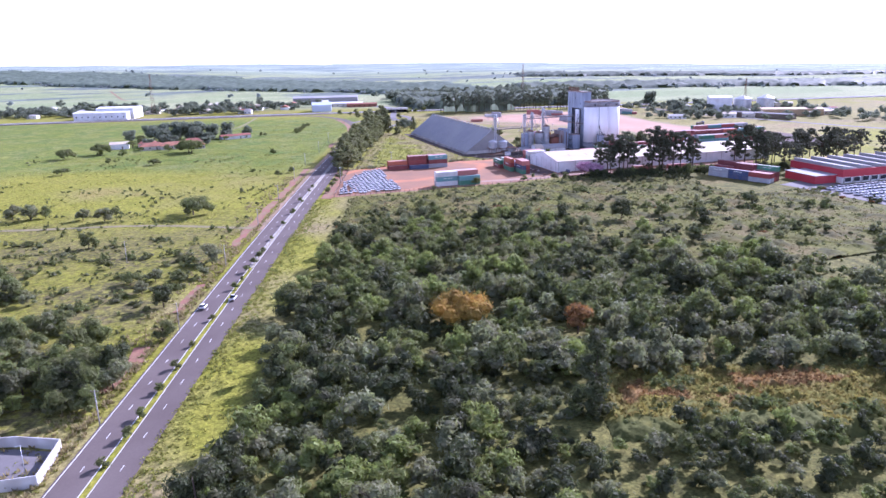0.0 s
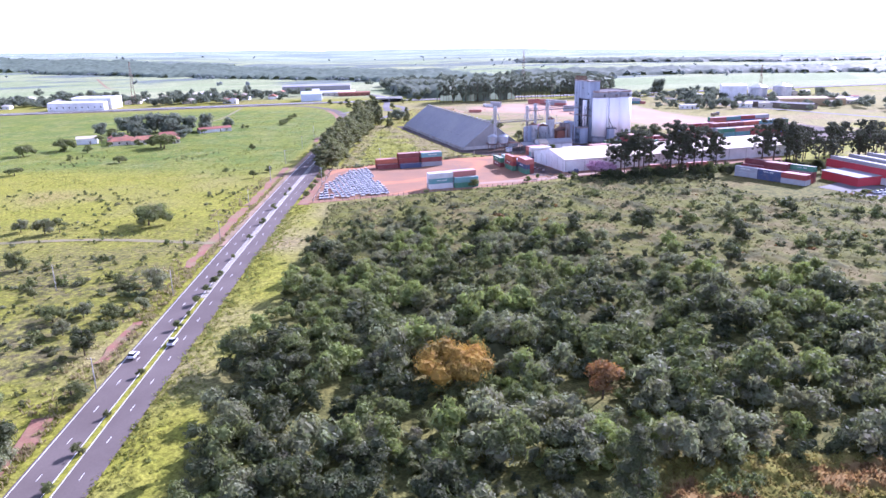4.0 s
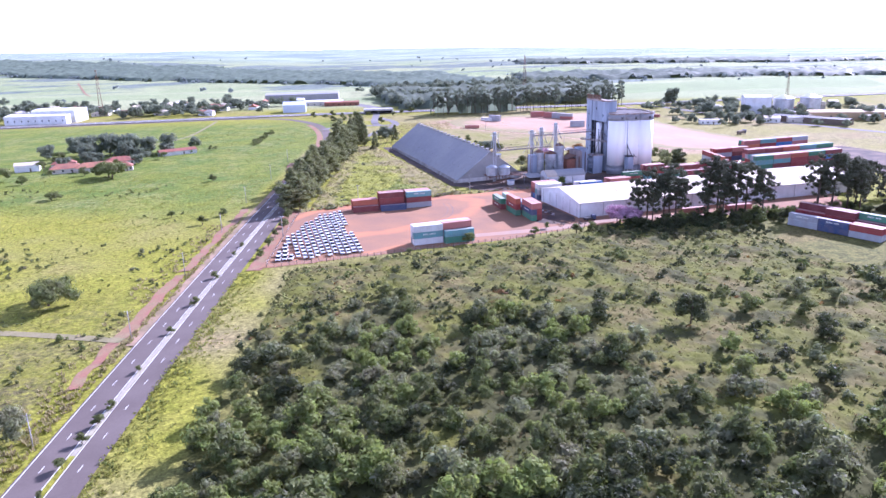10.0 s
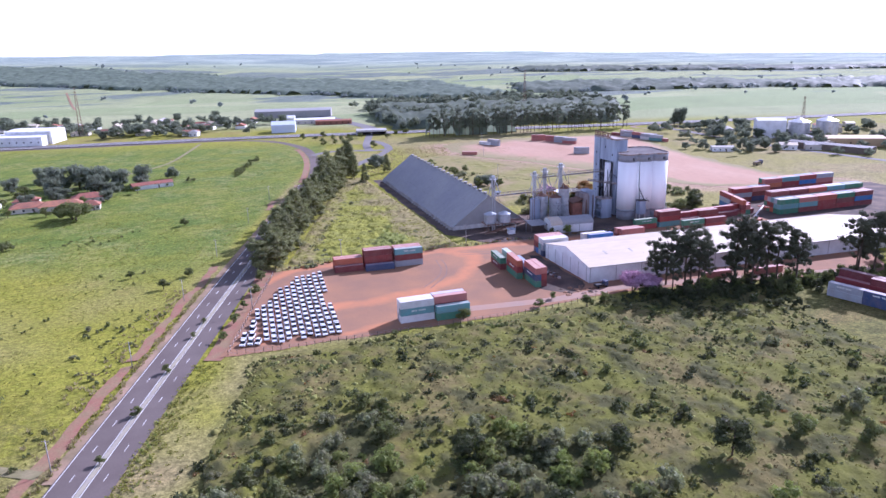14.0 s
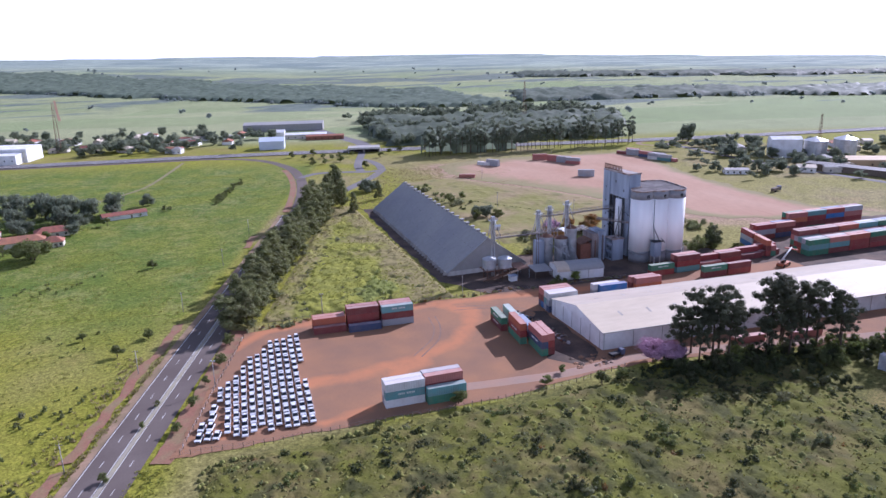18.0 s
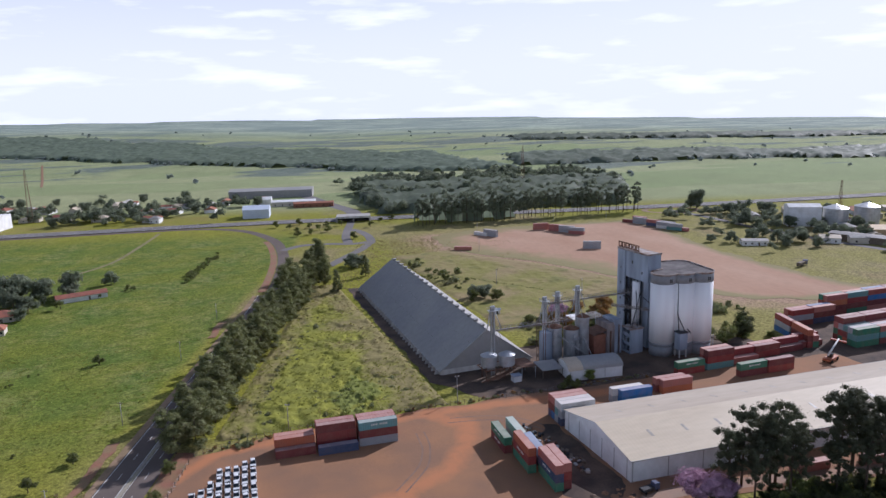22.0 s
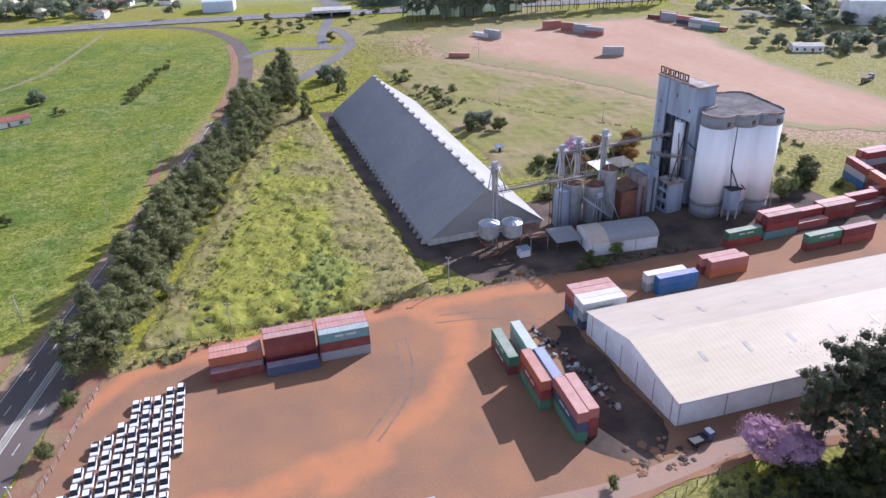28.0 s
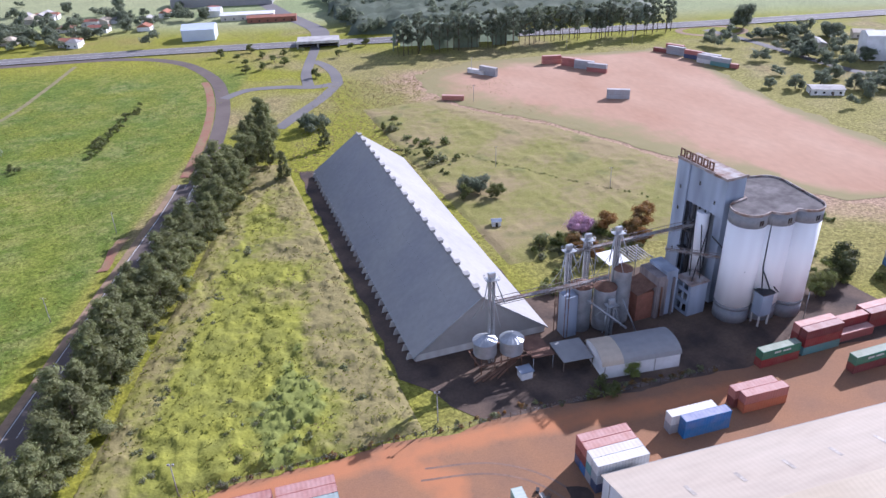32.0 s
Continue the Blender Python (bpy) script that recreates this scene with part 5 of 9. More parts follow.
def crown(seed, height, radius, lobes, per, size, base=0.35, squash=0.8, kind="round"):
    """Leaves of one tree as verts and faces, its foot at the origin."""
    rng = np.random.default_rng(seed)
    cs, rs = [], []
    for k in range(lobes):
        if kind == "pine":
            f = k / max(lobes - 1, 1)
            z = height * (base + (0.95 - base) * f)
            w = radius * (1.0 - 0.6 * f) * rng.uniform(0.5, 0.9)
            a = rng.uniform(0, 6.28)
            cs.append((w * math.cos(a), w * math.sin(a), z)), rs.append(radius * (0.55 - 0.25 * f) * rng.uniform(0.8, 1.15))
        elif kind == "cone":
            f = (k + rng.uniform(0, 1)) / lobes
            z = height * (base + (0.97 - base) * f)
            w = radius * (1.0 - 0.82 * f ** 1.3) * rng.uniform(0.3, 0.9)
            a = rng.uniform(0, 6.28)
            cs.append((w * math.cos(a), w * math.sin(a), z)), rs.append(radius * (0.36 - 0.16 * f) * rng.uniform(0.75, 1.25))
        elif kind == "airy":
            f = rng.uniform(0, 1) ** 0.8
            w = radius * math.sin(math.pi * (0.2 + 0.64 * f)) * rng.uniform(0.2, 1.0)
            a = rng.uniform(0, 6.28)
            cs.append((w * math.cos(a), w * math.sin(a), height * (base + (0.95 - base) * f))), rs.append(radius * rng.uniform(0.13, 0.27))
        elif kind == "open":
            f = rng.uniform(0, 1) ** 0.8
            z = height * (base + (0.93 - base) * f)
            w = radius * math.sin(math.pi * (0.22 + 0.62 * f)) * rng.uniform(0.25, 0.95)
            a = rng.uniform(0, 6.28)
            cs.append((w * math.cos(a), w * math.sin(a), z)), rs.append(radius * rng.uniform(0.17, 0.33))
        elif kind == "flat":
            a, d = rng.uniform(0, 6.28), radius * math.sqrt(rng.uniform(0, 0.8))
            cs.append((d * math.cos(a), d * math.sin(a), height * (rng.uniform(0.5, 0.85) - 0.25 * (d / radius) ** 2))), rs.append(radius * rng.uniform(0.2, 0.38))
        else:
            a, d = rng.uniform(0, 6.28), radius * math.sqrt(rng.uniform(0, 0.5))
            z = height * (base + (0.85 - base) * rng.uniform(0, 1) * (1 - 0.5 * d / radius))
            cs.append((d * math.cos(a), d * math.sin(a), z)), rs.append(radius * rng.uniform(0.2, 0.52))
    inner = [lump(rng, c, r, squash) for c, r in zip(cs, rs)]
    return join(inner + [leaf_cards(rng, cs, rs, per, size, squash)])


def limbs(seed, height, radius, reach=0.75, n=5, r0=0.22, base=0.3):
    """A tapered trunk and its limbs as a bmesh."""
    rnd = random.Random(seed)
    bm = bmesh.new()
    bend = Vector((rnd.uniform(-0.25, 0.25), rnd.uniform(-0.25, 0.25), 0)) * radius * 0.5
    top = Vector((0, 0, height * reach)) + bend
    mid = Vector((0, 0, height * base)) + bend * 0.3
    tube(bm, (0, 0, -0.4), mid, r0, r0 * 0.75, n=7)
    tube(bm, mid, top, r0 * 0.75, r0 * 0.25, n=6)
    for k in range(n):
        a = 6.28 * k / n + rnd.uniform(-0.5, 0.5)
        s = mid.lerp(top, rnd.uniform(0.0, 0.7))
        e = s + Vector((math.cos(a) * radius * 0.5, math.sin(a) * radius * 0.5, height * rnd.uniform(0.05, 0.16)))
        tube(bm, s, e, r0 * 0.4, r0 * 0.12, n=5)
    return bm


tree_kinds = {}


def soft_normals(me, height, base, keep=0.85):
    """Leaves shade with the roundness of the whole crown, not each as a flat plate."""
    co, nr = np.empty(len(me.vertices) * 3, np.float32), np.empty(len(me.vertices) * 3, np.float32)
    me.vertices.foreach_get("co", co)
    me.vertices.foreach_get("normal", nr)
    co, nr = co.reshape(-1, 3), nr.reshape(-1, 3)
    d = co - np.array((0, 0, height * (base * 0.6 + 0.25)), np.float32)
    d /= np.linalg.norm(d, axis=1, keepdims=True) + 1e-6
    nn = nr * keep + d * 0.62 + np.array((0, 0, 0.12), np.float32)
    nn /= np.linalg.norm(nn, axis=1, keepdims=True) + 1e-6
    at = me.attributes.new("custom_normal", "FLOAT_VECTOR", "POINT")
    at.data.foreach_set("vector", nn.ravel())


def tree_kind(key, leaf, height, radius, lobes, per, size, label, kind="round", base=0.35, squash=0.8, trunk=0.22, copies=3, bare=0.3):
    out = []
    for k in range(copies):
        V, F = crown(hash_of(key) + k * 17, height, radius, lobes, per, size, base, squash, kind)
        me = mesh_of("crown", V, F, leaf)
        soft_normals(me, height, base)
        tm = to_mesh("trunk", limbs(hash_of(key) + k, height, radius, r0=trunk, base=bare), "bark")
        out.append((me, tm))
    tree_kinds[key] = (out, label, height, radius)


def hash_of(s):
    return sum(ord(c) * (i + 3) for i, c in enumerate(s)) % 9973


WOOD_FORMS = (("wood_a", "wood_leaf", 9.0, 4.2, 14, "woodland tree with a broad dark green crown"), ("wood_b", "grey_leaf", 7.8, 3.8, 14, "woodland tree with a grey-green crown"),
              ("wood_c", "bright_leaf", 7.2, 3.6, 13, "woodland tree with a bright green crown"), ("wood_d", "dark_leaf", 10.0, 4.2, 14, "tall woodland tree with a dark green crown"))
for key, leaf, h_, r_, n_, lab in WOOD_FORMS:
    tree_kind(key, leaf, h_, r_, n_, 90, 0.64, lab, base=0.2)
    tree_kind(key + "_far", leaf, h_, r_, 11, 30, 0.85, lab, base=0.15)
tree_kind("row", "row", 22.0, 6.2, 44, 66, 0.72, "tall conical roadside pine with a grey-green crown", kind="cone", base=0.1, squash=0.85, bare=0.2, trunk=0.3, copies=5)
tree_kind("row_b", "row", 18.0, 5.8, 34, 66, 0.75, "broad grey-green roadside tree", kind="open", base=0.2, squash=0.95, bare=0.2, trunk=0.3, copies=3)
tree_kind("pine", "pine", 21.5, 5.9, 56, 56, 0.5, "tall pine with a dark open crown", kind="airy", base=0.26, squash=0.85, trunk=0.36, bare=0.5, copies=4)
tree_kind("conifer", "dark_leaf", 12.0, 3.4, 46, 60, 0.42, "pointed conifer standing out of the wood", kind="cone", base=0.05, copies=1)
tree_kind("orange", "orange_leaf", 7.5, 7.6, 44, 120, 0.42, "spreading tree covered in orange blossom", kind="flat", copies=1, bare=0.3)
tree_kind("tan", "tan", 7.5, 3.6, 12, 90, 0.55, "half-bare tree with dry tan foliage", copies=1)
tree_kind("pink", "pink_leaf", 7.5, 5.4, 22, 170, 0.34, "pink blossoming trumpet tree", copies=1)
tree_kind("flat", "wood_leaf", 4.7, 4.6, 20, 80, 0.5, "savanna tree with a low spreading crown", kind="flat", copies=3, bare=0.35)
tree_kind("savanna", "wood_leaf", 6.0, 2.8, 10, 80, 0.5, "small round savanna tree on the pasture", base=0.22, copies=3, bare=0.3)
tree_kind("bush", "grey_leaf", 1.7, 1.8, 5, 14, 0.6, "low grey-green scrub bush", base=0.2, trunk=0.07, copies=3)
tree_kind("dark_bush", "wood_leaf", 1.9, 1.6, 5, 14, 0.6, "low dark green bush", base=0.2, trunk=0.07, copies=3)
tree_kind("thicket", "wood_leaf", 2.9, 2.3, 7, 18, 0.65, "rounded scrub thicket", base=0.2, trunk=0.07, copies=3)
tree_kind("town", "mid_leaf", 9.0, 5.0, 16, 60, 0.95, "dense shade tree with a dark crown", base=0.16, copies=3)
tree_kind("far_pine", "mid_leaf", 24.0, 4.8, 12, 30, 1.7, "tall plantation eucalyptus with a thin crown", kind="open", base=0.32, trunk=0.25, bare=0.5, copies=3)
KIND_NAME = {"wood_b": "small_tree", "wood_c": "small_tree", "pine": "pine_tree", "far_pine": "eucalyptus_tree", "town": "shade_tree", "savanna": "savanna_tree", "flat": "savanna_tree", "row": "roadside_tree", "row_b": "roadside_tree"}
tr = random.Random(21)


def tree(key, x, y, scale=1.0, group="", label="", tall=1.0):
    variants, lab, h, r = tree_kinds[key]
    me, tm = tr.choice(variants)
    t = thing(KIND_NAME.get(key, "bush" if "bush" in key else "tree"), label or lab, "bush" if "bush" in key else "tree", on(x, y, -0.05, tr.uniform(0, 360)) @ Matrix.Diagonal((scale, scale, scale * tall, 1)), group)
    part("trunk", tm, None, t)
    part("crown", me, None, t)
    return t


def gz0(x, y):
    return float(gz(x, y))


def scatter_mesh(name, places, keys, leaf, label, category, seed):
    """Many plants that nobody could count, in one mesh."""
    rng = np.random.default_rng(seed)
    vs, ns, fs, o = [], [], [], 0
    for (x, y, s), key in zip(places, keys):
        me = tree_kinds[key][0][rng.integers(len(tree_kinds[key][0]))][0]
        if key not in flat_cache or me.name not in flat_cache[key]:
            co = np.empty(len(me.vertices) * 3, np.float32)
            me.vertices.foreach_get("co", co)
            nr = np.empty(len(me.vertices) * 3, np.float32)
            me.attributes["custom_normal"].data.foreach_get("vector", nr)
            flat_cache.setdefault(key, {})[me.name] = (co.reshape(-1, 3), [tuple(p.vertices) for p in me.polygons], nr.reshape(-1, 3))
        co, polys, nr = flat_cache[key][me.name]
        a = rng.uniform(0, 6.28)
        c, q = math.cos(a), math.sin(a)
        p = co * s
        vs.append(np.stack([x + c * p[:, 0] - q * p[:, 1], y + q * p[:, 0] + c * p[:, 1], gz0(x, y) + p[:, 2] * rng.uniform(0.8, 1.2) - 0.1], -1))
        ns.append(np.stack([c * nr[:, 0] - q * nr[:, 1], q * nr[:, 0] + c * nr[:, 1], nr[:, 2]], -1))
        fs += [tuple(i + o for i in f) for f in polys]
        o += len(co)
    me = bpy.data.meshes.new(name)
    me.from_pydata(np.concatenate(vs).tolist(), [], fs)
    at = me.attributes.new("custom_normal", "FLOAT_VECTOR", "POINT")
    at.data.foreach_set("vector", np.concatenate(ns).ravel().astype(np.float32))
    me.materials.append(M[leaf])
    return tagged(new(name, me), label, category, kind="stuff")


flat_cache = {}
# the wood right of the road: dense near, thinning into scrub towards the yard
WOODS = {"wood_a": "wood_leaf", "wood_b": "grey_leaf", "wood_c": "bright_leaf", "wood_d": "dark_leaf"}
placed, near = [], []
wr = random.Random(8)


def wood_density(u, v):
    edge = -46 + 5 * noise.noise((v / 20, 3, 0))
    if u < edge or v < 40:
        return 0.0
    if 37 < u < 104 and 138 < v < 163 + 0.03 * (u - 36) + 3 * noise.noise((u / 9, 1, 1)):
        return 0.0
    back_edge = 349 - 0.75 * max(u - 32, 0) + 26 * noise.noise((u / 40, v / 40, 1))
    thin = 34 if -25 < u < 58 else 60
    d = 1.0 if v < back_edge - thin else max(0.0, (back_edge - v) / thin) ** 0.7
    if u > 95 and v > 190:
        d = max(d, 0.35)
    d *= 0.85 + 0.4 * noise.noise((u / 22, v / 22, 5))
    d -= 0.6 * max(0, noise.noise((u / 30 + 9, v / 30, 2)) - 0.1)
    d -= 0.22 * float(step(v, 205, 250))
    return min(d, 0.97)


v = 60.0
while v < 400:
    u = -52.0
    stepw = 4.9
    while u < 60 + v * 0.62:
        uu, vv = u + wr.uniform(-2, 2), v + wr.uniform(-2, 2)
        x, y = W(uu, vv)
        if wr.random() < wood_density(uu, vv) and not (y > 356 and x < 330) and not (x > 262 and y > 262):
            k = noise.noise((uu / 25, vv / 25, 7)) + wr.uniform(-0.45, 0.45)
            if vv < 150:
                key = wr.choice(("wood_d", "wood_d", "wood_d", "wood_a", "wood_b", "wood_c") if uu > 0 else ("wood_d", "wood_d", "wood_a", "wood_b", "wood_c", "wood_c"))
            else:
                # farther in, greyer and paler crowns: haze put into the choice of leaf colour
                k += 0.24 * float(step(vv, 190, 250))
                key = "wood_d" if k < -0.22 else "wood_a" if k < 0.1 else "wood_b" if k < 0.44 else "wood_c"
            s = wr.choice((0.5, 0.65, 0.8, 0.95, 1.1, 1.3)) * wr.uniform(0.85, 1.15) * (1.0 if vv < 250 else 0.8)
            if vv < 140 and uu > 24:
                s *= 0.62
            if any(abs(uu - a_) < r_ and -r_ * 1.6 < vv - b_ < r_ for a_, b_, r_ in ((5, 197, 11.5), (37, 189, 6.5), (33, 146, 9.0), (18, 150, 10.0))):
                s *= 0.4
            (near if vv < 175 and -50 < uu < 70 and len(near) < 230 else placed).append((x, y, s, key))
        u += stepw
    v += 4.7
under = []
for _ in range(1500):
    uu, vv = wr.uniform(-46, 200), wr.uniform(62, 335)
    if wood_density(uu, vv) > 0.45 and uu < 60 + vv * 0.6:
        under.append((*W(uu, vv), wr.uniform(0.5, 1.1)))
scatter_mesh("understorey", under[::2], ["thicket"] * len(under[::2]), "wood_leaf", "green undergrowth between the trees of the wood", "scrub", 91)
scatter_mesh("understorey", under[1::2], ["thicket"] * len(under[1::2]), "dark_leaf", "dark undergrowth between the trees of the wood", "scrub", 92)
for x, y, s, key in near:
    tree(key, x, y, s, "trees of the near wood")
for key, leaf in WOODS.items():
    sel = [(x, y, s) for x, y, s, k in placed if k == key]
    scatter_mesh("woodland", sel, [key + "_far"] * len(sel), leaf, {"wood_a": "dense green woodland crowns", "wood_b": "grey-green woodland crowns", "wood_c": "bright green woodland crowns", "wood_d": "dark woodland crowns"}[key], "woodland", 5)
x, y = W(5, 197)
tree("orange", x, y, 1.2, tall=1.1)
for du, dv, s in ((-4, -5, 0.62), (4, -5.5, 0.66), (0, -7, 0.55)):
    tree("wood_a", *W(5 + du, 197 + dv), s, "trees of the near wood")
x, y = W(37, 189)
tree("tan", x, y, 1.25, tall=1.1)
x, y = W(32.5, 145)
tree("conifer", x, y, 1.6, tall=1.05)

# scrub between the wood and the yard: loose clumps on open grass, with a few dark trees
def in_scrub(x, y):
    return not (y > 365 - 0.12 * max(0, x - 200) or (x > 264 and y > 285))


sc, sd, th1, th2, dry_sc = [], [], [], [], []


def clump(uu, vv, spread, count, big):
    tone_ = wr.random()
    for _ in range(count):
        a_, d_ = wr.uniform(0, 6.28), spread * math.sqrt(wr.random())
        x, y = W(uu + 1.5 * d_ * math.cos(a_), vv + d_ * math.sin(a_))
        if not in_scrub(x, y):
            continue
        s = big * wr.uniform(0.45, 1.15) * (1.15 - 0.5 * d_ / spread)
        pick = tone_ * 0.6 + wr.random() * 0.4
        (sc if pick < 0.3 else sd if pick < 0.5 else th1 if pick < 0.66 else th2 if pick < 0.88 else dry_sc).append((x, y, s))


for _ in range(150):
    uu, vv = wr.uniform(-46, 210), wr.uniform(190, 385)
    if wood_density(uu, vv) < 0.75:
        clump(uu, vv, wr.uniform(1.5, 7.5), wr.randrange(3, 16), wr.uniform(0.55, 1.25))
for uu, vv, r_, n_, b_ in ((28, 345, 7, 16, 1.1), (72, 331, 8, 20, 1.25), (50, 352, 2.5, 4, 1.1), (118, 354, 6, 13, 1.2), (124, 342, 6, 12, 1.1), (96, 352, 6, 12, 1.0), (132, 341, 3, 5, 1.2), (95, 293, 11, 34, 1.35), (95, 337, 6, 14, 1.1), (42, 351, 2, 4, 0.9), (44, 343, 2, 3, 1.0), (140, 300, 14, 34, 1.2), (165, 330, 10, 18, 1.1), (20, 315, 9, 18, 1.2), (-30, 330, 8, 14, 0.8)):
    clump(uu, vv, r_, n_, b_)
for _ in range(1500):
    uu, vv = wr.uniform(-46, 215), wr.uniform(200, 420)
    x, y = W(uu, vv)
    if in_scrub(x, y):
        (sc, sd, th2, dry_sc)[wr.randrange(4)].append((x, y, wr.choice((0.2, 0.3, 0.4, 0.6, 0.75)) * wr.uniform(0.8, 1.2)))
for _ in range(520):
    x, y = wr.uniform(85, 262), wr.uniform(275, 362)
    if in_scrub(x, y) and noise.noise((x / 22, y / 12, 33)) > -0.05 - 0.3 * float(step(y, 290, 330)):
        (th1, th1, sd, th2)[wr.randrange(4)].append((x, y, wr.choice((0.35, 0.45, 0.6, 0.85)) * wr.uniform(0.8, 1.2)))
scatter_mesh("scrub", sc, ["bush"] * len(sc), "grey_leaf", "grey-green scrub in loose clumps", "scrub", 6)
scatter_mesh("scrub", th1, ["thicket"] * len(th1), "dark_leaf", "dark rounded scrub thickets", "scrub", 61)
scatter_mesh("scrub", th2, ["thicket"] * len(th2), "wood_leaf", "olive-green rounded scrub thickets", "scrub", 62)
scatter_mesh("scrub", sd, ["dark_bush"] * len(sd), "wood_leaf", "dark green scrub bushes", "scrub", 7)
scatter_mesh("scrub", dry_sc, ["bush"] * len(dry_sc), "tan", "dry tan scrub bushes", "scrub", 63)
for x, y, key, s in ((157.6, 281.5, "wood_d", 0.85), (179.5, 269.6, "wood_d", 1.15), (200.0, 269.9, "wood_a", 0.85), (214, 262, "wood_a", 0.8), (150, 262, "wood_b", 0.9), (122, 292, "wood_d", 0.9), (232, 268, "wood_b", 0.75), (206, 246, "wood_d", 1.0), (108, 322, "wood_b", 0.6), (176, 318, "wood_a", 0.45)):
    tree(key, x, y, s, "lone trees in the scrub", label="lone dark round tree in the open scrub")


def hummocks(name, places, material, label, seed, high=0.8):
    """Grass tussocks as low uneven domes, all in one mesh."""
    rng = np.random.default_rng(seed)
    V_, F_, o = [], [], 0
    n, m_ = 8, 3
    for x, y, r in places:
        z = float(gz(x, y)) + 0.25
        h_ = r * high * rng.uniform(0.7, 1.3)
        ax, ay = rng.uniform(0.75, 1.3, 2)
        for j in range(m_):
            k = 1 - j / m_
            for i in range(n):
                a_ = 6.2832 * i / n
                rr_ = r * k * rng.uniform(0.8, 1.2)
                V_.append((x + ax * rr_ * math.cos(a_), y + ay * rr_ * math.sin(a_), z + h_ * (1 - k * k) * rng.uniform(0.85, 1.15)))
        V_.append((x, y, z + h_))
        for j in range(m_ - 1):
            for i in range(n):
                F_.append((o + j * n + i, o + j * n + (i + 1) % n, o + (j + 1) * n + (i + 1) % n, o + (j + 1) * n + i))
        F_ += [(o + (m_ - 1) * n + i, o + (m_ - 1) * n + (i + 1) % n, o + m_ * n) for i in range(n)]
        o += m_ * n + 1
    me = bpy.data.meshes.new(name)
    me.from_pydata(V_, [], F_)
    me.shade_smooth()
    me.materials.append(M[material])
    return tagged(new(name, me), label, "grass", kind="stuff")


def blades(name, places, material, label, seed, h=0.9, per=9, lift=None):
    """Tufts of tall grass: fans of narrow bent leaves, all in one mesh."""
    rng = np.random.default_rng(seed)
    V_, F_, N_, o = [], [], [], 0
    for x, y, r in places:
        z = float(gz(x, y)) - 0.1 + (lift(x, y) if lift else 0.0)
        for _ in range(per):
            a_, d = rng.uniform(0, 6.28), r * math.sqrt(rng.uniform(0, 1))
            bx, by = x + d * math.cos(a_), y + d * math.sin(a_)
            w_, hh = r * rng.uniform(0.25, 0.5), h * rng.uniform(0.5, 1.2) * (1.1 - 0.5 * d / r)
            c, q = math.cos(a_ + 1.57 + rng.normal() * 0.6), math.sin(a_ + 1.57 + rng.normal() * 0.6)
            lx, ly = 0.5 * hh * math.cos(a_), 0.5 * hh * math.sin(a_)
            if c * ly - q * lx < 0:
                c, q = -c, -q
            N_ += [(0.3 * math.cos(a_), 0.3 * math.sin(a_), 0.95)] * 4
            V_ += [(bx - w_ * c, by - w_ * q, z), (bx + w_ * c, by + w_ * q, z), (bx + w_ * 0.7 * c + lx * 0.5, by + w_ * 0.7 * q + ly * 0.5, z + hh * 0.7), (bx + lx, by + ly, z + hh)]
            F_ += [(o, o + 1, o + 2), (o, o + 2, o + 3)]
            o += 4
    me = bpy.data.meshes.new(name)
    me.from_pydata(V_, [], F_)
    at = me.attributes.new("custom_normal", "FLOAT_VECTOR", "POINT")
    at.data.foreach_set("vector", np.array(N_, np.float32).ravel())
    me.materials.append(M[material])
    return tagged(new(name, me), label, "grass", kind="stuff")


M["olive"] = mat("hummock_grass", (0.2, 0.195, 0.055), 0.95, 0, 0.3, 6, 9, tint=(0.13, 0.13, 0.045), bump=0.15, spec=0.1, island=True, rand=0.25)
hm = []
for _ in range(10500):
    uu, vv = wr.uniform(-48, 200), wr.uniform(270, 425)
    x, y = W(uu, vv)
    if y > 368 - 0.12 * max(0, x - 200) or (x > 262 and y > 290) or noise.noise((uu / 20, vv / 11, 14)) < 0.05 - 0.4 * step(y, 300, 345):
        continue
    hm.append((x, y, wr.choice((0.35, 0.5, 0.65, 0.9)) * wr.uniform(0.8, 1.3)))
hummocks("hummocks", hm, "olive", "rough olive grass hummocks below the yard fence", 2, 0.8)


def strip_edge(x, y):
    uu, vv = UV(x, y)
    return min(1.0, max(0.0, (uu + 56) / 3), max(0.0, (y - 459.5 + 0.03 * (x - 110)) / 2.5), max(0.0, (184.0 - x) / 2.0) if y < 640 else 1.0, max(0.0, (668 - vv) / 10))


def strip_straw(x, y):
    uu, vv = UV(x, y)
    return 0.7 * step(x + 16 * noise.noise((x / 20, y / 20, 4)), 152, 182) + 0.5 * noise.noise((x / 12, y / 12, 44)) + 0.5 * (1 - step(uu, -47, -42))


def strip_reed(x, y):
    uu, vv = UV(x, y)
    a = math.exp(-((uu + 12) / 11) ** 2 - ((vv - 500) / 24) ** 2) + 0.5 * noise.noise((x / 11, y / 11, 45)) + 0.3 * noise.noise((x / 4, y / 4, 46))
    return step(a, 0.45, 0.85)


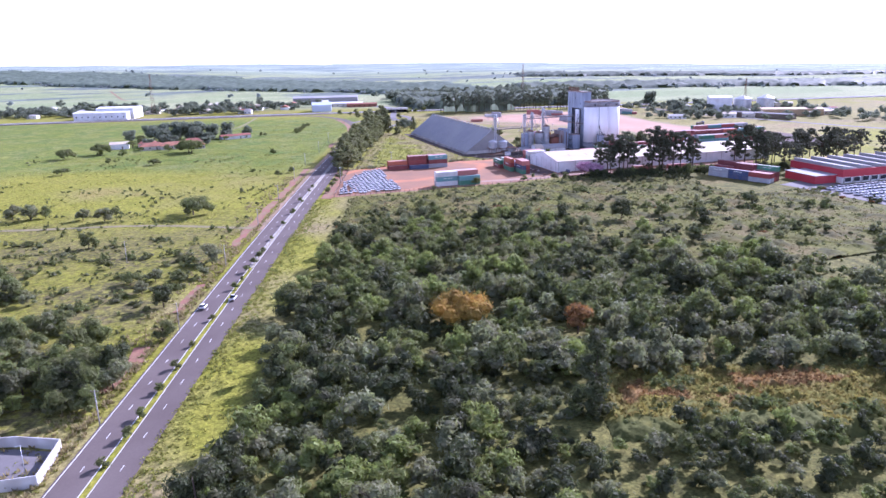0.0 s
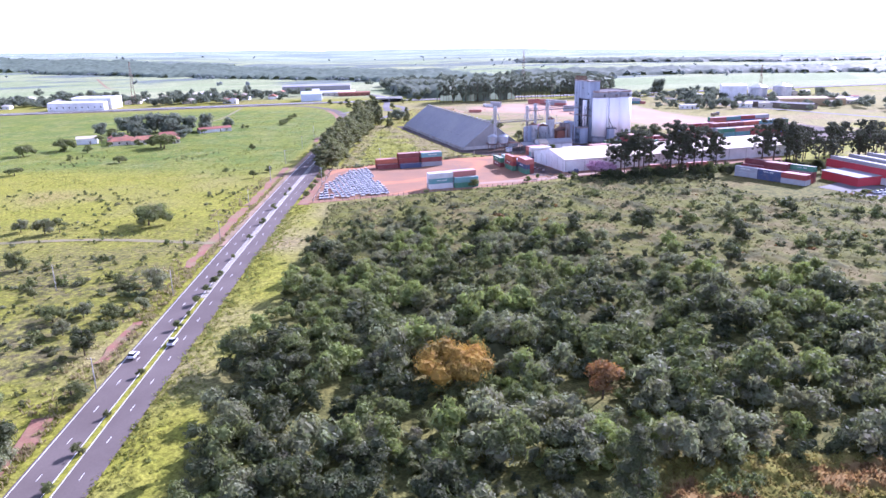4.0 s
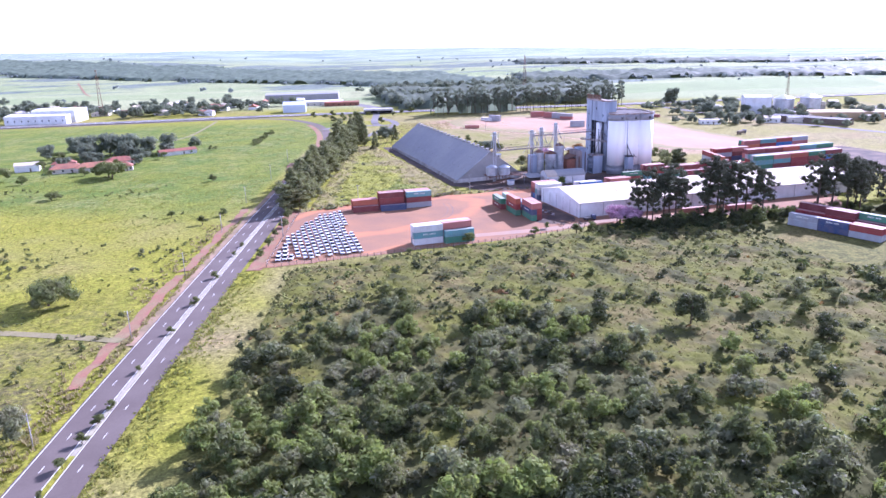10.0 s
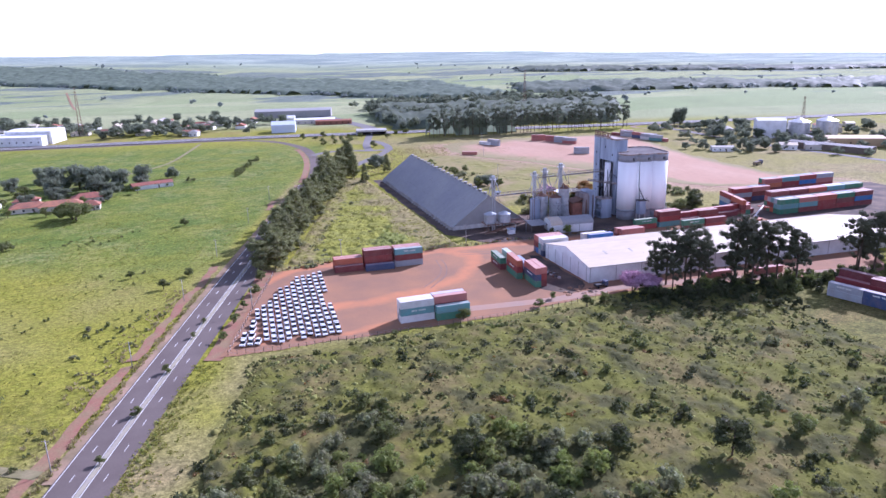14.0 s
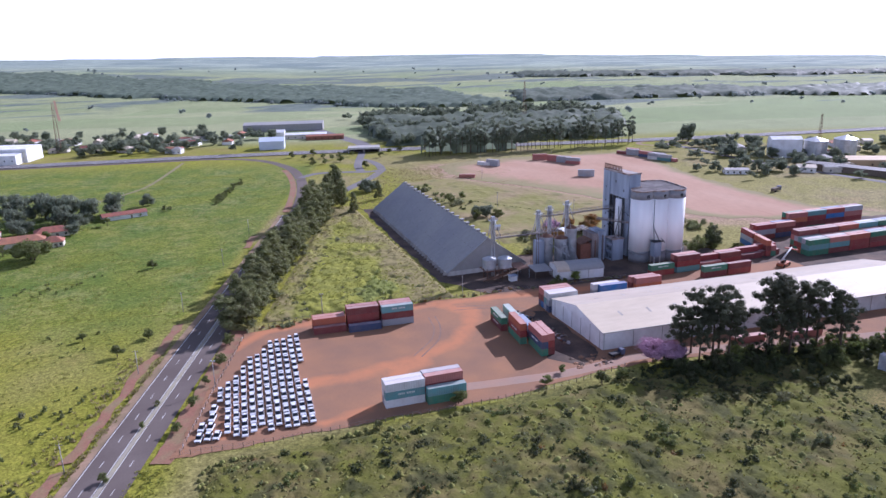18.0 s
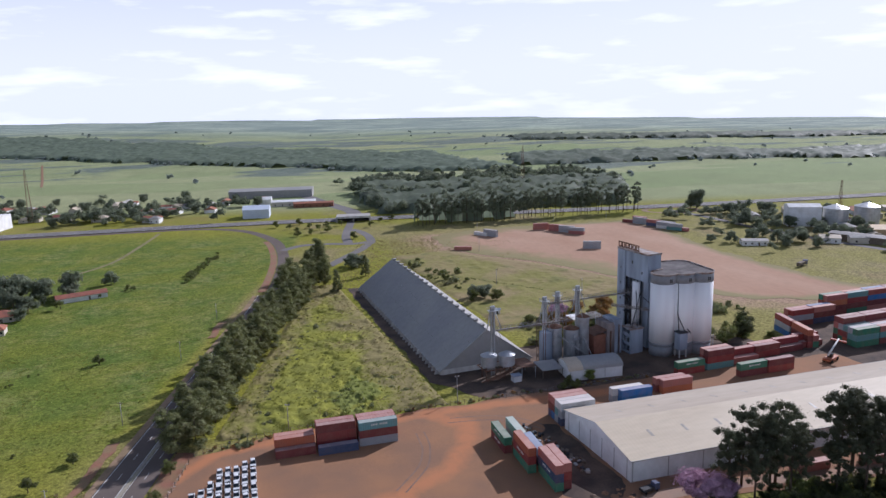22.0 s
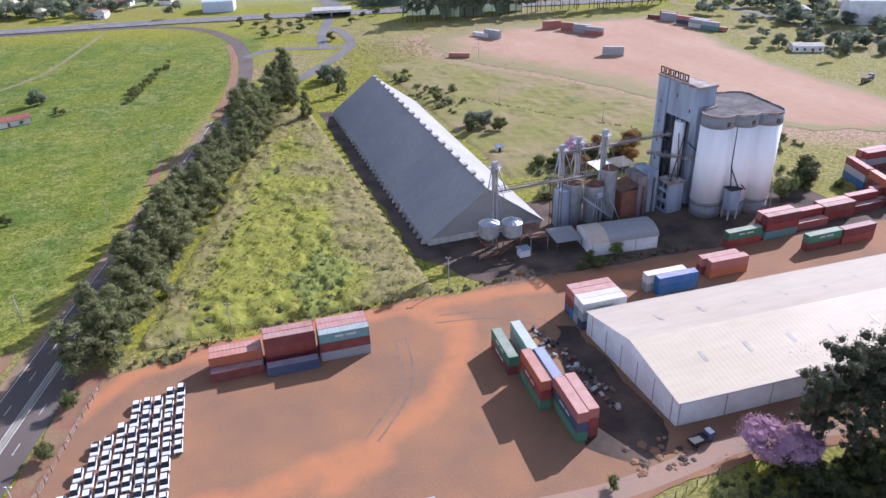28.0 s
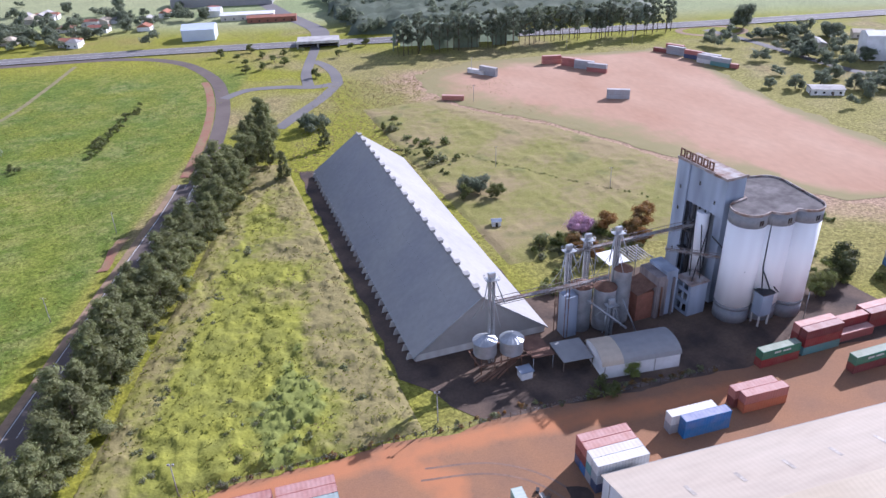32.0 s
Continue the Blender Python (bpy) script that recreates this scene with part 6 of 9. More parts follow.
# tall rank grass between the roadside row and the grain warehouse, and on the verges
t1, t2, t3, g1, g2 = [], [], [], [], []
for _ in range(8500):
    x, y = wr.uniform(100, 190), wr.uniform(452, 665)
    uu, vv = UV(x, y)
    if uu < -55 or x > 186.5 or y < 458.5 - 0.03 * (x - 110):
        continue
    k = noise.noise((x / 24, y / 24, 6)) + 0.5 * noise.noise((x / 8, y / 8, 2))
    if k < -0.35:
        continue
    reed = k * 0.6 + 0.9 * strip_reed(x, y)
    if reed > 0.62 and wr.random() > 0.4:
        continue
    (t3 if reed > 0.62 else g2 if k + 1.0 * step(x, 158, 184) * step(y, 470, 500) + wr.uniform(-0.3, 0.3) > 0.55 else g1).append((x, y, wr.uniform(0.3, 0.95)))
for _ in range(1300):
    vv = wr.uniform(100, 372)
    uu = -61.5 - (vv - 120) * 0.0167 + abs(wr.gauss(0, 1)) * 5.0
    if uu > -44:
        continue
    x, y = W(uu, vv)
    (t1 if wr.random() < 0.93 else t3).append((x, y, wr.uniform(0.35, 0.8)))
for _ in range(2600):
    vv = wr.uniform(100, 440)
    uu = -77.5 - (vv - 120) * 0.0167 - abs(wr.gauss(0, 1)) * 6.0
    if abs(uu + 83.5 + 0.0105 * (vv - 120)) < 2.4 and (vv > 285 or 160 < vv < 186 or 212 < vv < 238):
        continue
    x, y = W(uu, vv)
    (t1 if wr.random() < 0.5 else t2).append((x, y, wr.uniform(0.3, 0.7)))
M["bright_grass"] = foliage("bright_rank_grass", (0.29, 0.295, 0.06), (0.225, 0.225, 0.052), 0.5)
M["straw_grass"] = foliage("straw_grass", (0.36, 0.305, 0.145), (0.285, 0.24, 0.108), 0.5)
M["green_grass"] = foliage("green_reed_grass", (0.255, 0.285, 0.07), (0.195, 0.22, 0.06), 0.5)
blades("rank_grass", t1, "bright_grass", "bright yellow-green rank grass", 12, 0.45)
blades("rank_grass", t2, "straw_grass", "dry straw-coloured tall grass", 13, 1.1)


def meadow_rise(x, y, w_, high, reed):
    """How far the uneven tall grass stands above the ground."""
    big_, mid_ = noise.noise((x / 14, y / 14, 3)), noise.noise((x / 4.5, y / 4.5, 6))
    fine_ = abs(noise.noise((x / 1.7, y / 1.7, 8)))
    bank = step(big_ + 0.5 * mid_, 0.0, 0.16)
    return -0.16 + 0.22 * w_ + w_ * high * (0.18 + 0.45 * bank + 0.3 * (mid_ + 0.5) + 0.85 * fine_ + 0.55 * max(0.0, reed) * (0.4 + 1.6 * fine_))


def rough_meadow(name, x0, y0, x1, y1, d, inside, high, material, label, tints):
    """A sheet of uneven tall grass over the ground: tussocks, steps and hollows."""
    nx, ny = int((x1 - x0) / d) + 1, int((y1 - y0) / d) + 1
    V_, tint_, place_ = [], [[] for _ in tints], {}
    for b in range(ny):
        for a in range(nx):
            x, y = x0 + a * d + 0.3 * d * noise.noise((a * 0.7, b * 0.7, 1)), y0 + b * d + 0.3 * d * noise.noise((a * 0.7, b * 0.7, 9))
            w_ = inside(x, y)
            if w_ <= 0:
                continue
            place_[b * nx + a] = len(V_)
            vals_ = [f(x, y) for f in tints]
            V_.append((x, y, float(gz(x, y)) + meadow_rise(x, y, w_, high, vals_[-1])))
            for q, val_ in zip(tint_, vals_):
                q.append(val_)
    F_ = []
    for k in place_:
        q = (k, k + 1, k + nx + 1, k + nx)
        if all(i in place_ for i in q):
            F_.append(tuple(place_[i] for i in q))
    me = bpy.data.meshes.new(name)
    me.from_pydata(V_, [], F_)
    for nm, q in zip(("straw", "reed"), tint_):
        at_ = me.attributes.new(nm, "FLOAT", "POINT")
        at_.data.foreach_set("value", np.array(q, np.float32))
    me.shade_smooth()
    me.materials.append(M[material])
    return tagged(new(name, me), label, "grass", kind="stuff")


def rough_grass(name, low, high_, straw_a, straw_b, reed_c):
    """Tall grass: yellow-green, leaning to straw or reed green where it grows so."""
    m = mat(name, low, 0.95, 0, 0.28, 7, 9, tint=high_, bump=0.3, spec=0.1)
    n, l = m.node_tree.nodes, m.node_tree.links
    bc = n["Principled BSDF"].inputs["Base Color"]
    src = bc.links[0].from_socket
    geo, tx = n.new("ShaderNodeNewGeometry"), n.new("ShaderNodeTexNoise")
    tx.inputs["Scale"].default_value, tx.inputs["Detail"].default_value = 0.35, 6
    l.new(geo.outputs["Position"], tx.inputs["Vector"])
    for attr, colr in (("straw", straw_a), ("reed", reed_c)):
        a, add, rm, mx = n.new("ShaderNodeAttribute"), n.new("ShaderNodeMath"), n.new("ShaderNodeMapRange"), n.new("ShaderNodeMix")
        a.attribute_name, add.operation, mx.data_type = attr, "ADD", "RGBA"
        l.new(a.outputs["Fac"], add.inputs[0]), l.new(tx.outputs[0], add.inputs[1])
        for k_, val in zip(("From Min", "From Max", "To Min", "To Max"), (0.7, 1.2, 0.0, 0.9)):
            rm.inputs[k_].default_value = val
        l.new(add.outputs[0], rm.inputs[0]), l.new(rm.outputs[0], mx.inputs["Factor"])
        l.new(src, mx.inputs["A"])
        mx.inputs["B"].default_value = (*colr, 1)
        src = mx.outputs["Result"]
    l.new(src, bc)
    return m


M["strip_grass"] = rough_grass("rank_yellow_grass", (0.265, 0.265, 0.046), (0.19, 0.195, 0.044), (0.245, 0.205, 0.095), None, (0.2, 0.225, 0.06))


def lot_edge(y):
    """Where the bare lot begins, going east."""
    return float(np.interp(y, (500, 516, 548, 600, 640, 676, 712), (400, 376, 352, 336, 318, 294, 279)))


def east_edge(x, y):
    return min(1.0, max(0.0, (x - 236) / 3), max(0.0, (lot_edge(y) - 3 - x) / 8), max(0.0, (y - 520 + 0.1 * (x - 236)) / 5), max(0.0, (704 - y) / 8))


M["east_grass"] = rough_grass("dry_olive_meadow", (0.215, 0.205, 0.06), (0.25, 0.225, 0.08), (0.29, 0.225, 0.12), None, (0.15, 0.155, 0.055))
rough_meadow("dry_meadow", 234, 505, 352, 706, 1.2, east_edge, 0.55, "east_grass", "uneven dry olive grass behind the grain warehouse", (lambda x, y: 0.35 + 0.7 * noise.noise((x / 22, y / 22, 54)) + 0.5 * step(x - lot_edge(y), -30, 0), lambda x, y: 0.5 * step(noise.noise((x / 13, y / 13, 55)), 0.2, 0.5)))
rough_meadow("rank_grass", 92, 455, 188, 690, 0.7, strip_edge, 1.15, "strip_grass", "uneven rank grass, yellow-green to straw", (strip_straw, strip_reed))


def on_strip(x, y):
    return meadow_rise(x, y, strip_edge(x, y), 1.15, strip_reed(x, y)) - 0.05


blades("rank_grass", g1, "bright_grass", "bright yellow-green grass heads", 18, 0.5, 5, on_strip)
blades("rank_grass", g2, "straw_grass", "straw-coloured grass heads", 19, 0.5, 5, on_strip)
blades("rank_grass", t3, "green_grass", "taller green reed grass in patches", 14, 1.15, 9, on_strip)


def scrub_edge(x, y):
    uu, vv = UV(x, y)
    return min(1.0, max(0.0, (uu + 47) / 5), max(0.0, (365.5 - 0.12 * max(0, x - 200) - y) / 2), max(0.0, (vv - 205) / 8), max(0.0, (264 - x) / 3) if y > 285 else 1.0, max(0.0, (300 - x) / 5), max(0.0, (205 - uu) / 6))


def scrub_straw(x, y):
    return 0.3 + 0.8 * noise.noise((x / 17, y / 17, 64)) + 0.35 * noise.noise((x / 5, y / 5, 66))


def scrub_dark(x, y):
    # grass colour darkened below dense trees, in place of their shade
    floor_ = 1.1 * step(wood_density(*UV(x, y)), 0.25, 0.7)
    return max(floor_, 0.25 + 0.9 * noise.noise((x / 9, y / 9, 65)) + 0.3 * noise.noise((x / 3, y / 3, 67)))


# the reed tone here is the darkened floor below the wood
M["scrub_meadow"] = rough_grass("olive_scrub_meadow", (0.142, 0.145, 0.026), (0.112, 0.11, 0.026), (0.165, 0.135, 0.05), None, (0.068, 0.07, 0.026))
M["olive_grass"] = foliage("olive_scrub_grass", (0.185, 0.185, 0.042), (0.14, 0.135, 0.038), 0.45)
M["dull_grass"] = foliage("dull_straw_grass", (0.195, 0.16, 0.07), (0.14, 0.12, 0.052), 0.45)
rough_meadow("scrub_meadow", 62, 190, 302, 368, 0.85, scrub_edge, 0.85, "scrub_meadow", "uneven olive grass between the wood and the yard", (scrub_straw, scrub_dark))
sg1, sg2 = [], []
for _ in range(11000):
    x, y = wr.uniform(62, 300), wr.uniform(200, 367)
    w_ = scrub_edge(x, y)
    if w_ > 0.3:
        (sg1 if scrub_straw(x, y) + wr.uniform(-0.25, 0.25) < 0.3 else sg2).append((x, y, wr.uniform(0.3, 0.9)))


def on_scrub(x, y):
    return meadow_rise(x, y, scrub_edge(x, y), 0.85, scrub_dark(x, y)) - 0.05


blades("scrub_grass", sg1, "olive_grass", "green grass tufts in the scrub", 28, 0.55, 4, on_scrub)
blades("scrub_grass", sg2, "dull_grass", "straw-coloured grass tufts in the scrub", 29, 0.55, 4, on_scrub)
t4 = []
for _ in range(2200):
    x, y = wr.uniform(232, 330), wr.uniform(500, 760)
    if x > 345 - (y - 500) * 0.12 and y < 700 or (x < 243 and y < 520) or noise.noise((x / 26, y / 26, 16)) < -0.2:
        continue
    t4.append((x, y, wr.uniform(0.35, 0.9)))
for _ in range(2500):
    u_, v_ = wr.uniform(-40, 20), wr.uniform(655, 800)
    t4.append((*W(u_, v_), wr.uniform(0.35, 0.8)))
blades("dry_grass", t4, "straw_grass", "dry tussock grass behind the grain warehouse", 15, 0.45, 7)
t5 = []
for _ in range(9000):
    u_, v_ = wr.uniform(-280, -92), wr.uniform(140, 560)
    if noise.noise((u_ / 22, v_ / 12, 18)) > -0.1 and (v_ > 270 or wr.random() < 0.35):
        t5.append((*W(u_, v_), wr.uniform(0.3, 0.8)))
t6 = []
for _ in range(7000):
    u_, v_ = wr.uniform(-230, -92), wr.uniform(430, 790)
    if noise.noise((u_ / 18, v_ / 18, 19)) > -0.05:
        t6.append((*W(u_, v_), wr.uniform(0.4, 1.0)))
blades("meadow_tufts", t6, "green_grass", "low green tufts over the meadow", 17, 0.4, 4)
blades("pasture_tufts", t5, "bright_grass", "tufts of yellow-green grass over the pasture", 16, 0.45, 5)

# shrubs and weeds along the fence before the plant
for x, y, s in ((231.4, 453.4, 2.3), (229.6, 453.0, 1.7), (233.2, 453.0, 1.5), (226.0, 452.6, 1.0)):
    tree("dark_bush", x, y, s, "shrubs beside the arched shed", label="full dark green shrub beside the arched shed")
fs = []
for _ in range(120):
    x = wr.uniform(100, 262)
    fs.append((x, float(np.interp(x, (98, 142, 213, 265), (453.4, 458.8, 454.6, 450.2))) + wr.uniform(-0.8, 1.6), wr.uniform(0.2, 0.7)))
scatter_mesh("fence_weeds", fs[::2], ["bush"] * len(fs[::2]), "grey_leaf", "grey-green weeds along the wire fence", "scrub", 101)
scatter_mesh("fence_weeds", fs[1::2], ["bush"] * len(fs[1::2]), "tan", "dry brown weeds along the wire fence", "scrub", 102)

# the row along the road, from the yard to the junction
for near_u, v0, v1 in ((-60.0, 466.0, 650.0), (-64.6, 462.0, 700.0)):
    v = v0
    while v < v1:
        x, y = W(near_u + float(np.interp(v, (464, 540, 630, 700), (0, 0.5, 5, 10.5))) + tr.uniform(-1.6, 1.6), v)
        tree("row_b" if tr.random() < 0.25 else "row", x, y, tr.choice((0.8, 0.96, 1.06, 1.15, 1.25)) * tr.uniform(0.94, 1.08) * (1.0 if v < 620 else 1.12), "trees in the roadside row", tall=tr.uniform(0.66, 0.84))
        v += tr.uniform(6.5, 11.0)
for u, v, s in ((-57, 668, 0.95), (-50, 676, 1.0), (-53, 690, 1.05), (-47, 664, 0.8), (-38, 648, 0.62)):
    x, y = W(u, v)
    tree("row", x, y, s, "trees in the roadside row")
for u, v, s in ((-35, 709, 1.15), (-30, 714, 1.0), (-39, 714, 0.9)):
    x, y = W(u, v)
    tree("town", x, y, s, "round trees by the junction")
# pines before the white warehouse
for x, y, s in ((232, 372, 0.8), (238, 374, 0.95), (243, 369, 0.9), (248, 372, 1.0), (253, 370, 0.7), (263, 365, 1.05), (269, 366, 1.1), (275, 361, 1.0), (281, 362, 0.95), (287, 358, 0.85), (258, 361, 0.6), (312, 352, 1.05), (318, 350, 1.1), (324, 347, 1.0), (331, 349, 0.9), (235, 366, 0.7), (246, 365, 0.85), (266, 359, 0.85), (273, 369, 0.9), (284, 355, 0.7), (316, 356, 0.8), (327, 343, 0.8)):
    tree("pine", x, y, s * 1.18, "pines before the white warehouse")
tree("pink", 222.0, 373.0, 1.2)
tree("pink", 228.0, 370.0, 1.0)
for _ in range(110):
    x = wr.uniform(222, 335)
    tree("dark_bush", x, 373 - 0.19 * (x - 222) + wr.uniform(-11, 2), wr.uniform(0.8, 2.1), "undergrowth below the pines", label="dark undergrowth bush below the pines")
for _ in range(46):
    x = wr.uniform(224, 338)
    tree(wr.choice(("wood_d", "wood_d", "wood_a")), x, 370 - 0.19 * (x - 222) + wr.uniform(-16, 0), wr.uniform(0.32, 0.62), "undergrowth below the pines", label="small dark tree in the shade of the pines")
# dark bushes spread over the pines' shadow as well, deepening it by colour
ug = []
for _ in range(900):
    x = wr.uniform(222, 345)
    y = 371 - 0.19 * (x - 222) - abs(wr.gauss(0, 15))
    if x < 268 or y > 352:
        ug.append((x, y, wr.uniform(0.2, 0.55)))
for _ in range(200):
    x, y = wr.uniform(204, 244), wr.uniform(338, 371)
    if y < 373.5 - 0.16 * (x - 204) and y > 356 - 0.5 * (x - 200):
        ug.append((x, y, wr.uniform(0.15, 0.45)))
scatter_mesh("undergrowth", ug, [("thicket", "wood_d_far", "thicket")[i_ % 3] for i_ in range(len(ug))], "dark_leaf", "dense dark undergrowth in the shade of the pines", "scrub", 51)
# the clearing in the near wood: golden grass with rust-coloured dry patches and shrubs
M["gold_grass"] = foliage("golden_dry_grass", (0.25, 0.215, 0.055), (0.19, 0.16, 0.05), 0.5)
M["rust_grass"] = foliage("rust_coloured_dry_grass", (0.27, 0.165, 0.06), (0.2, 0.13, 0.055), 0.5)
M["clearing_grass"] = rough_grass("golden_clearing_grass", (0.165, 0.155, 0.03), (0.195, 0.175, 0.04), (0.235, 0.145, 0.055), None, (0.085, 0.095, 0.028))


def clearing_edge(x, y):
    uu, vv = UV(x, y)
    return min(1.0, max(0.0, (uu - 34) / 3), max(0.0, (108 - uu) / 3), max(0.0, (vv - 133) / 3), max(0.0, (167 - vv) / 3))


def clearing_rust(x, y):
    uu, vv = UV(x, y)
    spots = sum(math.exp(-((uu - a_) / p_) ** 2 - ((vv - b_) / q_) ** 2) for a_, b_, p_, q_ in ((43, 153, 5, 6), (52, 152, 4, 3), (75, 158, 9, 4), (86, 159, 7, 4), (66, 149, 4, 3)))
    return 0.1 + 0.75 * spots + 0.5 * noise.noise((x / 5, y / 5, 75))


def clearing_green(x, y):
    uu, vv = UV(x, y)
    return 0.15 + 0.6 * noise.noise((x / 8, y / 8, 76)) + 0.5 * (1 - float(step(vv, 138, 147)))


def on_clearing(x, y):
    return meadow_rise(x, y, clearing_edge(x, y), 1.3, clearing_green(x, y)) - 0.05


rough_meadow("clearing_grass", 70, 60, 175, 175, 0.6, clearing_edge, 1.3, "clearing_grass", "uneven golden grass with rusty dry patches in the clearing", (clearing_rust, clearing_green))
cg, cr, cb, cd = [], [], [], []
for _ in range(3200):
    u, v = wr.uniform(36, 106), wr.uniform(136, 165)
    x, y = W(u, v)
    if clearing_green(x, y) < 0.5:
        (cr if clearing_rust(x, y) > 0.5 else cg).append((x, y, wr.uniform(0.3, 0.8)))
for _ in range(150):
    u, v = wr.uniform(34, 108), wr.uniform(132, 168)
    x, y = W(u, v)
    if 145 < v < 162 and wr.random() < 0.7:
        continue
    (cb if clearing_rust(x, y) > 0.4 else cd).append((x, y, wr.uniform(0.4, 1.1)))
for a_, b_, n_ in ((67, 146, 7), (71, 145, 6), (55, 157, 4), (92, 143, 5)):
    cd += [(*W(a_ + wr.uniform(-3, 3), b_ + wr.uniform(-2, 2)), wr.uniform(0.8, 1.4)) for _ in range(n_)]
blades("gold_grass", cg, "gold_grass", "golden dry grass in the clearing", 72, 0.7, 6, on_clearing)
blades("rust_grass", cr, "rust_grass", "rust-coloured dry grass in the clearing", 75, 0.9, 6, on_clearing)
scatter_mesh("dry_scrub", cb, ["bush"] * len(cb), "tan", "dry tan shrubs in the clearing", "scrub", 73)
scatter_mesh("clearing_scrub", cd, ["thicket"] * len(cd), "wood_leaf", "green shrubs in the clearing", "scrub", 74)
cp = [(*W(wr.uniform(8, 29), wr.uniform(143, 157)), wr.uniform(0.5, 1.1)) for _ in range(60)]
scatter_mesh("clearing_scrub", cp, ["bush"] * len(cp), "grey_leaf", "pale grey-green shrubs beside the conifer", "scrub", 76)

# ---- grain plant between the warehouse and the silos ----
plant = thing("hopper_station", "pair of galvanised hopper bins on a steel frame", "grain bin", on(210.5, 472.5))


def bin_parts(root, cx, cy, r, z0, z1, rise, hop=0.0, top_mat="steel"):
    n = 28
    bm = bmesh.new()
    k = 14
    rings = []
    for j in range(k + 1):
        z = z0 + (z1 - z0) * j / k
        rr_ = r + 0.05 * (j % 2)
        rings.append([bm.verts.new((cx + rr_ * math.cos(6.2832 * i / n), cy + rr_ * math.sin(6.2832 * i / n), z)) for i in range(n)])
    for a, b in zip(rings, rings[1:]):
        for i in range(n):
            bm.faces.new((a[i], a[(i + 1) % n], b[(i + 1) % n], b[i]))
    bm.faces.new(rings[0][::-1])
    shell = part("bin_shell", bm, "steel", root, "corrugated galvanised bin wall")
    bm = bmesh.new()
    top_v = bm.verts.new((cx, cy, z1 + rise))
    rim_v = [bm.verts.new((cx + (r + 0.25) * math.cos(6.2832 * i / 28), cy + (r + 0.25) * math.sin(6.2832 * i / 28), z1 - 0.05 + 0.1 * (i % 2))) for i in range(28)]
    for i in range(28):
        bm.faces.new((rim_v[i], rim_v[(i + 1) % 28], top_v))
    part("bin_roof", bm, top_mat, shell, "ribbed conical steel roof")
    if hop:
        part("hopper", tube(bmesh.new(), (cx, cy, z0 - hop), (cx, cy, z0 + 0.02), 0.4, r, n=24), "steel", shell)
    return shell


for cx, cy in ((-3.6, 1.2), (3.2, -0.6)):
    bin_parts(plant, cx, cy, 3.05, 5.2, 9.2, 1.5, 2.2)
    for i in range(4):
        a = 0.8 + i * 1.571
        part("leg", tube(bmesh.new(), (cx + 2.8 * math.cos(a), cy + 2.8 * math.sin(a), -0.3), (cx + 2.8 * math.cos(a), cy + 2.8 * math.sin(a), 5.3), 0.16, n=6), "rust", plant)
part("platform", boxes((-7.2, -3.6, 4.6, 7.0, -3.3, 4.9), (-7.2, 4.0, 4.6, 7.0, 4.3, 4.9), (-7.2, -3.3, 4.6, -6.9, 4.0, 4.9), (6.7, -3.3, 4.6, 7.0, 4.0, 4.9)), "rust", plant)
part("canopy_roof", prism(bmesh.new(), [(7.1, -5.5), (13.2, -6.0), (13.2, 3.6), (7.1, 4.0)], 4.7, 4.9), "rust", plant, "rusty sheet canopy on posts")
for x, y in ((7.4, -5.2), (12.9, -5.6), (12.9, 3.2), (7.4, 3.6)):
    part("post", tube(bmesh.new(), (x, y, -0.3), (x, y, 4.7), 0.12, n=6), "steel", plant)
for k in range(4):
    part("chute", tube(bmesh.new(), (-9 + k * 2.0, -4.5 - k * 0.4, 1.0 + k * 0.25), (4 + k * 1.2, -1.0 + k * 0.5, 2.6), 0.22, n=6), "rust", plant)
part("control_cabin", boxes((3.0, -7.4, -0.3, 6.2, -4.6, 2.4), bevel=0.04), "white_wall", plant, "small white-painted control cabin")
part("cabin_roof", boxes((2.7, -7.7, 2.4, 6.5, -4.3, 2.55)), "tower", plant)


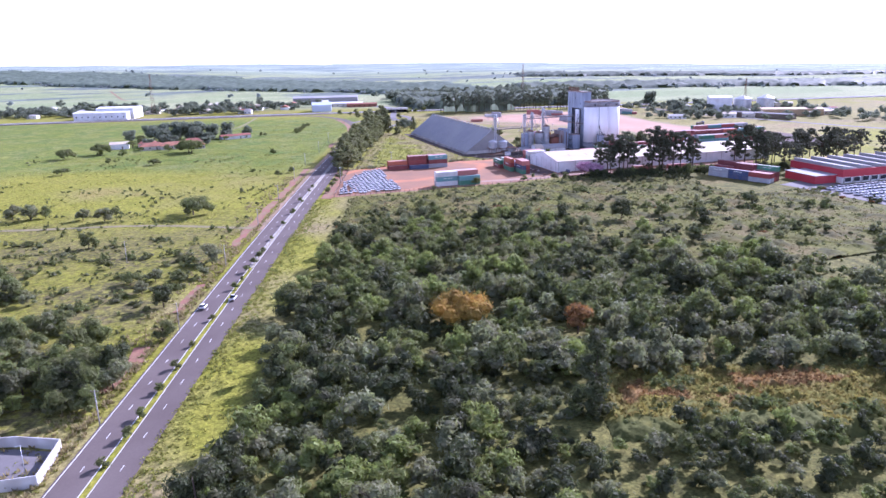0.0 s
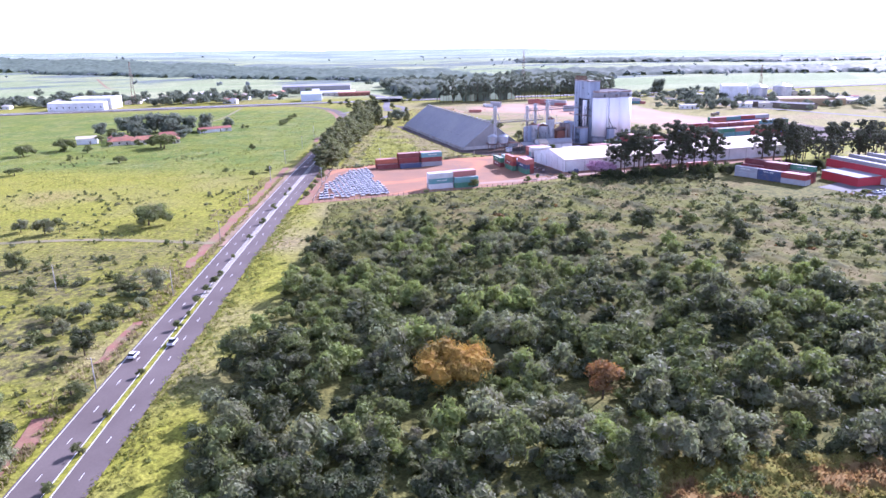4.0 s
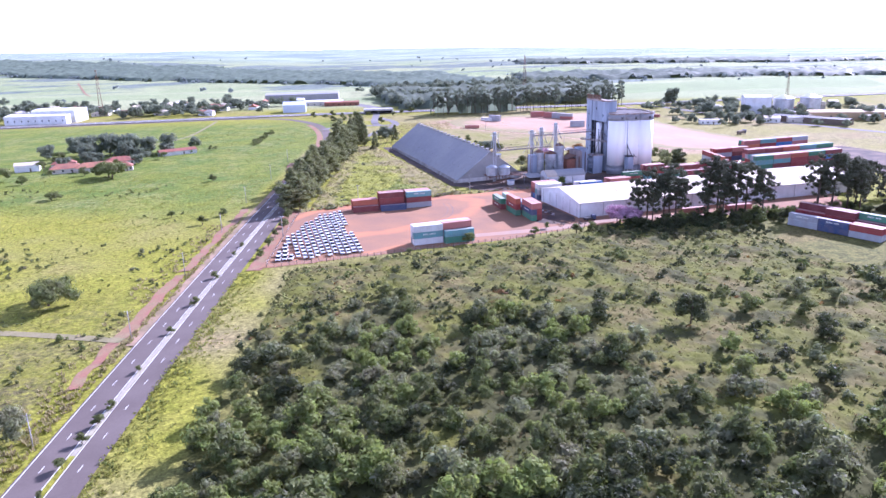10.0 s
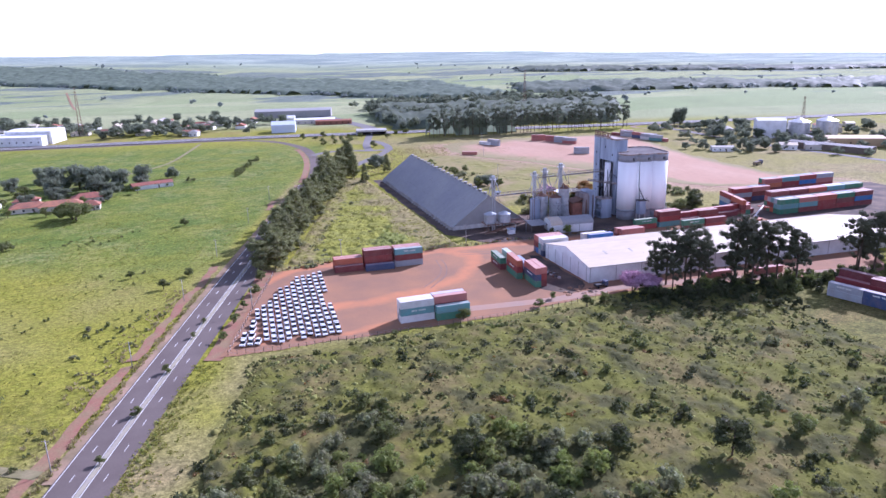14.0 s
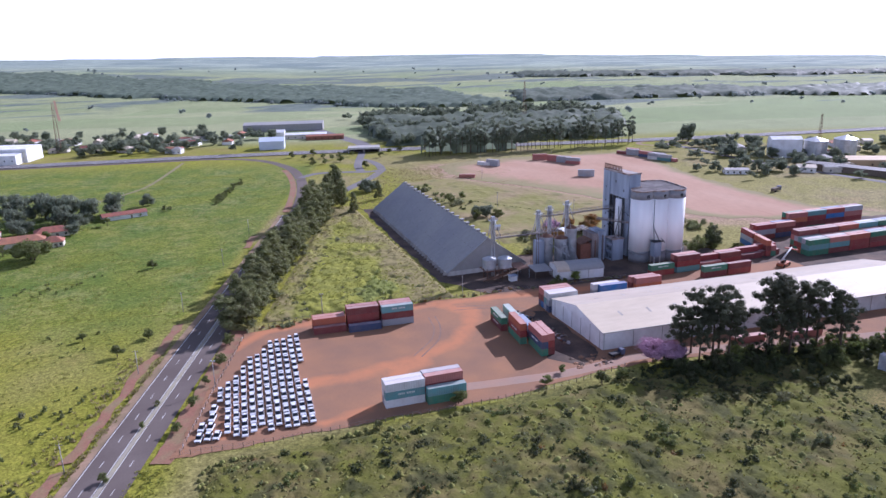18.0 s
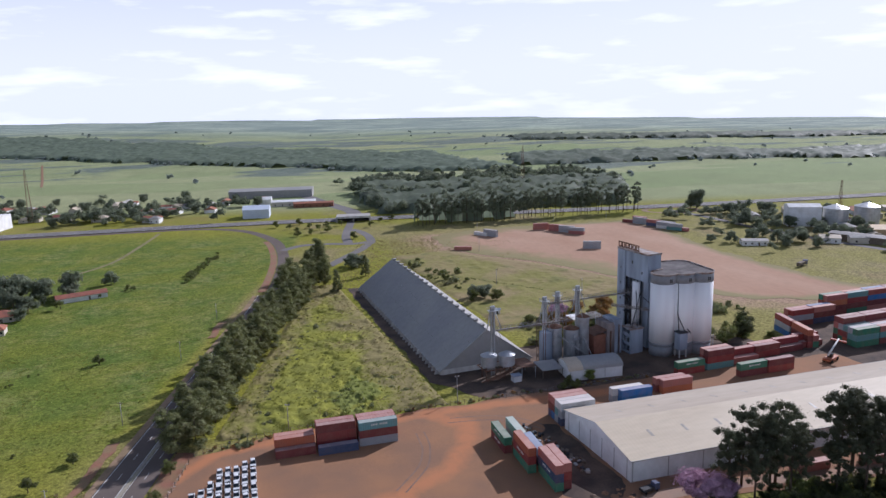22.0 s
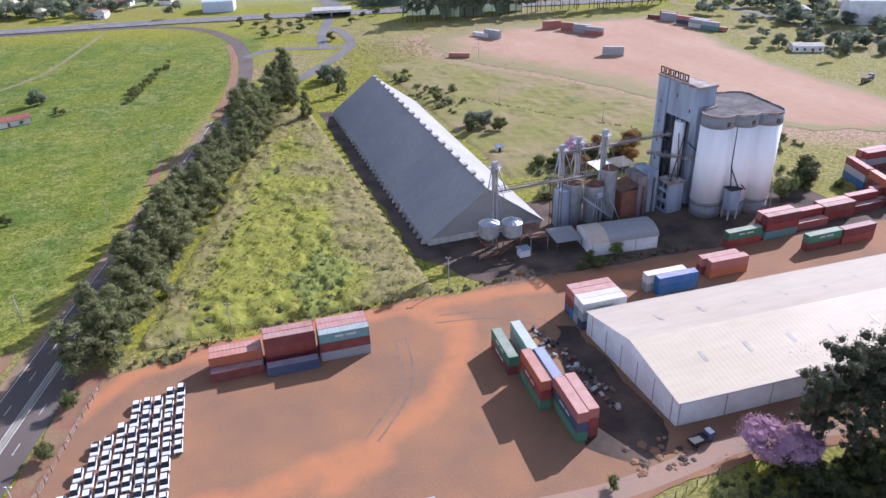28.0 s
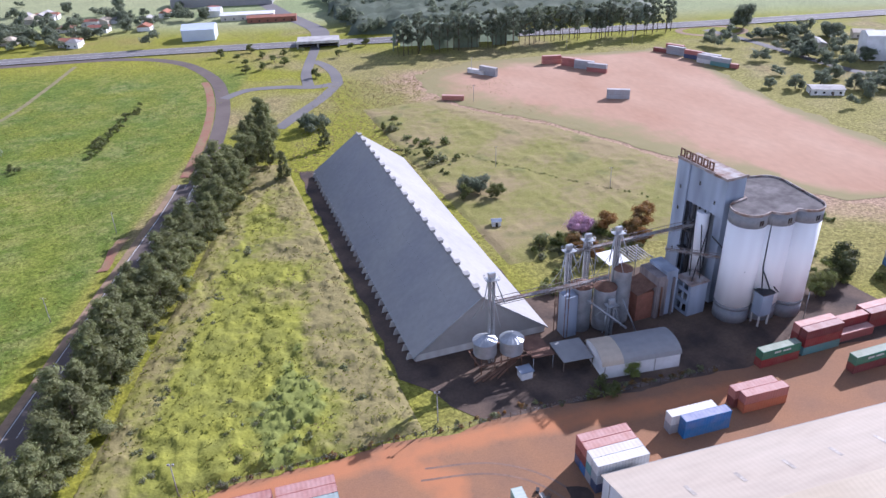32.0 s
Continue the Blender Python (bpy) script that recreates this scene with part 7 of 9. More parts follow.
def leg(x, y, h, name="bucket_elevator", rz=0.0):
    """A bucket elevator: twin trunks, a head with a platform, and braces."""
    t = thing(name, "tall galvanised bucket elevator with a head platform", "grain elevator", on(x, y, 0, rz), "bucket elevators")
    for s in (-0.55, 0.55):
        part("trunk", boxes((s - 0.32, -0.35, -0.3, s + 0.32, 0.35, h - 1.4)), "steel", t)
    part("head", boxes((-1.0, -0.5, h - 1.4, 1.0, 0.5, h), bevel=0.2), "steel", t)
    part("platform", boxes((-1.7, -1.3, h - 2.0, 1.7, 1.3, h - 1.85)), "steel", t)
    for a, b in (((-1.7, -1.3), (1.7, -1.3)), ((1.7, -1.3), (1.7, 1.3)), ((1.7, 1.3), (-1.7, 1.3)), ((-1.7, 1.3), (-1.7, -1.3))):
        for z in (h - 1.35, h - 0.85):
            part("rail", tube(bmesh.new(), (*a, z), (*b, z), 0.035, n=5), "steel", t)
        part("rail_post", tube(bmesh.new(), (*a, h - 1.9), (*a, h - 0.8), 0.04, n=5), "steel", t)
    bm = bmesh.new()
    for k in range(int(h / 1.2)):
        tube(bm, (-0.28, -0.45, 0.5 + k * 1.2), (0.28, -0.45, 0.5 + k * 1.2), 0.03, n=4)
    for s in (-0.28, 0.28):
        tube(bm, (s, -0.45, 0), (s, -0.45, h - 2), 0.04, n=4)
    part("ladder", bm, "dark", t)
    for sx_, sy_ in ((-4.5, 2), (4.5, 2), (0.5, -4.5)):
        part("brace", tube(bmesh.new(), (0, 0, h * 0.82), (sx_, sy_, h * 0.5), 0.09, n=5), "steel", t)
    for sx_, sy_ in ((-3.2, -1.5), (3.4, -0.6)):
        part("spout", tube(bmesh.new(), (0.3 * sx_, 0, h - 2.2), (sx_, sy_, h - 9.5), 0.17, n=7), "steel", t)
    return t


leg(209.5, 475.5, 28.0)
leg(236.0, 483.0, 26.5)
leg(243.0, 485.0, 27.4)
leg(250.0, 481.0, 30.0)
leg(245.0, 474.0, 12.0)


def gallery(p, q, w=1.3, h=1.5, label="long steel conveyor gallery high above the plant"):
    """A conveyor bridge: two chords, posts and diagonals, with a belt cover."""
    p, q = Vector(p), Vector(q)
    t = thing("conveyor_gallery", label, "conveyor", Matrix.Translation(p) @ ((q - p).to_track_quat("X", "Z").to_matrix().to_4x4()), "conveyor galleries")
    L_ = (q - p).length
    part("belt_cover", boxes((0, -w * 0.35, 0.1, L_, w * 0.35, 0.55), bevel=0.08), "aged", t)
    for s in (-1, 1):
        for z in (0, h):
            part("chord", tube(bmesh.new(), (0, s * w * 0.62, z), (L_, s * w * 0.62, z), 0.08, n=6), "aged", t)
        n = max(3, int(L_ / 2.4))
        for i in range(n):
            a, b = L_ * i / n, L_ * (i + 1) / n
            if i % 2 == 0:
                part("diagonal", tube(bmesh.new(), (a, s * w * 0.62, 0), (b, s * w * 0.62, h), 0.05, n=4), "steel", t)
            part("post", tube(bmesh.new(), (a, s * w * 0.62, 0), (a, s * w * 0.62, h), 0.045, n=4), "steel", t)
    part("walkway", boxes((0, w * 0.64, -0.06, L_, w * 0.64 + 0.8, 0)), "rust", t)
    return t


ZG = 1.7
gallery((211, 477.5, ZG + 17.0), (245, 476.5, ZG + 17.2))
gallery((237, 484.5, ZG + 22.6), (279.4, 485.0, ZG + 22.6))
gallery((266, 480.5, ZG + 19.5), (280, 472.5, ZG + 17.5), 0.9, 1.0)
part_root = thing("grain_dryer", "cluster of steel dryer bins with conical roofs", "grain dryer", on(241, 478))
for cx, cy, r, h in ((-1.5, 3.0, 3.0, 14.0), (5.0, 1.0, 3.1, 13.0), (11.0, 2.0, 2.6, 17.0)):
    bin_parts(part_root, cx, cy, r, -0.2, h, 1.6, top_mat="rust")
part("dryer_tower", boxes((-8.2, -0.5, -0.3, -4.4, 3.6, 13.0), bevel=0.1), "tower", part_root, "pale sheet-clad dryer tower")
for k in range(4):
    part("frame_post", tube(bmesh.new(), (-9.2 + (k % 2) * 1.0, -1.8 + (k // 2) * 5.6, -0.3), (-9.2 + (k % 2) * 1.0, -1.8 + (k // 2) * 5.6, 17.2), 0.13, n=6), "rust", part_root)
part("duct", tube(bmesh.new(), (-2, -1.2, 11.5), (6.5, -8.5, 4.5), 0.3, n=8), "steel", part_root)
part("duct", tube(bmesh.new(), (9, -2, 9.5), (11, -7, 1.0), 0.2, n=8), "steel", part_root)
boiler = thing("furnace_house", "stained brick and concrete furnace house with a broken roof", "building", on(261.0, 479.0))
M["soot_wall"] = mat("sooty_plaster", (0.3, 0.255, 0.24), 0.95, 0, 0.25, 3, 6, tint=(0.17, 0.145, 0.14), streak=(1, 1, 0.25))
part("plaster_block", boxes((0.2, -3.0, -0.3, 3.4, 5.5, 13.6), bevel=0.05), "soot_wall", boiler)
part("concrete_block", boxes((3.42, -2.6, -0.3, 7.5, 5.7, 14.6), bevel=0.05), "tower", boiler)
for k in range(3):
    part("buttress", boxes((0.5 + k * 2.6, -3.35, -0.3, 1.0 + k * 2.6, -2.65, 12.5)), "soot_wall", boiler)
part("wall_duct", tube(bmesh.new(), (1.6, -3.6, 0.5), (1.6, -3.6, 10.5), 0.28, n=10), "rust", boiler)

part("brick_wall", boxes((-5.5, -2.2, -0.3, 0.15, 4.5, 9.0), bevel=0.05), "brick", boiler)
bm = bmesh.new()
hull(bm, [(-6.0, -3.0, 9.05), (0.4, -3.0, 11.0), (0.4, 5.2, 11.0), (-6.0, 5.2, 9.05)], [(-6.0, -3.0, 9.2), (0.4, -3.0, 11.15), (0.4, 5.2, 11.15), (-6.0, 5.2, 9.2)])
part("lean_to_roof", bm, "rust", boiler)
canopy = thing("canopy", "white sheet canopy with open rafters on steel posts", "canopy", on(262.0, 492.0))
part("sheet", boxes((-8.0, -2.5, 12.2, -1.0, 5.5, 12.32)), "white_wall", canopy)
for k in range(8):
    part("rafter", boxes((-1.0 + k * 1.05, -3.0, 12.0, -0.75 + k * 1.05, 5.5, 12.25)), "concrete", canopy)
for x, y in ((-7.8, -2.3), (7.0, -2.6), (7.0, 5.3), (-7.8, 5.3)):
    part("post", tube(bmesh.new(), (x, y, -0.3), (x, y, 12.2), 0.14, n=6), "steel", canopy)
shed = thing("arched_shed", "low shed with a rounded grey sheet roof and white walls", "shed", on(233.0, 457.6, 0, -8.0))
SL, SW, SHT = 21.5, 11.5, 4.0
arc = [(SW * (0.5 - 0.5 * math.cos(math.pi * i / 8)), SHT + 2.6 * math.sin(math.pi * i / 8)) for i in range(9)]
for a in (0.0, SL - 0.25):
    bm = bmesh.new()
    prof = [(0, -0.3)] + [(b, z - 0.05) for b, z in arc] + [(SW, -0.3)]
    A, B = [bm.verts.new((a, b, z)) for b, z in prof], [bm.verts.new((a + 0.25, b, z)) for b, z in prof]
    bm.faces.new(A), bm.faces.new(B[::-1])
    for i in range(len(prof)):
        bm.faces.new((A[i], B[i], B[(i + 1) % len(prof)], A[(i + 1) % len(prof)]))
    bmesh.ops.recalc_face_normals(bm, faces=bm.faces[:])
    part("end_wall", bm, "white_wall", shed)
for b in (0.0, SW - 0.25):
    part("side_wall", boxes((0.25, b, -0.3, SL - 0.25, b + 0.25, SHT - 0.05)), "white_wall", shed)
for a0, a1, m_ in ((-0.4, 5.6, "pale_roof"), (5.62, SL + 0.4, "grey_roof")):
    bm = bmesh.new()
    A, B = [bm.verts.new((a0, b, z)) for b, z in arc], [bm.verts.new((a1, b, z)) for b, z in arc]
    for i in range(8):
        bm.faces.new((A[i], B[i], B[i + 1], A[i + 1]))
    r = bmesh.ops.extrude_face_region(bm, geom=bm.faces[:])
    for v_ in r["geom"]:
        if isinstance(v_, bmesh.types.BMVert):
            v_.co.z += 0.12
    bmesh.ops.recalc_face_normals(bm, faces=bm.faces[:])
    part("roof_sheet", bm, m_, shed)
for k in range(3):
    part("pilaster", boxes((0.2 + k * 7, -0.1, -0.3, 0.45 + k * 7, 0.0, SHT - 0.1)), "concrete", shed)
lean = thing("lean_to", "low grey lean-to roof beside the shed", "shed", on(228.5, 468.0))
bm = bmesh.new()
hull(bm, [(-3.5, -4, 3.2), (5, -5, 3.2), (5, 3, 4.2), (-3.5, 4, 4.2)], [(-3.5, -4, 3.35), (5, -5, 3.35), (5, 3, 4.35), (-3.5, 4, 4.35)])
part("roof_sheet", bm, "grey_roof", lean)
for x, y in ((-3.2, -3.6), (4.7, -4.6), (4.7, 2.6), (-3.2, 3.6)):
    part("post", boxes((x - 0.1, y - 0.1, -0.3, x + 0.1, y + 0.1, 3.3)), "wood", lean)
hut = thing("hut", "small white hut with a dark roof on the grass", "hut", on(244.5, 548.5, 0, -15))
part("wall", boxes((-1.6, -1.3, -0.2, 1.6, 1.3, 2.3)), "white_wall", hut)
bm = bmesh.new()
hull(bm, [(-1.9, -1.6, 2.3), (1.9, -1.6, 2.3), (1.9, 1.6, 2.3), (-1.9, 1.6, 2.3)], [(-1.9, -0.05, 3.0), (1.9, -0.05, 3.0), (1.9, 0.05, 3.0), (-1.9, 0.05, 3.0)])
part("roof", bm, "tower", hut)
part("door", boxes((-0.45, -1.36, -0.2, 0.45, -1.3, 1.9)), "dark", hut)


# ---- fences ----
post_mesh = to_mesh("post", boxes((-0.08, -0.08, -0.3, 0.08, 0.08, 1.7), bevel=0.02), "wood")


def fence(line, gap, label, wires=3):
    t = thing("fence", label, "fence", pose(0, 0, 0))
    rnd = random.Random(len(line) * 7 + int(line[0][0]))
    ends = []
    for (x0, y0), (x1, y1) in zip(line, line[1:]):
        n = max(1, int(math.hypot(x1 - x0, y1 - y0) / gap))
        for i in range(n):
            x, y = x0 + (x1 - x0) * i / n, y0 + (y1 - y0) * i / n
            part("post", post_mesh, None, t, m=on(x, y, 0, rnd.uniform(0, 90)) @ pose(0, 0, 0, rnd.uniform(-4, 4), rnd.uniform(-4, 4), 0))
            ends.append((x, y))
    for k in range(wires):
        bm = bmesh.new()
        for a, b in zip(ends, ends[1:]):
            tube(bm, (*a, float(gz(*a)) + 0.5 + k * 0.5), (*b, float(gz(*b)) + 0.5 + k * 0.5), 0.02, n=3, caps=False)
        part("wire", bm, "steel", t)
    return t


fence([(72.5, 374.5), (94.4, 371.6), (123.3, 370.6), (155.4, 369.2), (180, 368.6), (200, 371.5), (214, 373.5)], 2.6, "rough wooden post and wire fence along the yard")
fence([(72.5, 375), (83.3, 408.8), (97.3, 450.8)], 3.0, "leaning post and wire fence beside the road")
fence([(98, 452), (120, 457.8), (142.5, 457.6), (176.1, 456.4), (212.8, 453.2), (240, 451.2), (265.3, 448.8)], 2.6, "post and wire fence between the yard and the grass")


def pole(x, y, h, lamp=False, arm=True, rz=0.0):
    t = thing("utility_pole", "slim grey concrete utility pole" + (" with floodlights" if lamp else " with a cross-arm"), "pole", on(x, y, 0, rz), "utility poles")
    part("shaft", tube(bmesh.new(), (0, 0, -0.4), (0, 0, h), 0.17, 0.1, n=8), "concrete", t)
    if arm:
        part("cross_arm", boxes((-0.9, -0.06, h - 0.5, 0.9, 0.06, h - 0.38)), "wood", t)
        for k in (-0.8, 0, 0.8):
            part("insulator", tube(bmesh.new(), (k, 0, h - 0.38), (k, 0, h - 0.18), 0.05, n=6), "steel", t)
    if lamp:
        for k in (-0.5, 0.5):
            part("floodlight", boxes((k - 0.25, -0.35, h - 0.2, k + 0.25, -0.05, h + 0.2), bevel=0.03), "steel", t)
    return t


for x, y, h in ((-23.9, 162.2, 8.5), (-6.6, 211.9, 8.5), (-24.6, 290.7, 8.5), (10.4, 271.6, 8.0), (28, 325, 8.5), (44, 378, 8.5), (60.5, 432, 8.5), (76, 486, 8.5), (96, 545, 8.5), (114, 600, 8.5)):
    pole(x, y, h, rz=-20)
for x, y in ((128.0, 459.0), (188, 459), (84, 412)):
    pole(x, y, 9.0, lamp=True, arm=False, rz=160)
for x, y in ((268.0, 600), (300, 560), (296, 690), (318, 745), (400, 772), (447, 764)):
    pole(x, y, 9.5)

# ---- walled compound beside the road ----
comp = thing("walled_compound", "low white boundary wall round a paved yard", "wall", pose(0, 0, 0))
cpts = [(-55, 163), (-39.6, 159.2), (-30.6, 154.5), (-33.2, 141.7), (-46, 143), (-60, 146)]
for a, b in zip(cpts, cpts[1:]):
    bm = bmesh.new()
    dx, dy = b[0] - a[0], b[1] - a[1]
    k = math.hypot(dx, dy)
    nx, ny = dy / k * 0.1, -dx / k * 0.1
    za, zb = float(gz(*a)), float(gz(*b))
    hull(bm, [(a[0] - nx, a[1] - ny, za - 0.4), (b[0] - nx, b[1] - ny, zb - 0.4), (b[0] + nx, b[1] + ny, zb - 0.4), (a[0] + nx, a[1] + ny, za - 0.4)], [(a[0] - nx, a[1] - ny, za + 2.3), (b[0] - nx, b[1] - ny, zb + 2.3), (b[0] + nx, b[1] + ny, zb + 2.3), (a[0] + nx, a[1] + ny, za + 2.3)])
    bmesh.ops.recalc_face_normals(bm, faces=bm.faces[:])
    part("wall_panel", bm, "dirty_wall", comp)
sheet("compound_floor", [(-54, 162), (-40, 158), (-31.5, 153.5), (-34, 142.5), (-46, 144), (-59, 147)], "old_asphalt", 0.05, "worn grey paving inside the walls", "pavement")
lamp_post = thing("street_lamp", "tall street lamp in the walled yard", "lamp", on(-35.5, 144.5))
part("mast", tube(bmesh.new(), (0, 0, -0.3), (0, 0, 7.5), 0.09, 0.06, n=8), "steel", lamp_post)
part("lamp_head", boxes((-0.9, -0.15, 7.4, 0.2, 0.15, 7.6), bevel=0.04), "steel", lamp_post)


# ---- buildings ----
def gable_building(name, x, y, rz, L_, w, h, rise, wall, roof, label, category, group="", windows=0, door=False, hip=False):
    """A house or a hall: walls with a plinth, a pitched roof with overhang, windows and a door as parts."""
    t = thing(name, label, category, on(x, y, 0, rz), group)
    part("wall", boxes((-L_ / 2, -w / 2, -0.4, L_ / 2, w / 2, h)), wall, t)
    o = 0.4 if h < 5 else 0.3
    bm = bmesh.new()
    e = [(-L_ / 2 - o, -w / 2 - o, h), (L_ / 2 + o, -w / 2 - o, h), (L_ / 2 + o, w / 2 + o, h), (-L_ / 2 - o, w / 2 + o, h)]
    in_ = w / 2 if hip else 0.0
    r = [(-L_ / 2 - o + in_, 0, h + rise), (L_ / 2 + o - in_, 0, h + rise)]
    ev, eu = [bm.verts.new(p) for p in e], [bm.verts.new((p[0], p[1], h + 0.14)) for p in e]
    rv = [bm.verts.new((p[0], p[1], p[2] + 0.14)) for p in r]
    bm.faces.new(ev[::-1])
    for i in range(4):
        bm.faces.new((ev[i], ev[(i + 1) % 4], eu[(i + 1) % 4], eu[i]))
    bm.faces.new((eu[0], eu[1], rv[1], rv[0])), bm.faces.new((eu[2], eu[3], rv[0], rv[1]))
    bm.faces.new((eu[1], eu[2], rv[1])), bm.faces.new((eu[3], eu[0], rv[0]))
    part("roof", bm, roof, t)
    for i in range(windows):
        a = -L_ / 2 + L_ * (i + 0.5) / windows
        part("window", boxes((a - 0.6, -w / 2 - 0.04, 0.9 if h < 5 else h * 0.35, a + 0.6, -w / 2 + 0.02, 2.1 if h < 5 else h * 0.35 + 1.4)), "glass", t)
    if door:
        part("door", boxes((-L_ / 2 - 0.05, -w / 4 - 0.5, -0.3, -L_ / 2 + 0.02, -w / 4 + 0.5, 2.1)), "wood", t)
        part("door", boxes((L_ * 0.12, -w / 2 - 0.06, -0.3, L_ * 0.12 + 1.0, -w / 2 + 0.02, 2.1)), "wood", t)
    return t


M["cream"] = mat("cream_wall", (0.6, 0.55, 0.46), 0.9, 0, 0.12, 3, 4)
M["blue_roof"] = mat("pale_blue_sheet", (0.6, 0.66, 0.75), 0.5, 0, 0.08, 8, 4)
M["red_wall"] = mat("red_painted_cladding", (0.45, 0.05, 0.06), 0.6, 0, 0.1, 6, 4)
M["yellow_wall"] = mat("ochre_cladding", (0.5, 0.36, 0.2), 0.7, 0, 0.1, 6, 4)
# farm buildings on the pasture
for u, v, L_, w, rz in ((-232, 588, 20, 10, 4), (-215, 592, 24, 10, 6), (-243, 606, 14, 9, -5), (-196, 590, 10, 8, 0), (-208, 612, 18, 10, 10)):
    x, y = W(u, v)
    gable_building("farmhouse", x, y, rz + 0, L_, w, 2.8, 2.6, "cream", "tile", "farmhouse with pale walls and a red tile roof", "house", "farm buildings", windows=4, door=True, hip=True)
x, y = W(-262, 596)
gable_building("barn", x, y, 0, 14, 9, 4.0, 1.5, "white_wall", "pale_roof", "small white barn with a pale roof", "barn", windows=0, door=True)
x, y = W(-183, 652)
gable_building("cattle_shed", x, y, 14, 26, 9, 2.6, 1.4, "white_wall", "tile", "long low cattle shed with a red tile roof", "shed", door=True)
# beyond the highway
x, y = W(-400, 882)
big = gable_building("white_hall", x, y, -18, 62, 30, 8.5, 1.2, "white_wall", "white_wall", "large white factory hall with a flat pale roof", "factory", windows=9)
x, y = W(-388, 896)
gable_building("white_hall", x, y, -18, 44, 30, 12.5, 1.0, "white_wall", "white_wall", "tall white factory hall behind the first", "factory")
gable_building("grey_hall", 204, 1072, -15, 92, 26, 8, 2.0, "grey_roof", "grey_roof", "long grey warehouse with a ridged roof", "warehouse")
gable_building("blue_hangar", 171, 929, -12, 24, 20, 8, 3.0, "blue_roof", "blue_roof", "pale blue sheet-metal hangar", "hangar")
gable_building("shop", 215, 988, -14, 44, 13, 4.5, 1.5, "cream", "white_wall", "long low shop with a white roof", "shop", windows=6)
gable_building("shop", 232, 968, -14, 40, 10, 4.0, 1.2, "brick", "tile", "long low brick shop", "shop", windows=6)
gable_building("shop", 190, 1015, -14, 12, 12, 5.0, 2.5, "white_wall", "white_wall", "small white kiosk building", "shop")
hr = random.Random(31)
for k in range(46):
    u, v = hr.uniform(-560, -150), hr.uniform(905, 1040)
    if -450 < u < -350 and v < 925 or (u > -215 and v < 960):
        continue
    x, y = W(u, v)
    roof_m, wall_m, lab = hr.choice((("tile", "cream", "small house with a red tile roof"), ("tile", "white_wall", "white house with a red tile roof"), ("concrete", "white_wall", "white house with a grey roof"), ("pale_roof", "cream", "cream house with a pale sheet roof")))
    gable_building("house", x, y, hr.choice((0, 90)) - 18 + hr.uniform(-8, 8), hr.uniform(9, 20), hr.uniform(7, 12), hr.uniform(2.8, 4.2), hr.uniform(1.2, 2.6), wall_m, roof_m, lab, "house", "houses of the town", windows=2, door=False, hip=hr.random() < 0.5)
# the red warehouse and its car park
red = thing("red_warehouse", "red-clad warehouse with a saw-tooth roof and white pillars", "warehouse", on(330, 290, 0, -3))
part("lower_wall", boxes((0.3, 0.3, -0.5, 84, 38, 3.4)), "white_wall", red)
part("fascia", boxes((0, 0, 3.4, 84.3, 38.3, 7.4), bevel=0.05), "red_wall", red, "bright red cladding band")
for k in range(7):
    bm = bmesh.new()
    a = 1 + k * 11.8
    hull(bm, [(a, 1, 7.4), (a + 11.4, 1, 7.4), (a + 11.4, 37, 7.4), (a, 37, 7.4)], [(a, 1, 9.2), (a + 11.2, 1, 7.5), (a + 11.2, 37, 7.5), (a, 37, 9.2)])
    bmesh.ops.recalc_face_normals(bm, faces=bm.faces[:])
    part("roof_tooth", bm, "grey_roof", red)
for k in range(14):
    part("pillar", boxes((1 + k * 6, -0.35, -0.5, 1.5 + k * 6, 0.0, 3.4)), "concrete", red)
    part("window", boxes((2.2 + k * 6, 0.2, 0.8, 6.2 + k * 6, 0.29, 3.0)), "glass", red)
part("annexe", boxes((-14, 4, -0.5, -0.1, 26, 4.2)), "red_wall", red)
part("annexe_roof", boxes((-14.4, 3.6, 4.2, 0, 26.4, 4.5)), "grey_roof", red)
sheet("car_park", [(307, 243), (378, 235), (408, 285), (330, 288), (318, 306), (300, 302)], "old_asphalt", 0.06, "pale paved car park", "car park", edge=0.6, seed=12)
for i in range(15):
    for j in range(7):
        x, y = 312 + i * 2.7 + j * 0.4, 281 - j * 5.2 - i * 0.1
        car(hr.choice((1, 2, 2)), x, y, 93 + hr.uniform(-2, 2), "cars in the far car park", wheels=False)
# right of the bare field: a small town edge
for k in range(22):
    u, v = hr.uniform(272, 420), hr.uniform(730, 870)
    x, y = W(u, v)
    gable_building("house", x, y, hr.choice((0, 90)) - 30 + hr.uniform(-8, 8), hr.uniform(8, 18), hr.uniform(7, 11), hr.uniform(2.8, 4), hr.uniform(0.8, 2), hr.choice(("cream", "white_wall")), hr.choice(("concrete", "pale_roof", "tile")), "low pale house among trees", "house", "houses beyond the bare field", windows=2)
gable_building("white_house", 474, 621, -28, 17, 9, 3.2, 0.8, "white_wall", "concrete", "flat-roofed white house with open carports", "house", windows=4, door=True)
gable_building("ochre_hall", 590, 592, -30, 60, 20, 6.5, 1.2, "yellow_wall", "yellow_wall", "long ochre sheet-clad hall", "hall", windows=5)
gable_building("dark_shed", 549, 585, -68, 62, 12, 4.5, 0.8, "wood", "dark", "long low dark-roofed shed", "shed")
for x, y, r, h in ((579, 648, 9.0, 14.0), (606, 643, 9.0, 14.0)):
    t = thing("grain_silo", "round corrugated steel grain silo with a conical roof", "silo", on(x, y), "steel silos")
    bin_parts(t, 0, 0, r, -0.3, h, 3.2)
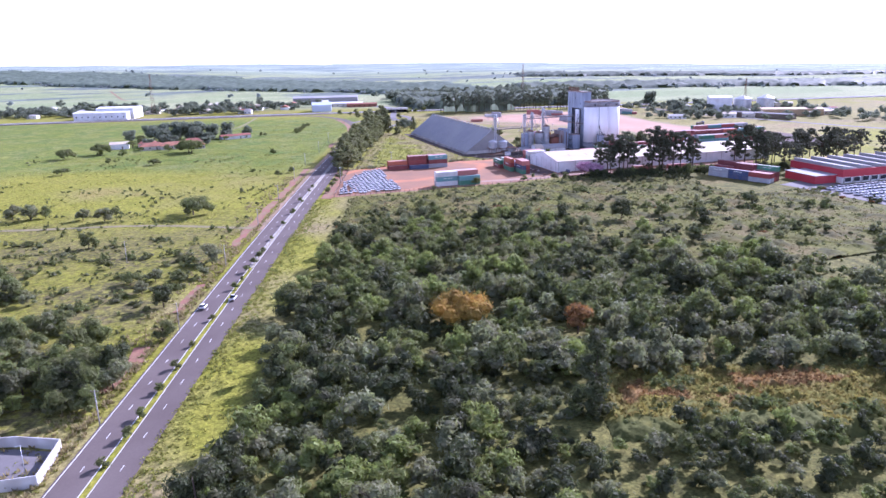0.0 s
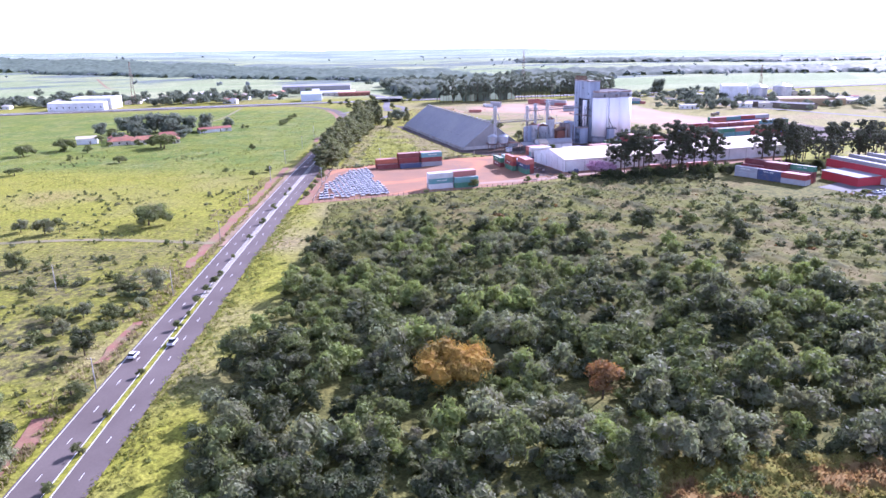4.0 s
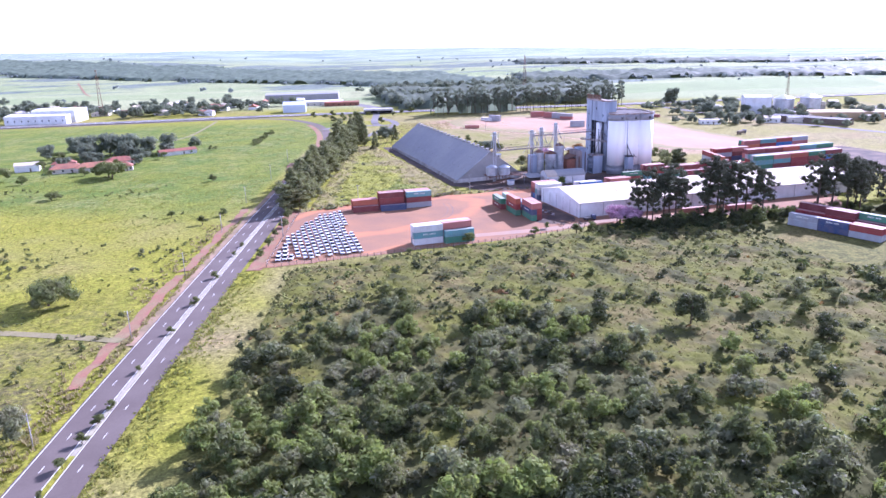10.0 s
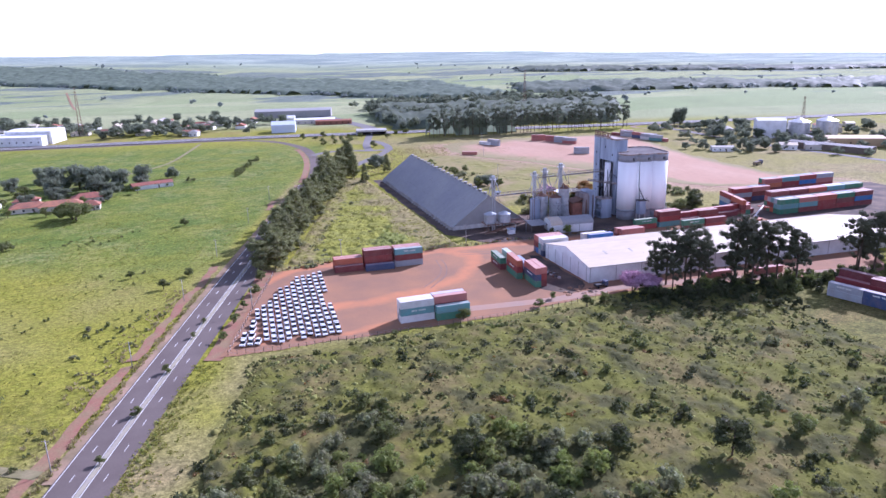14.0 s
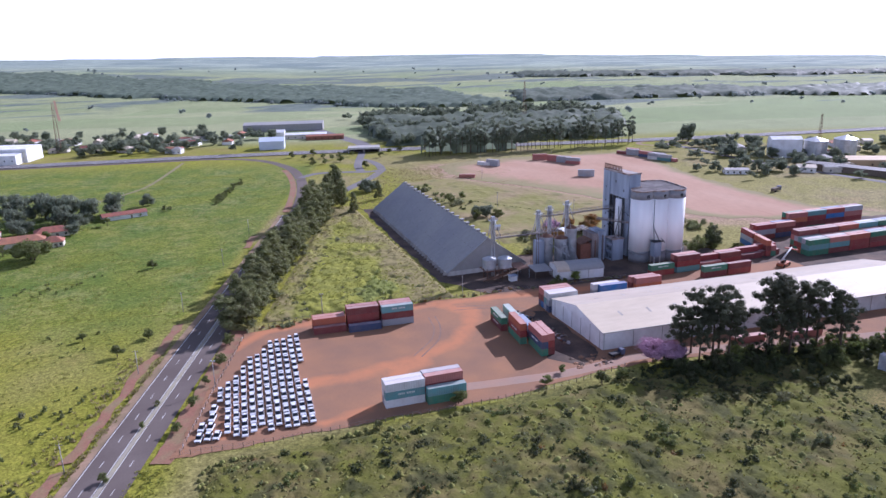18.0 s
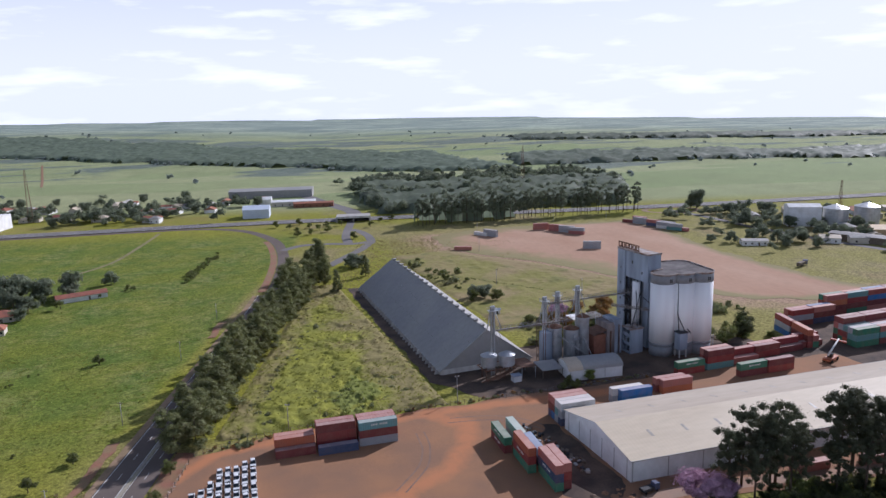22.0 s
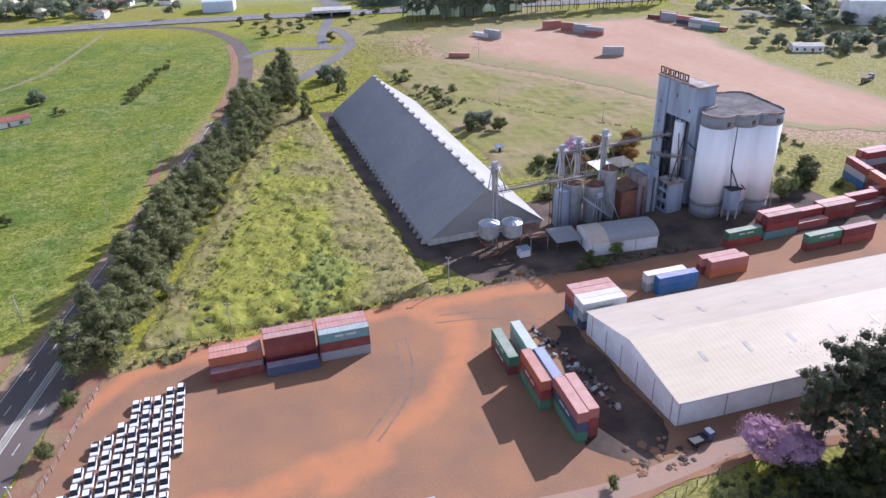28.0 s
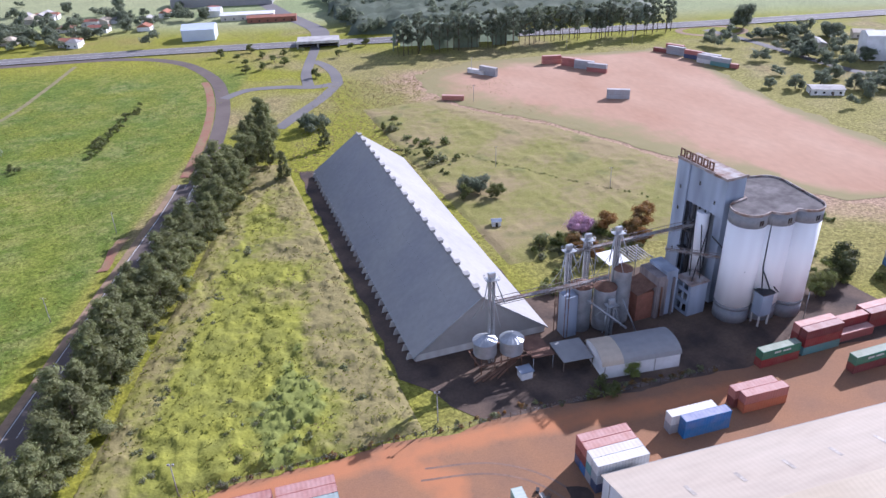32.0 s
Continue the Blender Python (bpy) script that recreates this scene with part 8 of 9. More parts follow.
gable_building("grain_hall", 560, 662, -30, 24, 14, 15, 2.0, "white_wall", "white_wall", "tall pale grain hall", "hall")


def lattice(x, y, h, w, label="tall slender lattice mast"):
    t = thing("lattice_mast", label, "mast", on(x, y))
    for sx_, sy_ in ((-1, -1), (1, -1), (1, 1), (-1, 1)):
        part("leg", tube(bmesh.new(), (sx_ * w, sy_ * w, -0.5), (sx_ * w * 0.25, sy_ * w * 0.25, h), 0.16, 0.1, n=5), "rust", t)
    bm = bmesh.new()
    n = int(h / 3)
    for i in range(n):
        f, g_ = i / n, (i + 1) / n
        a, b = w * (1 - 0.75 * f), w * (1 - 0.75 * g_)
        for (p, q), (r, s) in zip(((-1, -1), (1, -1), (1, 1), (-1, 1)), ((1, -1), (1, 1), (-1, 1), (-1, -1))):
            tube(bm, (p * a, q * a, f * h), (r * b, s * b, g_ * h), 0.08, n=4)
    part("bracing", bm, "rust", t)


x, y = W(-362, 935)
lattice(x, y, 50, 2.2)
x, y = W(124, 1106)
lattice(x, y, 48, 2.2)
x, y = W(330, 800)
lattice(x, y, 36, 1.6)

# ---- roads beyond ----
hwy = smooth_line([W(-1500, 690), W(-700, 803), (W(-336, 862)), W(-162, 890), W(5, 905), W(214, 922), W(454, 955), W(1200, 1080), W(2000, 1200)], 8)
highway = ribbon("highway", hwy, 9.0, "old_asphalt", 0.35, "pale grey dual highway crossing the plain", "road", thick=0.25)
for d in (-8.4, 0.0, 8.4):
    ribbon("edge_line", offset(hwy, d), 0.15, "paint", 0.62, "", "", parent=highway)
for k, line in enumerate(([W(-93, 770), W(-82, 786), (W(-62, 790)), W(-44, 788), W(-30, 795)], [W(-47, 790), W(-52, 815), W(-54, 845), W(-55, 875), W(-56, 894)], [W(-30, 792), W(-34, 815), W(-42, 836), W(-52, 850)], [W(-30, 795), W(-36, 765), W(-45, 738), W(-52, 715)], [W(-56, 915), W(-62, 950), W(-95, 1010), W(-130, 1080)])):
    ribbon("slip_road", smooth_line(line, 6), 3.4 if k < 4 else 7.0, "old_asphalt", 0.09 + 0.012 * k, "grey slip road at the junction", "road")
under = thing("underpass", "concrete underpass with dark openings below the highway", "bridge", on(*W(-54, 893), 0, -14))
part("deck", boxes((-15, -6, 3.4, 15, 14, 4.3)), "concrete", under)
for a in (-15, -0.5, 14):
    part("pier", boxes((a, -5.5, -0.5, a + 1.0, 13.5, 3.4)), "concrete", under)
part("parapet", boxes((-15.3, -6.3, 3.4, 15.3, -6.0, 5.2)), "dirty_wall", under)
# black panels put in for the darkness inside the openings
for a in (-14, 0.5):
    part("opening_back", boxes((a, 6.0, -0.4, a + 13.4, 6.2, 3.4)), "black", under)
loop = [(*W(233 + 24 * math.cos(a), 901 + 15 * math.sin(a)),) for a in np.linspace(0, 6.2832, 30)]
ribbon("turning_loop", loop, 2.6, "track", 0.1, "pale earth turning loop", "road")
ribbon("town_road", smooth_line([W(230, 905), W(250, 860), W(268, 805), W(300, 740), W(350, 660), W(420, 560)], 6), 3.4, "old_asphalt", 0.1, "pale road along the edge of the town", "road")
ribbon("field_track", smooth_line([W(-213, 856), W(-208, 800), W(-206, 743), W(-220, 700)], 6), 1.5, "field_path", 0.07, "pale earth track across the green field", "track")
ribbon("farm_track", smooth_line([W(-330, 336), W(-260, 326), W(-199, 319), W(-137, 323), W(-84, 314)], 6), 1.7, "field_path", 0.07, "brown earth track across the pasture", "track")
ribbon("ditch_track", smooth_line([(232, 640), (260.5, 618.6), (285, 580), (309.4, 546.3)], 6), 1.0, "track", 0.07, "dark worn line across the dry grass", "track")
ribbon("red_track", [W(-530, 1276), W(-585, 1382), W(-640, 1488), W(-700, 1604), W(-760, 1720)], 1.9, "red_earth", 0.4, "straight red earth track up the far field", "track")

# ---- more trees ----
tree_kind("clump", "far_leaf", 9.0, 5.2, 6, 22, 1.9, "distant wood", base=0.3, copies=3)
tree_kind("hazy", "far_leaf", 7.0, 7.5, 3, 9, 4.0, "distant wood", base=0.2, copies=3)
# the wood left of the road
lw = random.Random(41)
far_left = []
for _ in range(420):
    u, v = lw.uniform(-190, -80), lw.uniform(120, 268)
    edge_u = -80 if v < 172 else -80 - (v - 172) * 1.0
    if u > edge_u + 4 * noise.noise((v / 9, 3, 3)) or v > 236 + (u + 120) * -0.5 or (-100 < u and v < 147) or noise.noise((u / 16, v / 16, 40)) > 0.4:
        continue
    x, y = W(u, v)
    if u > -106:
        tree(lw.choice(("wood_a", "wood_a", "wood_b", "wood_d", "wood_c")), x, y, lw.uniform(0.6, 1.2), "trees of the wood across the road")
    else:
        far_left.append((x, y, lw.uniform(0.6, 1.2)))
scatter_mesh("woodland", far_left[::2], ["wood_a_far"] * len(far_left[::2]), "wood_leaf", "green crowns of the wood across the road", "woodland", 81)
scatter_mesh("woodland", far_left[1::2], ["wood_b_far"] * len(far_left[1::2]), "grey_leaf", "grey-green crowns of the wood across the road", "woodland", 82)
for u, v, s in ((-85, 158, 1.15), (-91, 164, 1.2), (-84, 167, 0.9), (-97, 160, 1.1), (-89, 172, 0.9)):
    tree("wood_a", *W(u, v), s, "trees of the wood across the road")
for key, x, y, s in (("wood_b", 5.7, 276.5, 1.15), ("wood_d", -11.1, 234.0, 0.95), ("wood_a", -40.4, 318.1, 0.95), ("flat", 1.4, 364, 2.0), ("wood_b", -72, 386, 1.2), ("wood_b", -80, 389, 1.1), ("wood_a", -66, 388, 0.8), ("wood_b", -38, 366, 1.1), ("wood_a", -33, 368, 0.8), ("wood_b", -48, 374, 0.9), ("wood_b", -14, 262, 0.75), ("wood_a", -6, 258, 0.6), ("wood_b", 2, 262, 0.6), ("savanna", -10.9, 207.1, 1.2), ("flat", -22, 262, 0.9), ("savanna", -30, 285, 0.7), ("wood_b", -18, 250, 0.7),
                     ("flat", 6.3, 594.9, 2.0), ("savanna", 63.7, 554.4, 0.9), ("savanna", 53.1, 449.1, 0.9), ("savanna", 63.2, 463.0, 0.8), ("savanna", 40, 470, 0.7), ("savanna", -50, 560, 1.0), ("flat", -75, 520, 1.0), ("flat", -20, 540, 1.0), ("savanna", -60, 610, 0.9)):
    tree(key, x, y, s)
for u, v, key, s in ((-232, 652, "town", 2.12), (-217, 644, "town", 2.25), (-203, 646, "town", 1.88), (-192, 660, "town", 1.75), (-180, 684, "town", 1.00), (-244, 648, "town", 1.88), (-222, 660, "town", 1.88), (-210, 632, "town", 1.62), (-256, 655, "town", 1.62), (-268, 677, "town", 1.50), (-238, 628, "town", 1.50), (-256, 628, "savanna", 1.6), (-200, 628, "town", 1.25), (-228, 612, "town", 1.12), (-250, 612, "savanna", 1.4), (-162, 668, "dark_bush", 2.2), (-240, 600, "town", 1.00), (-272, 640, "town", 1.38), (-172, 655, "dark_bush", 1.8), (-226, 618, "town", 1.0), (-196, 612, "town", 0.9), (-206, 602, "savanna", 1.2), (-252, 596, "savanna", 1.3), (-214, 572, "savanna", 1.2), (-236, 572, "savanna", 0.9), (-185, 632, "savanna", 1.1), (-195, 564, "flat", 2.2), (-262, 560, "flat", 1.8), (-280, 540, "flat", 1.7), (-240, 548, "savanna", 1.2)):
    x, y = W(u, v)
    tree(key, x, y, s, "trees round the farm")
# bushes over the pasture
pr = random.Random(17)
pb = []
for _ in range(1700):
    u, v = pr.uniform(-320, -90), pr.uniform(150, 560)
    d = 0.9 if v < 300 else 0.5 if v < 420 else 0.2
    if noise.noise((u / 35, v / 35, 8)) > 0.45 - d:
        pb.append((*W(u, v), pr.uniform(0.3, 1.0) * (1.0 if v < 420 else 0.8)))
for x, y, s in pb[:80]:
    tree(pr.choice(("bush", "dark_bush")), x, y, s * 1.1, "bushes on the pasture")
scatter_mesh("pasture_scrub", pb[80:], ["dark_bush"] * len(pb[80:]), "wood_leaf", "low dark bushes scattered over the pasture", "scrub", 3)
pc = []
for _ in range(120):
    u, v, r_ = pr.uniform(-230, -88), pr.uniform(150, 300), pr.uniform(1.5, 6)
    for _ in range(pr.randrange(3, 13)):
        a, d = pr.uniform(0, 6.28), r_ * math.sqrt(pr.random())
        if u + 1.6 * d * math.cos(a) < -86:
            pc.append((*W(u + 1.6 * d * math.cos(a), v + d * math.sin(a)), pr.uniform(0.35, 1.0)))
scatter_mesh("pasture_scrub", pc[::2], ["thicket"] * len(pc[::2]), "wood_leaf", "loose olive thickets on the rough pasture", "scrub", 33)
scatter_mesh("pasture_scrub", pc[1::2], ["bush"] * len(pc[1::2]), "grey_leaf", "loose grey-green thickets on the rough pasture", "scrub", 34)
for _ in range(26):
    f = pr.random()
    x, y = W(-135 - 2 * f + pr.uniform(-2, 2), 680 + 83 * f)
    tree("dark_bush", x, y, pr.uniform(0.8, 1.8), "bushes in a line across the green field")
# shrubs in the median and along the yard fence
for v in (128, 139, 147, 160, 172, 186, 205, 232, 241, 251, 260, 268, 275, 294, 318, 341, 366, 392, 405):
    u = -68.2 - (v - 120) * 0.0167 * 1.0
    x, y = W(u + 0.0, v)
    tree("savanna", x, y, pr.uniform(0.35, 0.6), "shrubs in the median", label="small round median tree")
for x, y, s in ((86.8, 428.7, 0.9), (76.5, 401.3, 0.8), (91.1, 443.9, 1.0), (81, 415, 0.6), (72, 388, 0.7), (152, 372.0, 1.0), (126, 367, 0.6), (182, 373, 0.7), (190, 378, 0.6), (198, 366, 0.9), (206, 367, 0.9)):
    tree("savanna", x, y, s, "shrubs along the fence", label="shrub growing through the fence")
# round the grain plant
for key, x, y, s in (("town", 250.5, 577, 1.0), ("town", 246, 582, 0.8), ("wood_a", 255, 571, 0.9), ("wood_a", 243, 574, 0.8), ("savanna", 251, 527, 1.0), ("pink", 268.9, 530, 1.1), ("tan", 262, 512, 1.2), ("tan", 283, 520, 1.2), ("wood_a", 245, 622, 0.7), ("wood_c", 240.5, 456.2, 0.8), ("wood_d", 331, 474, 1.2), ("wood_d", 327, 471, 1.0), ("wood_a", 316, 468, 1.0), ("wood_a", 312, 466, 0.7), ("wood_c", 338, 466, 0.5), ("row", 205, 655, 0.6)):
    tree(key, x, y, s)
# rough growth behind the plant and between the silos and the stacked containers
br = random.Random(91)
bk = []
for cx_, cy_, rx_, ry_, nn_ in ((270, 522, 22, 12, 60), (248, 500, 10, 10, 18), (326, 478, 12, 10, 16), (345, 508, 18, 8, 22), (248, 640, 12, 40, 24)):
    for _ in range(nn_):
        a, d = br.uniform(0, 6.28), math.sqrt(br.random())
        bk.append((cx_ + rx_ * d * math.cos(a), cy_ + ry_ * d * math.sin(a), br.choice((0.7, 1.1, 1.6, 2.2))))
scatter_mesh("thicket", bk[::2], ["bush"] * len(bk[::2]), "grey_leaf", "grey-green thicket round the silos", "scrub", 41)
scatter_mesh("thicket", bk[1::2], ["dark_bush"] * len(bk[1::2]), "wood_leaf", "dark green thicket round the silos", "scrub", 42)
for x, y, s in ((278, 528, 1.3), (290, 524, 1.4), (260, 518, 1.1), (298, 532, 1.0), (284, 514, 1.1)):
    tree("tan", x, y, s)
dk = []
for _ in range(260):
    f = br.random()
    dk.append((232 + 80 * f + br.uniform(-1.2, 1.2), float(np.interp(232 + 80 * f, (232, 260.5, 285, 312), (640, 618.6, 580, 543))) + br.uniform(-1.2, 1.2), br.uniform(0.2, 0.45)))
scatter_mesh("ditch_scrub", dk, ["dark_bush"] * len(dk), "wood_leaf", "line of low scrub along a ditch", "scrub", 43)
sb_ = []
for _ in range(95):
    u, v = br.uniform(-50, -40), br.uniform(463, 600)
    sb_.append((*W(u, v), br.uniform(0.4, 1.1)))
for _ in range(120):
    x, y = br.uniform(112, 182), br.uniform(462, 640)
    if UV(x, y)[0] > -48:
        sb_.append((x, y, br.uniform(0.25, 0.7)))
for _ in range(70):
    x, y = W(br.gauss(-10, 9), br.gauss(498, 16))
    if y > 462 and x < 182:
        sb_.append((x, y, br.uniform(0.4, 1.1)))
scatter_mesh("strip_scrub", sb_, ["bush"] * len(sb_), "grey_leaf", "grey-green shrubs along the rank grass", "scrub", 44)
def belt_depth(u, v):
    """How far inside the wooded valley belt a place lies, in metres."""
    lo_ = 1440 - 0.5 * u if u < 0 else 1440 + 0.1 * u
    hi_ = lo_ + (420 if u < 0 else max(-200, 420 - 2.6 * u))
    wob = 60 * noise.noise((u / 150, v / 300, 3)) + 25 * noise.noise((u / 45, v / 60, 5))
    return min(v - lo_ - wob, hi_ + 2 * wob - v)


def wood_patch(u, v):
    """Plantation blocks and a long wood on the far fields to the east."""
    wob = 18 * noise.noise((u / 60, v / 60, 12))
    block = min(u - 170, 640 - u, v - 1500 - 0.1 * u, 1720 + 0.12 * u - v) + wob
    line = min(v - (1560 - 0.25 * (u - 600)) , (1700 + 0.15 * (u - 600)) - v, u - 560) + wob * 2
    back = min(v - 2250, 2420 - v, u - 250) + wob * 2
    return max(block, line, back)


def canopy(name, u0, v0, u1, v1, d, inside, label, tall=6.5, material="far_canopy"):
    """The closed roof of a far wood: an uneven sheet of crowns that drops to the ground at its rim."""
    nx, ny = int((u1 - u0) / d) + 1, int((v1 - v0) / d) + 1
    V_, F_, at_ = [], [], {}
    for b in range(ny):
        for a in range(nx):
            u, v = u0 + (a + 0.4 * noise.noise((a * 0.9, b * 0.9, 2))) * d, v0 + (b + 0.4 * noise.noise((a * 0.9, b * 0.9, 7))) * d
            k_ = inside(u, v)
            if k_ < -d or abs(u) > 0.75 * v + 150:
                continue
            x, y = W(u, v)
            lump_ = 0.7 * noise.noise((u / 34, v / 34, 1)) + 1.2 * noise.noise((a * 0.83, b * 0.83, 21))
            at_[b * nx + a] = len(V_)
            V_.append((x, y, float(gz(x, y)) + (tall + 5.0 * lump_ if k_ > 0 else -1.0)))
    for k_ in at_:
        q = (k_, k_ + 1, k_ + nx + 1, k_ + nx)
        if all(i in at_ for i in q):
            F_.append(tuple(at_[i] for i in q))
    me = bpy.data.meshes.new(name)
    me.from_pydata(V_, [], F_)
    me.shade_smooth()
    me.materials.append(M[material])
    return tagged(new(name, me), label, "woodland", kind="stuff")


# canopy tone paled to carry the haze over the valley
M["far_canopy"] = foliage("haze_paled_canopy", (0.165, 0.2, 0.14), (0.12, 0.15, 0.105), 0.3)
# the plantation row beside the bare field
k = 0
while k < 60:
    f = k / 59
    x, y = 291 + 203 * f + pr.uniform(-1, 1), 806 - 27 * f + pr.uniform(0, 9)
    tree("far_pine", x, y, pr.uniform(0.95, 1.2), "trees of the plantation row")
    k += 1
fw = []
for _ in range(900):
    x, y = pr.uniform(285, 620), pr.uniform(800, 1150)
    u, v = UV(x, y)
    if y < 815 + 40 - (x - 290) * 0.1 or (905 - 18 < v - u * 0.08 < 905 + 22) or noise.noise((x / 60, y / 60, 3)) < -0.15 or u > 195 + 0.2 * (v - 900):
        continue
    fw.append((x, y, pr.uniform(0.9, 1.7)))
# leaf colour lightened for the haze that lies before the plantation
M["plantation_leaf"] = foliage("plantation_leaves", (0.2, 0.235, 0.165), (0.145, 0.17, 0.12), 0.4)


def plantation_depth(u, v):
    x, y = W(u, v)
    return min(y - 818 + (x - 290) * 0.13, x - 292 + 0.2 * max(0, y - 850), 880 - (v - u * 0.08), 190 + 0.2 * (v - 900) - u) + 12 * noise.noise((u / 30, v / 30, 4))


def rear_depth(u, v):
    x, y = W(u, v)
    return min((v - u * 0.08) - 932, x - 280, 1120 - v + 0.12 * u, 200 + 0.2 * (v - 900) - u) + 30 * noise.noise((u / 60, v / 60, 3))


canopy("plantation", 0, 790, 240, 960, 5.0, plantation_depth, "closed dark roof of the plantation", 17.0, "plantation_leaf")
canopy("woodland", -60, 920, 320, 1180, 6.0, rear_depth, "dark woodland beyond the highway", 9.0, "plantation_leaf")
scatter_mesh("plantation", fw, ["clump"] * len(fw), "mid_leaf", "dense dark woodland behind the plantation row", "woodland", 4)
for _ in range(50):
    u, v = pr.uniform(-560, -160), pr.uniform(903, 1070)
    if -450 < u < -350 and v < 925 or (u > -230 and v < 960):
        continue
    x, y = W(u, v)
    tree("town", x, y, pr.uniform(0.8, 1.5), "trees of the town")
tt = []
for _ in range(330):
    u, v = pr.uniform(-560, -175), abs(pr.gauss(0, 55)) + 906
    if -450 < u < -350 and v < 930 or (u > -230 and 925 < v < 975) or noise.noise((u / 45, v / 30, 3)) < -0.12:
        continue
    tt.append((*W(u, v), pr.uniform(0.7, 1.5)))
for _ in range(190):
    u = pr.uniform(215, 480)
    v = 1010 - 0.75 * (u - 215) * 1.2 + pr.gauss(0, 45) - 120
    if noise.noise((u / 40, v / 40, 13)) > -0.1 and v < 900:
        tt.append((*W(u, v), pr.uniform(0.6, 1.3)))
scatter_mesh("town_trees", tt, ["clump"] * len(tt), "mid_leaf", "dense shade trees between the town houses", "woodland", 21)
for _ in range(35):
    u, v = pr.uniform(262, 430), pr.uniform(720, 880)
    x, y = W(u, v)
    tree("town", x, y, pr.uniform(0.8, 1.4), "trees beyond the bare field")
for u, v in ((-118, 868), (-105, 860), (-96, 845), (-88, 862), (-78, 850), (-70, 842), (-82, 832), (-92, 826), (-75, 868), (-62, 870), (-36, 860), (-30, 880), (-100, 880), (-20, 890), (-45, 808)):
    x, y = W(u, v)
    tree("savanna", x, y, pr.uniform(0.9, 1.3), "round trees at the junction", label="clipped round tree on the junction lawn")
for x, y, s in ((466, 634, 1.0), (484, 634, 1.2), (494, 620, 1.1), (488, 606, 1.0), (500, 640, 1.2), (455, 642, 0.8), (510, 612, 1.1), (505, 596, 0.9)):
    tree("town", x, y, s, "trees beyond the bare field")
for x, y, s in ((545, 767, 1.5), (549, 771, 1.3), (541, 770, 1.2)):
    tree("town", x, y, s, "trees by the turning loop", label="tall dense tree by the turning loop", tall=1.6)
for _ in range(26):
    x, y = pr.uniform(338, 425), pr.uniform(332, 372)
    tree("pine", x, y, pr.uniform(0.75, 1.0), "pines behind the red warehouse")
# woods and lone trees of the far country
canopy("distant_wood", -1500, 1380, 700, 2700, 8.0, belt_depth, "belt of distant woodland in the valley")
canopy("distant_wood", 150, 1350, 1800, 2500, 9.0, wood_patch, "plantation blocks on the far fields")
dist, lone = [], []
for _ in range(9000):
    u, v = pr.uniform(-1700, 1900), pr.uniform(1080, 2700)
    if abs(u) > 0.75 * v + 100:
        continue
    k_ = max(belt_depth(u, v), wood_patch(u, v))
    if -14 < k_ < 10:
        dist.append((*W(u, v), pr.uniform(0.6, 1.2)))
    elif k_ < 0 and pr.random() < (0.016 if u > -80 else 0.006):
        lone.append((*W(u, v), pr.uniform(0.6, 1.2)))
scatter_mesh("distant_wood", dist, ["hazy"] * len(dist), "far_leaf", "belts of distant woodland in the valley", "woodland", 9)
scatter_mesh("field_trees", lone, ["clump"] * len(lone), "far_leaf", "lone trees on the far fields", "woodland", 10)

# ---- vehicles and clutter ----
for t_, x, y, rz in ((2, 0.7, 227.8, 71.0), (0, 10.0, 232.3, 71.0)):
    car(t_, x, y, rz, "cars on the road")
stacker = thing("reach_stacker", "yellow-grey reach stacker with a raised boom in the container yard", "vehicle", on(337, 434, 0.1, 20))
part("chassis", boxes((-3.6, -1.6, 0.7, 3.6, 1.6, 1.7), bevel=0.1), "c_orange", stacker)
part("cab", boxes((-1.4, -0.9, 1.7, 0.4, 0.9, 3.3), bevel=0.1), "glass", stacker)
part("boom", tube(bmesh.new(), (-2.8, 0, 3.0), (6.5, 0, 7.5), 0.4, 0.3, n=8), "c_white", stacker)
part("spreader", boxes((6.0, -3.0, 6.6, 6.8, 3.0, 7.1)), "c_orange", stacker)
for a in (-2.6, 2.6):
    for b in (-1.5, 1.5):
        w = part("wheel", wheel, None, stacker, m=pose(a, b, 0.75) @ Matrix.Diagonal((2.2, 2.2, 2.2, 1)))
lorry = thing("lorry", "dark lorry parked on the bare lot", "lorry", on(453, 559, 0.1, 20))
part("cab", boxes((3.0, -1.2, 0.6, 5.0, 1.2, 3.1), bevel=0.1), "c_navy", lorry)
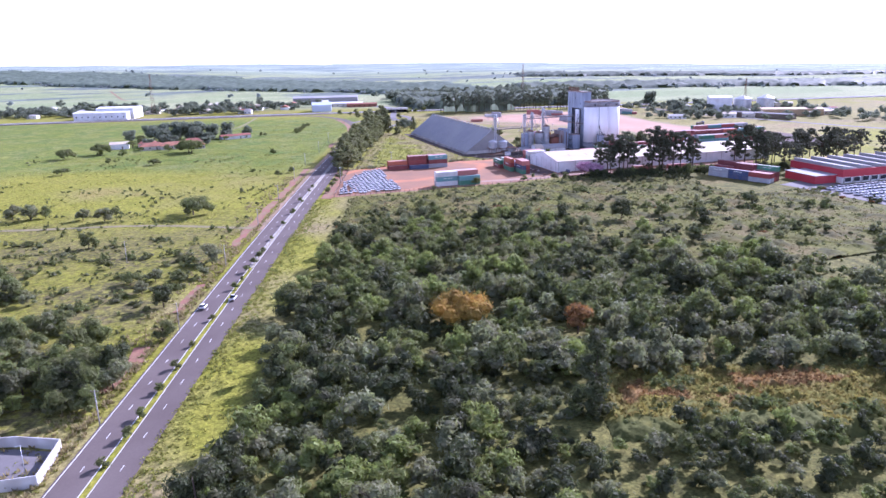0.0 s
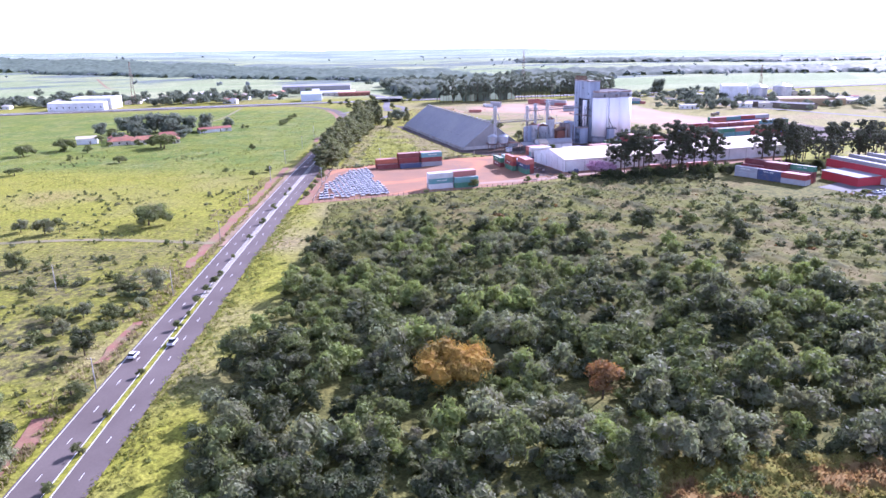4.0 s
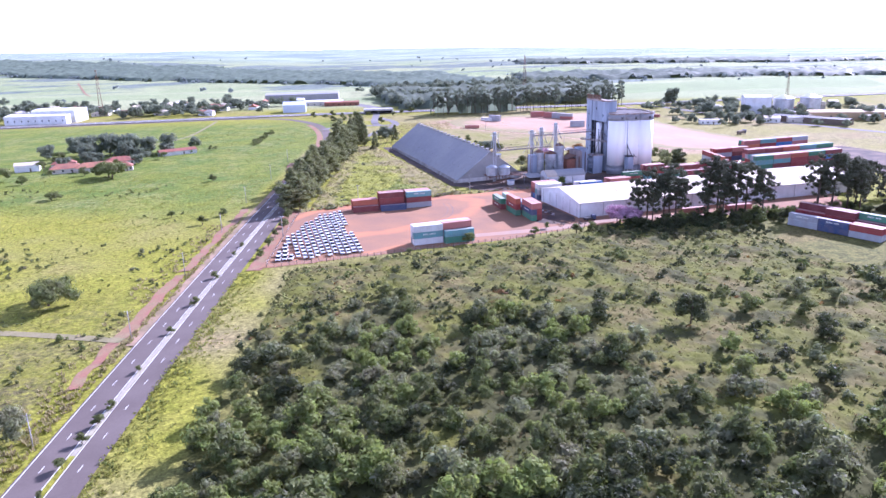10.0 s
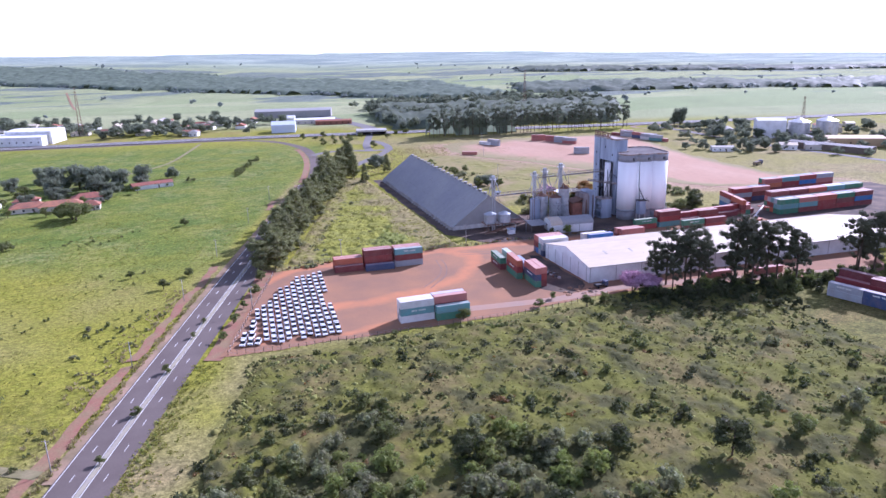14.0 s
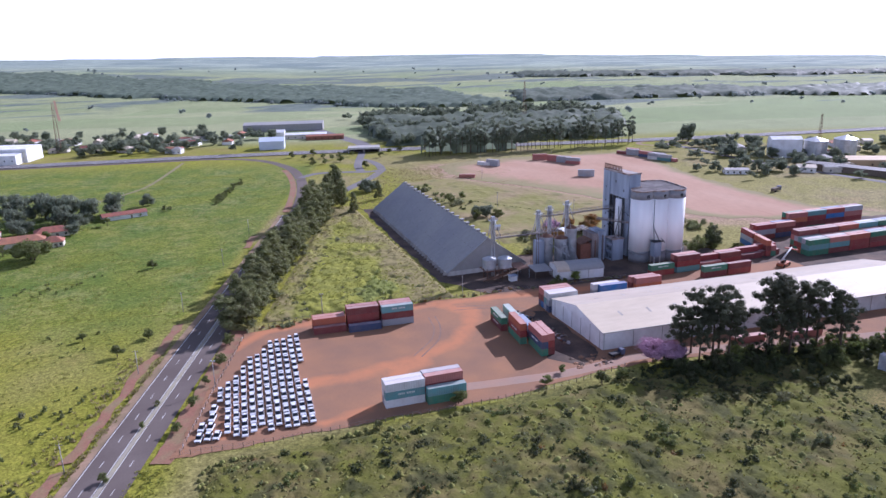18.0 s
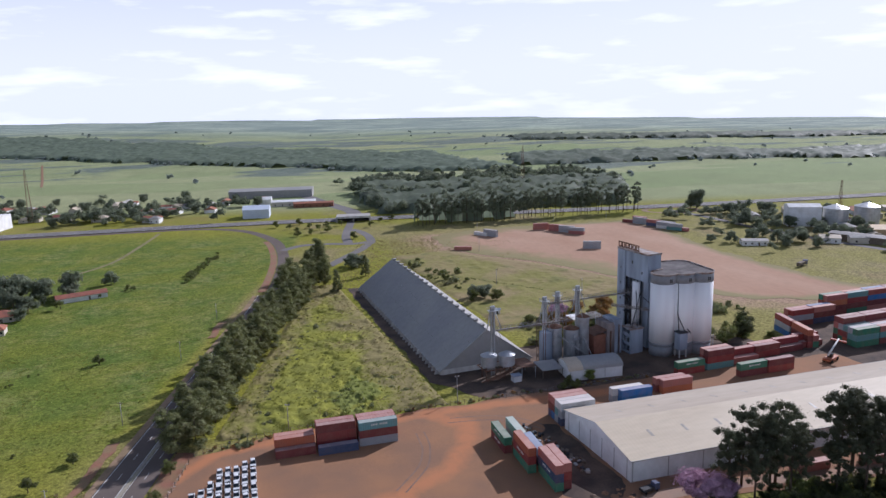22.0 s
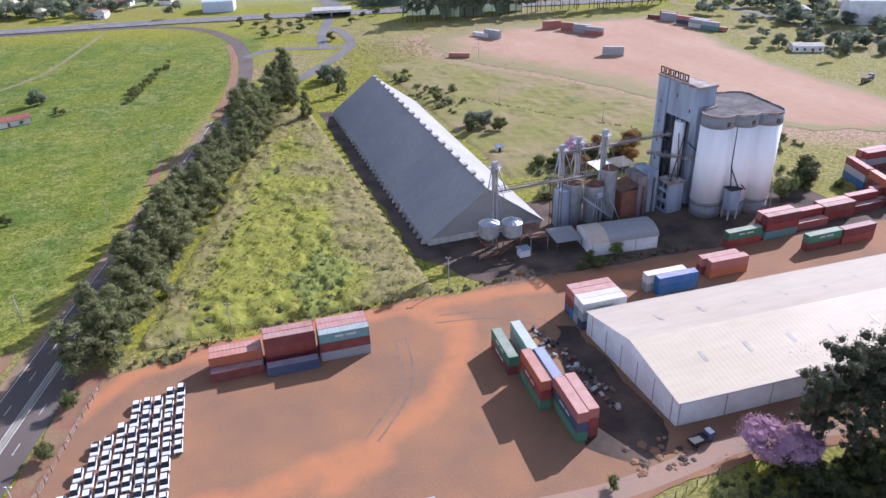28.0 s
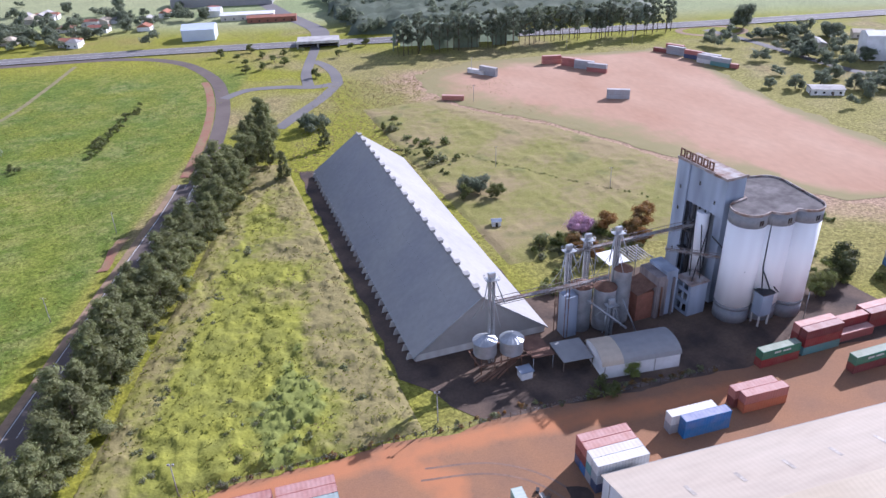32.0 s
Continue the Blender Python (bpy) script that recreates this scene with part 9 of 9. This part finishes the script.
part("load_bed", boxes((-5.0, -1.25, 0.9, 2.8, 1.25, 2.6), bevel=0.05), "wood", lorry)
for a in (-4.0, -2.6, 3.8):
    for b in (-1.1, 1.1):
        part("wheel", wheel, None, lorry, m=pose(a, b, 0.5) @ Matrix.Diagonal((1.4, 1.4, 1.4, 1)))
truck = thing("lorry", "small dark truck beside the white warehouse", "lorry", on(213.5, 381.5, 0.1, 5))
part("cab", boxes((1.2, -1.0, 0.5, 2.8, 1.0, 2.4), bevel=0.1), "c_navy", truck)
part("load_bed", boxes((-2.8, -1.05, 0.7, 1.1, 1.05, 1.5), bevel=0.05), "dark", truck)
for a in (-1.8, 1.9):
    for b in (-0.9, 0.9):
        part("wheel", wheel, None, truck, m=pose(a, b, 0.36))
# crates, pallets and scrap in the shade beside the warehouse
jr = random.Random(77)
for k in range(70):
    f = jr.random()
    x, y = 199.5 + f * 5 + jr.uniform(-2.2, 2.2), 430 - f * 34 + jr.uniform(-1.5, 1.5)
    s, hgt = jr.uniform(0.35, 0.9), jr.uniform(0.2, 0.9)
    t = thing("crate", jr.choice(("weathered crate dumped beside the warehouse", "rusty scrap block dumped beside the warehouse")), "crate", on(x, y, 0.08, jr.uniform(0, 90)), "scrap beside the warehouse")
    part("body", boxes((-s, -s * 0.6, 0, s, s * 0.6, hgt), bevel=0.04), jr.choice(("wood", "wood", "rust", "dark", "concrete")), t)
for k in range(46):
    x, y = jr.uniform(196, 212), jr.uniform(377, 386)
    t = thing("rubble_mound", "mound of earth and rubble at the yard edge", "rubble", on(x, y, 0.0, jr.uniform(0, 90)), "rubble at the yard edge")
    bm = bmesh.new()
    r_ = jr.uniform(0.4, 1.3)
    bmesh.ops.create_icosphere(bm, subdivisions=1, radius=r_)
    for v_ in bm.verts:
        v_.co = Vector((v_.co.x * jr.uniform(0.8, 1.3), v_.co.y * jr.uniform(0.7, 1.2), max(-0.1, v_.co.z * 0.5)))
    part("mound", bm, jr.choice(("yard", "dark_earth", "dark_earth")), t)
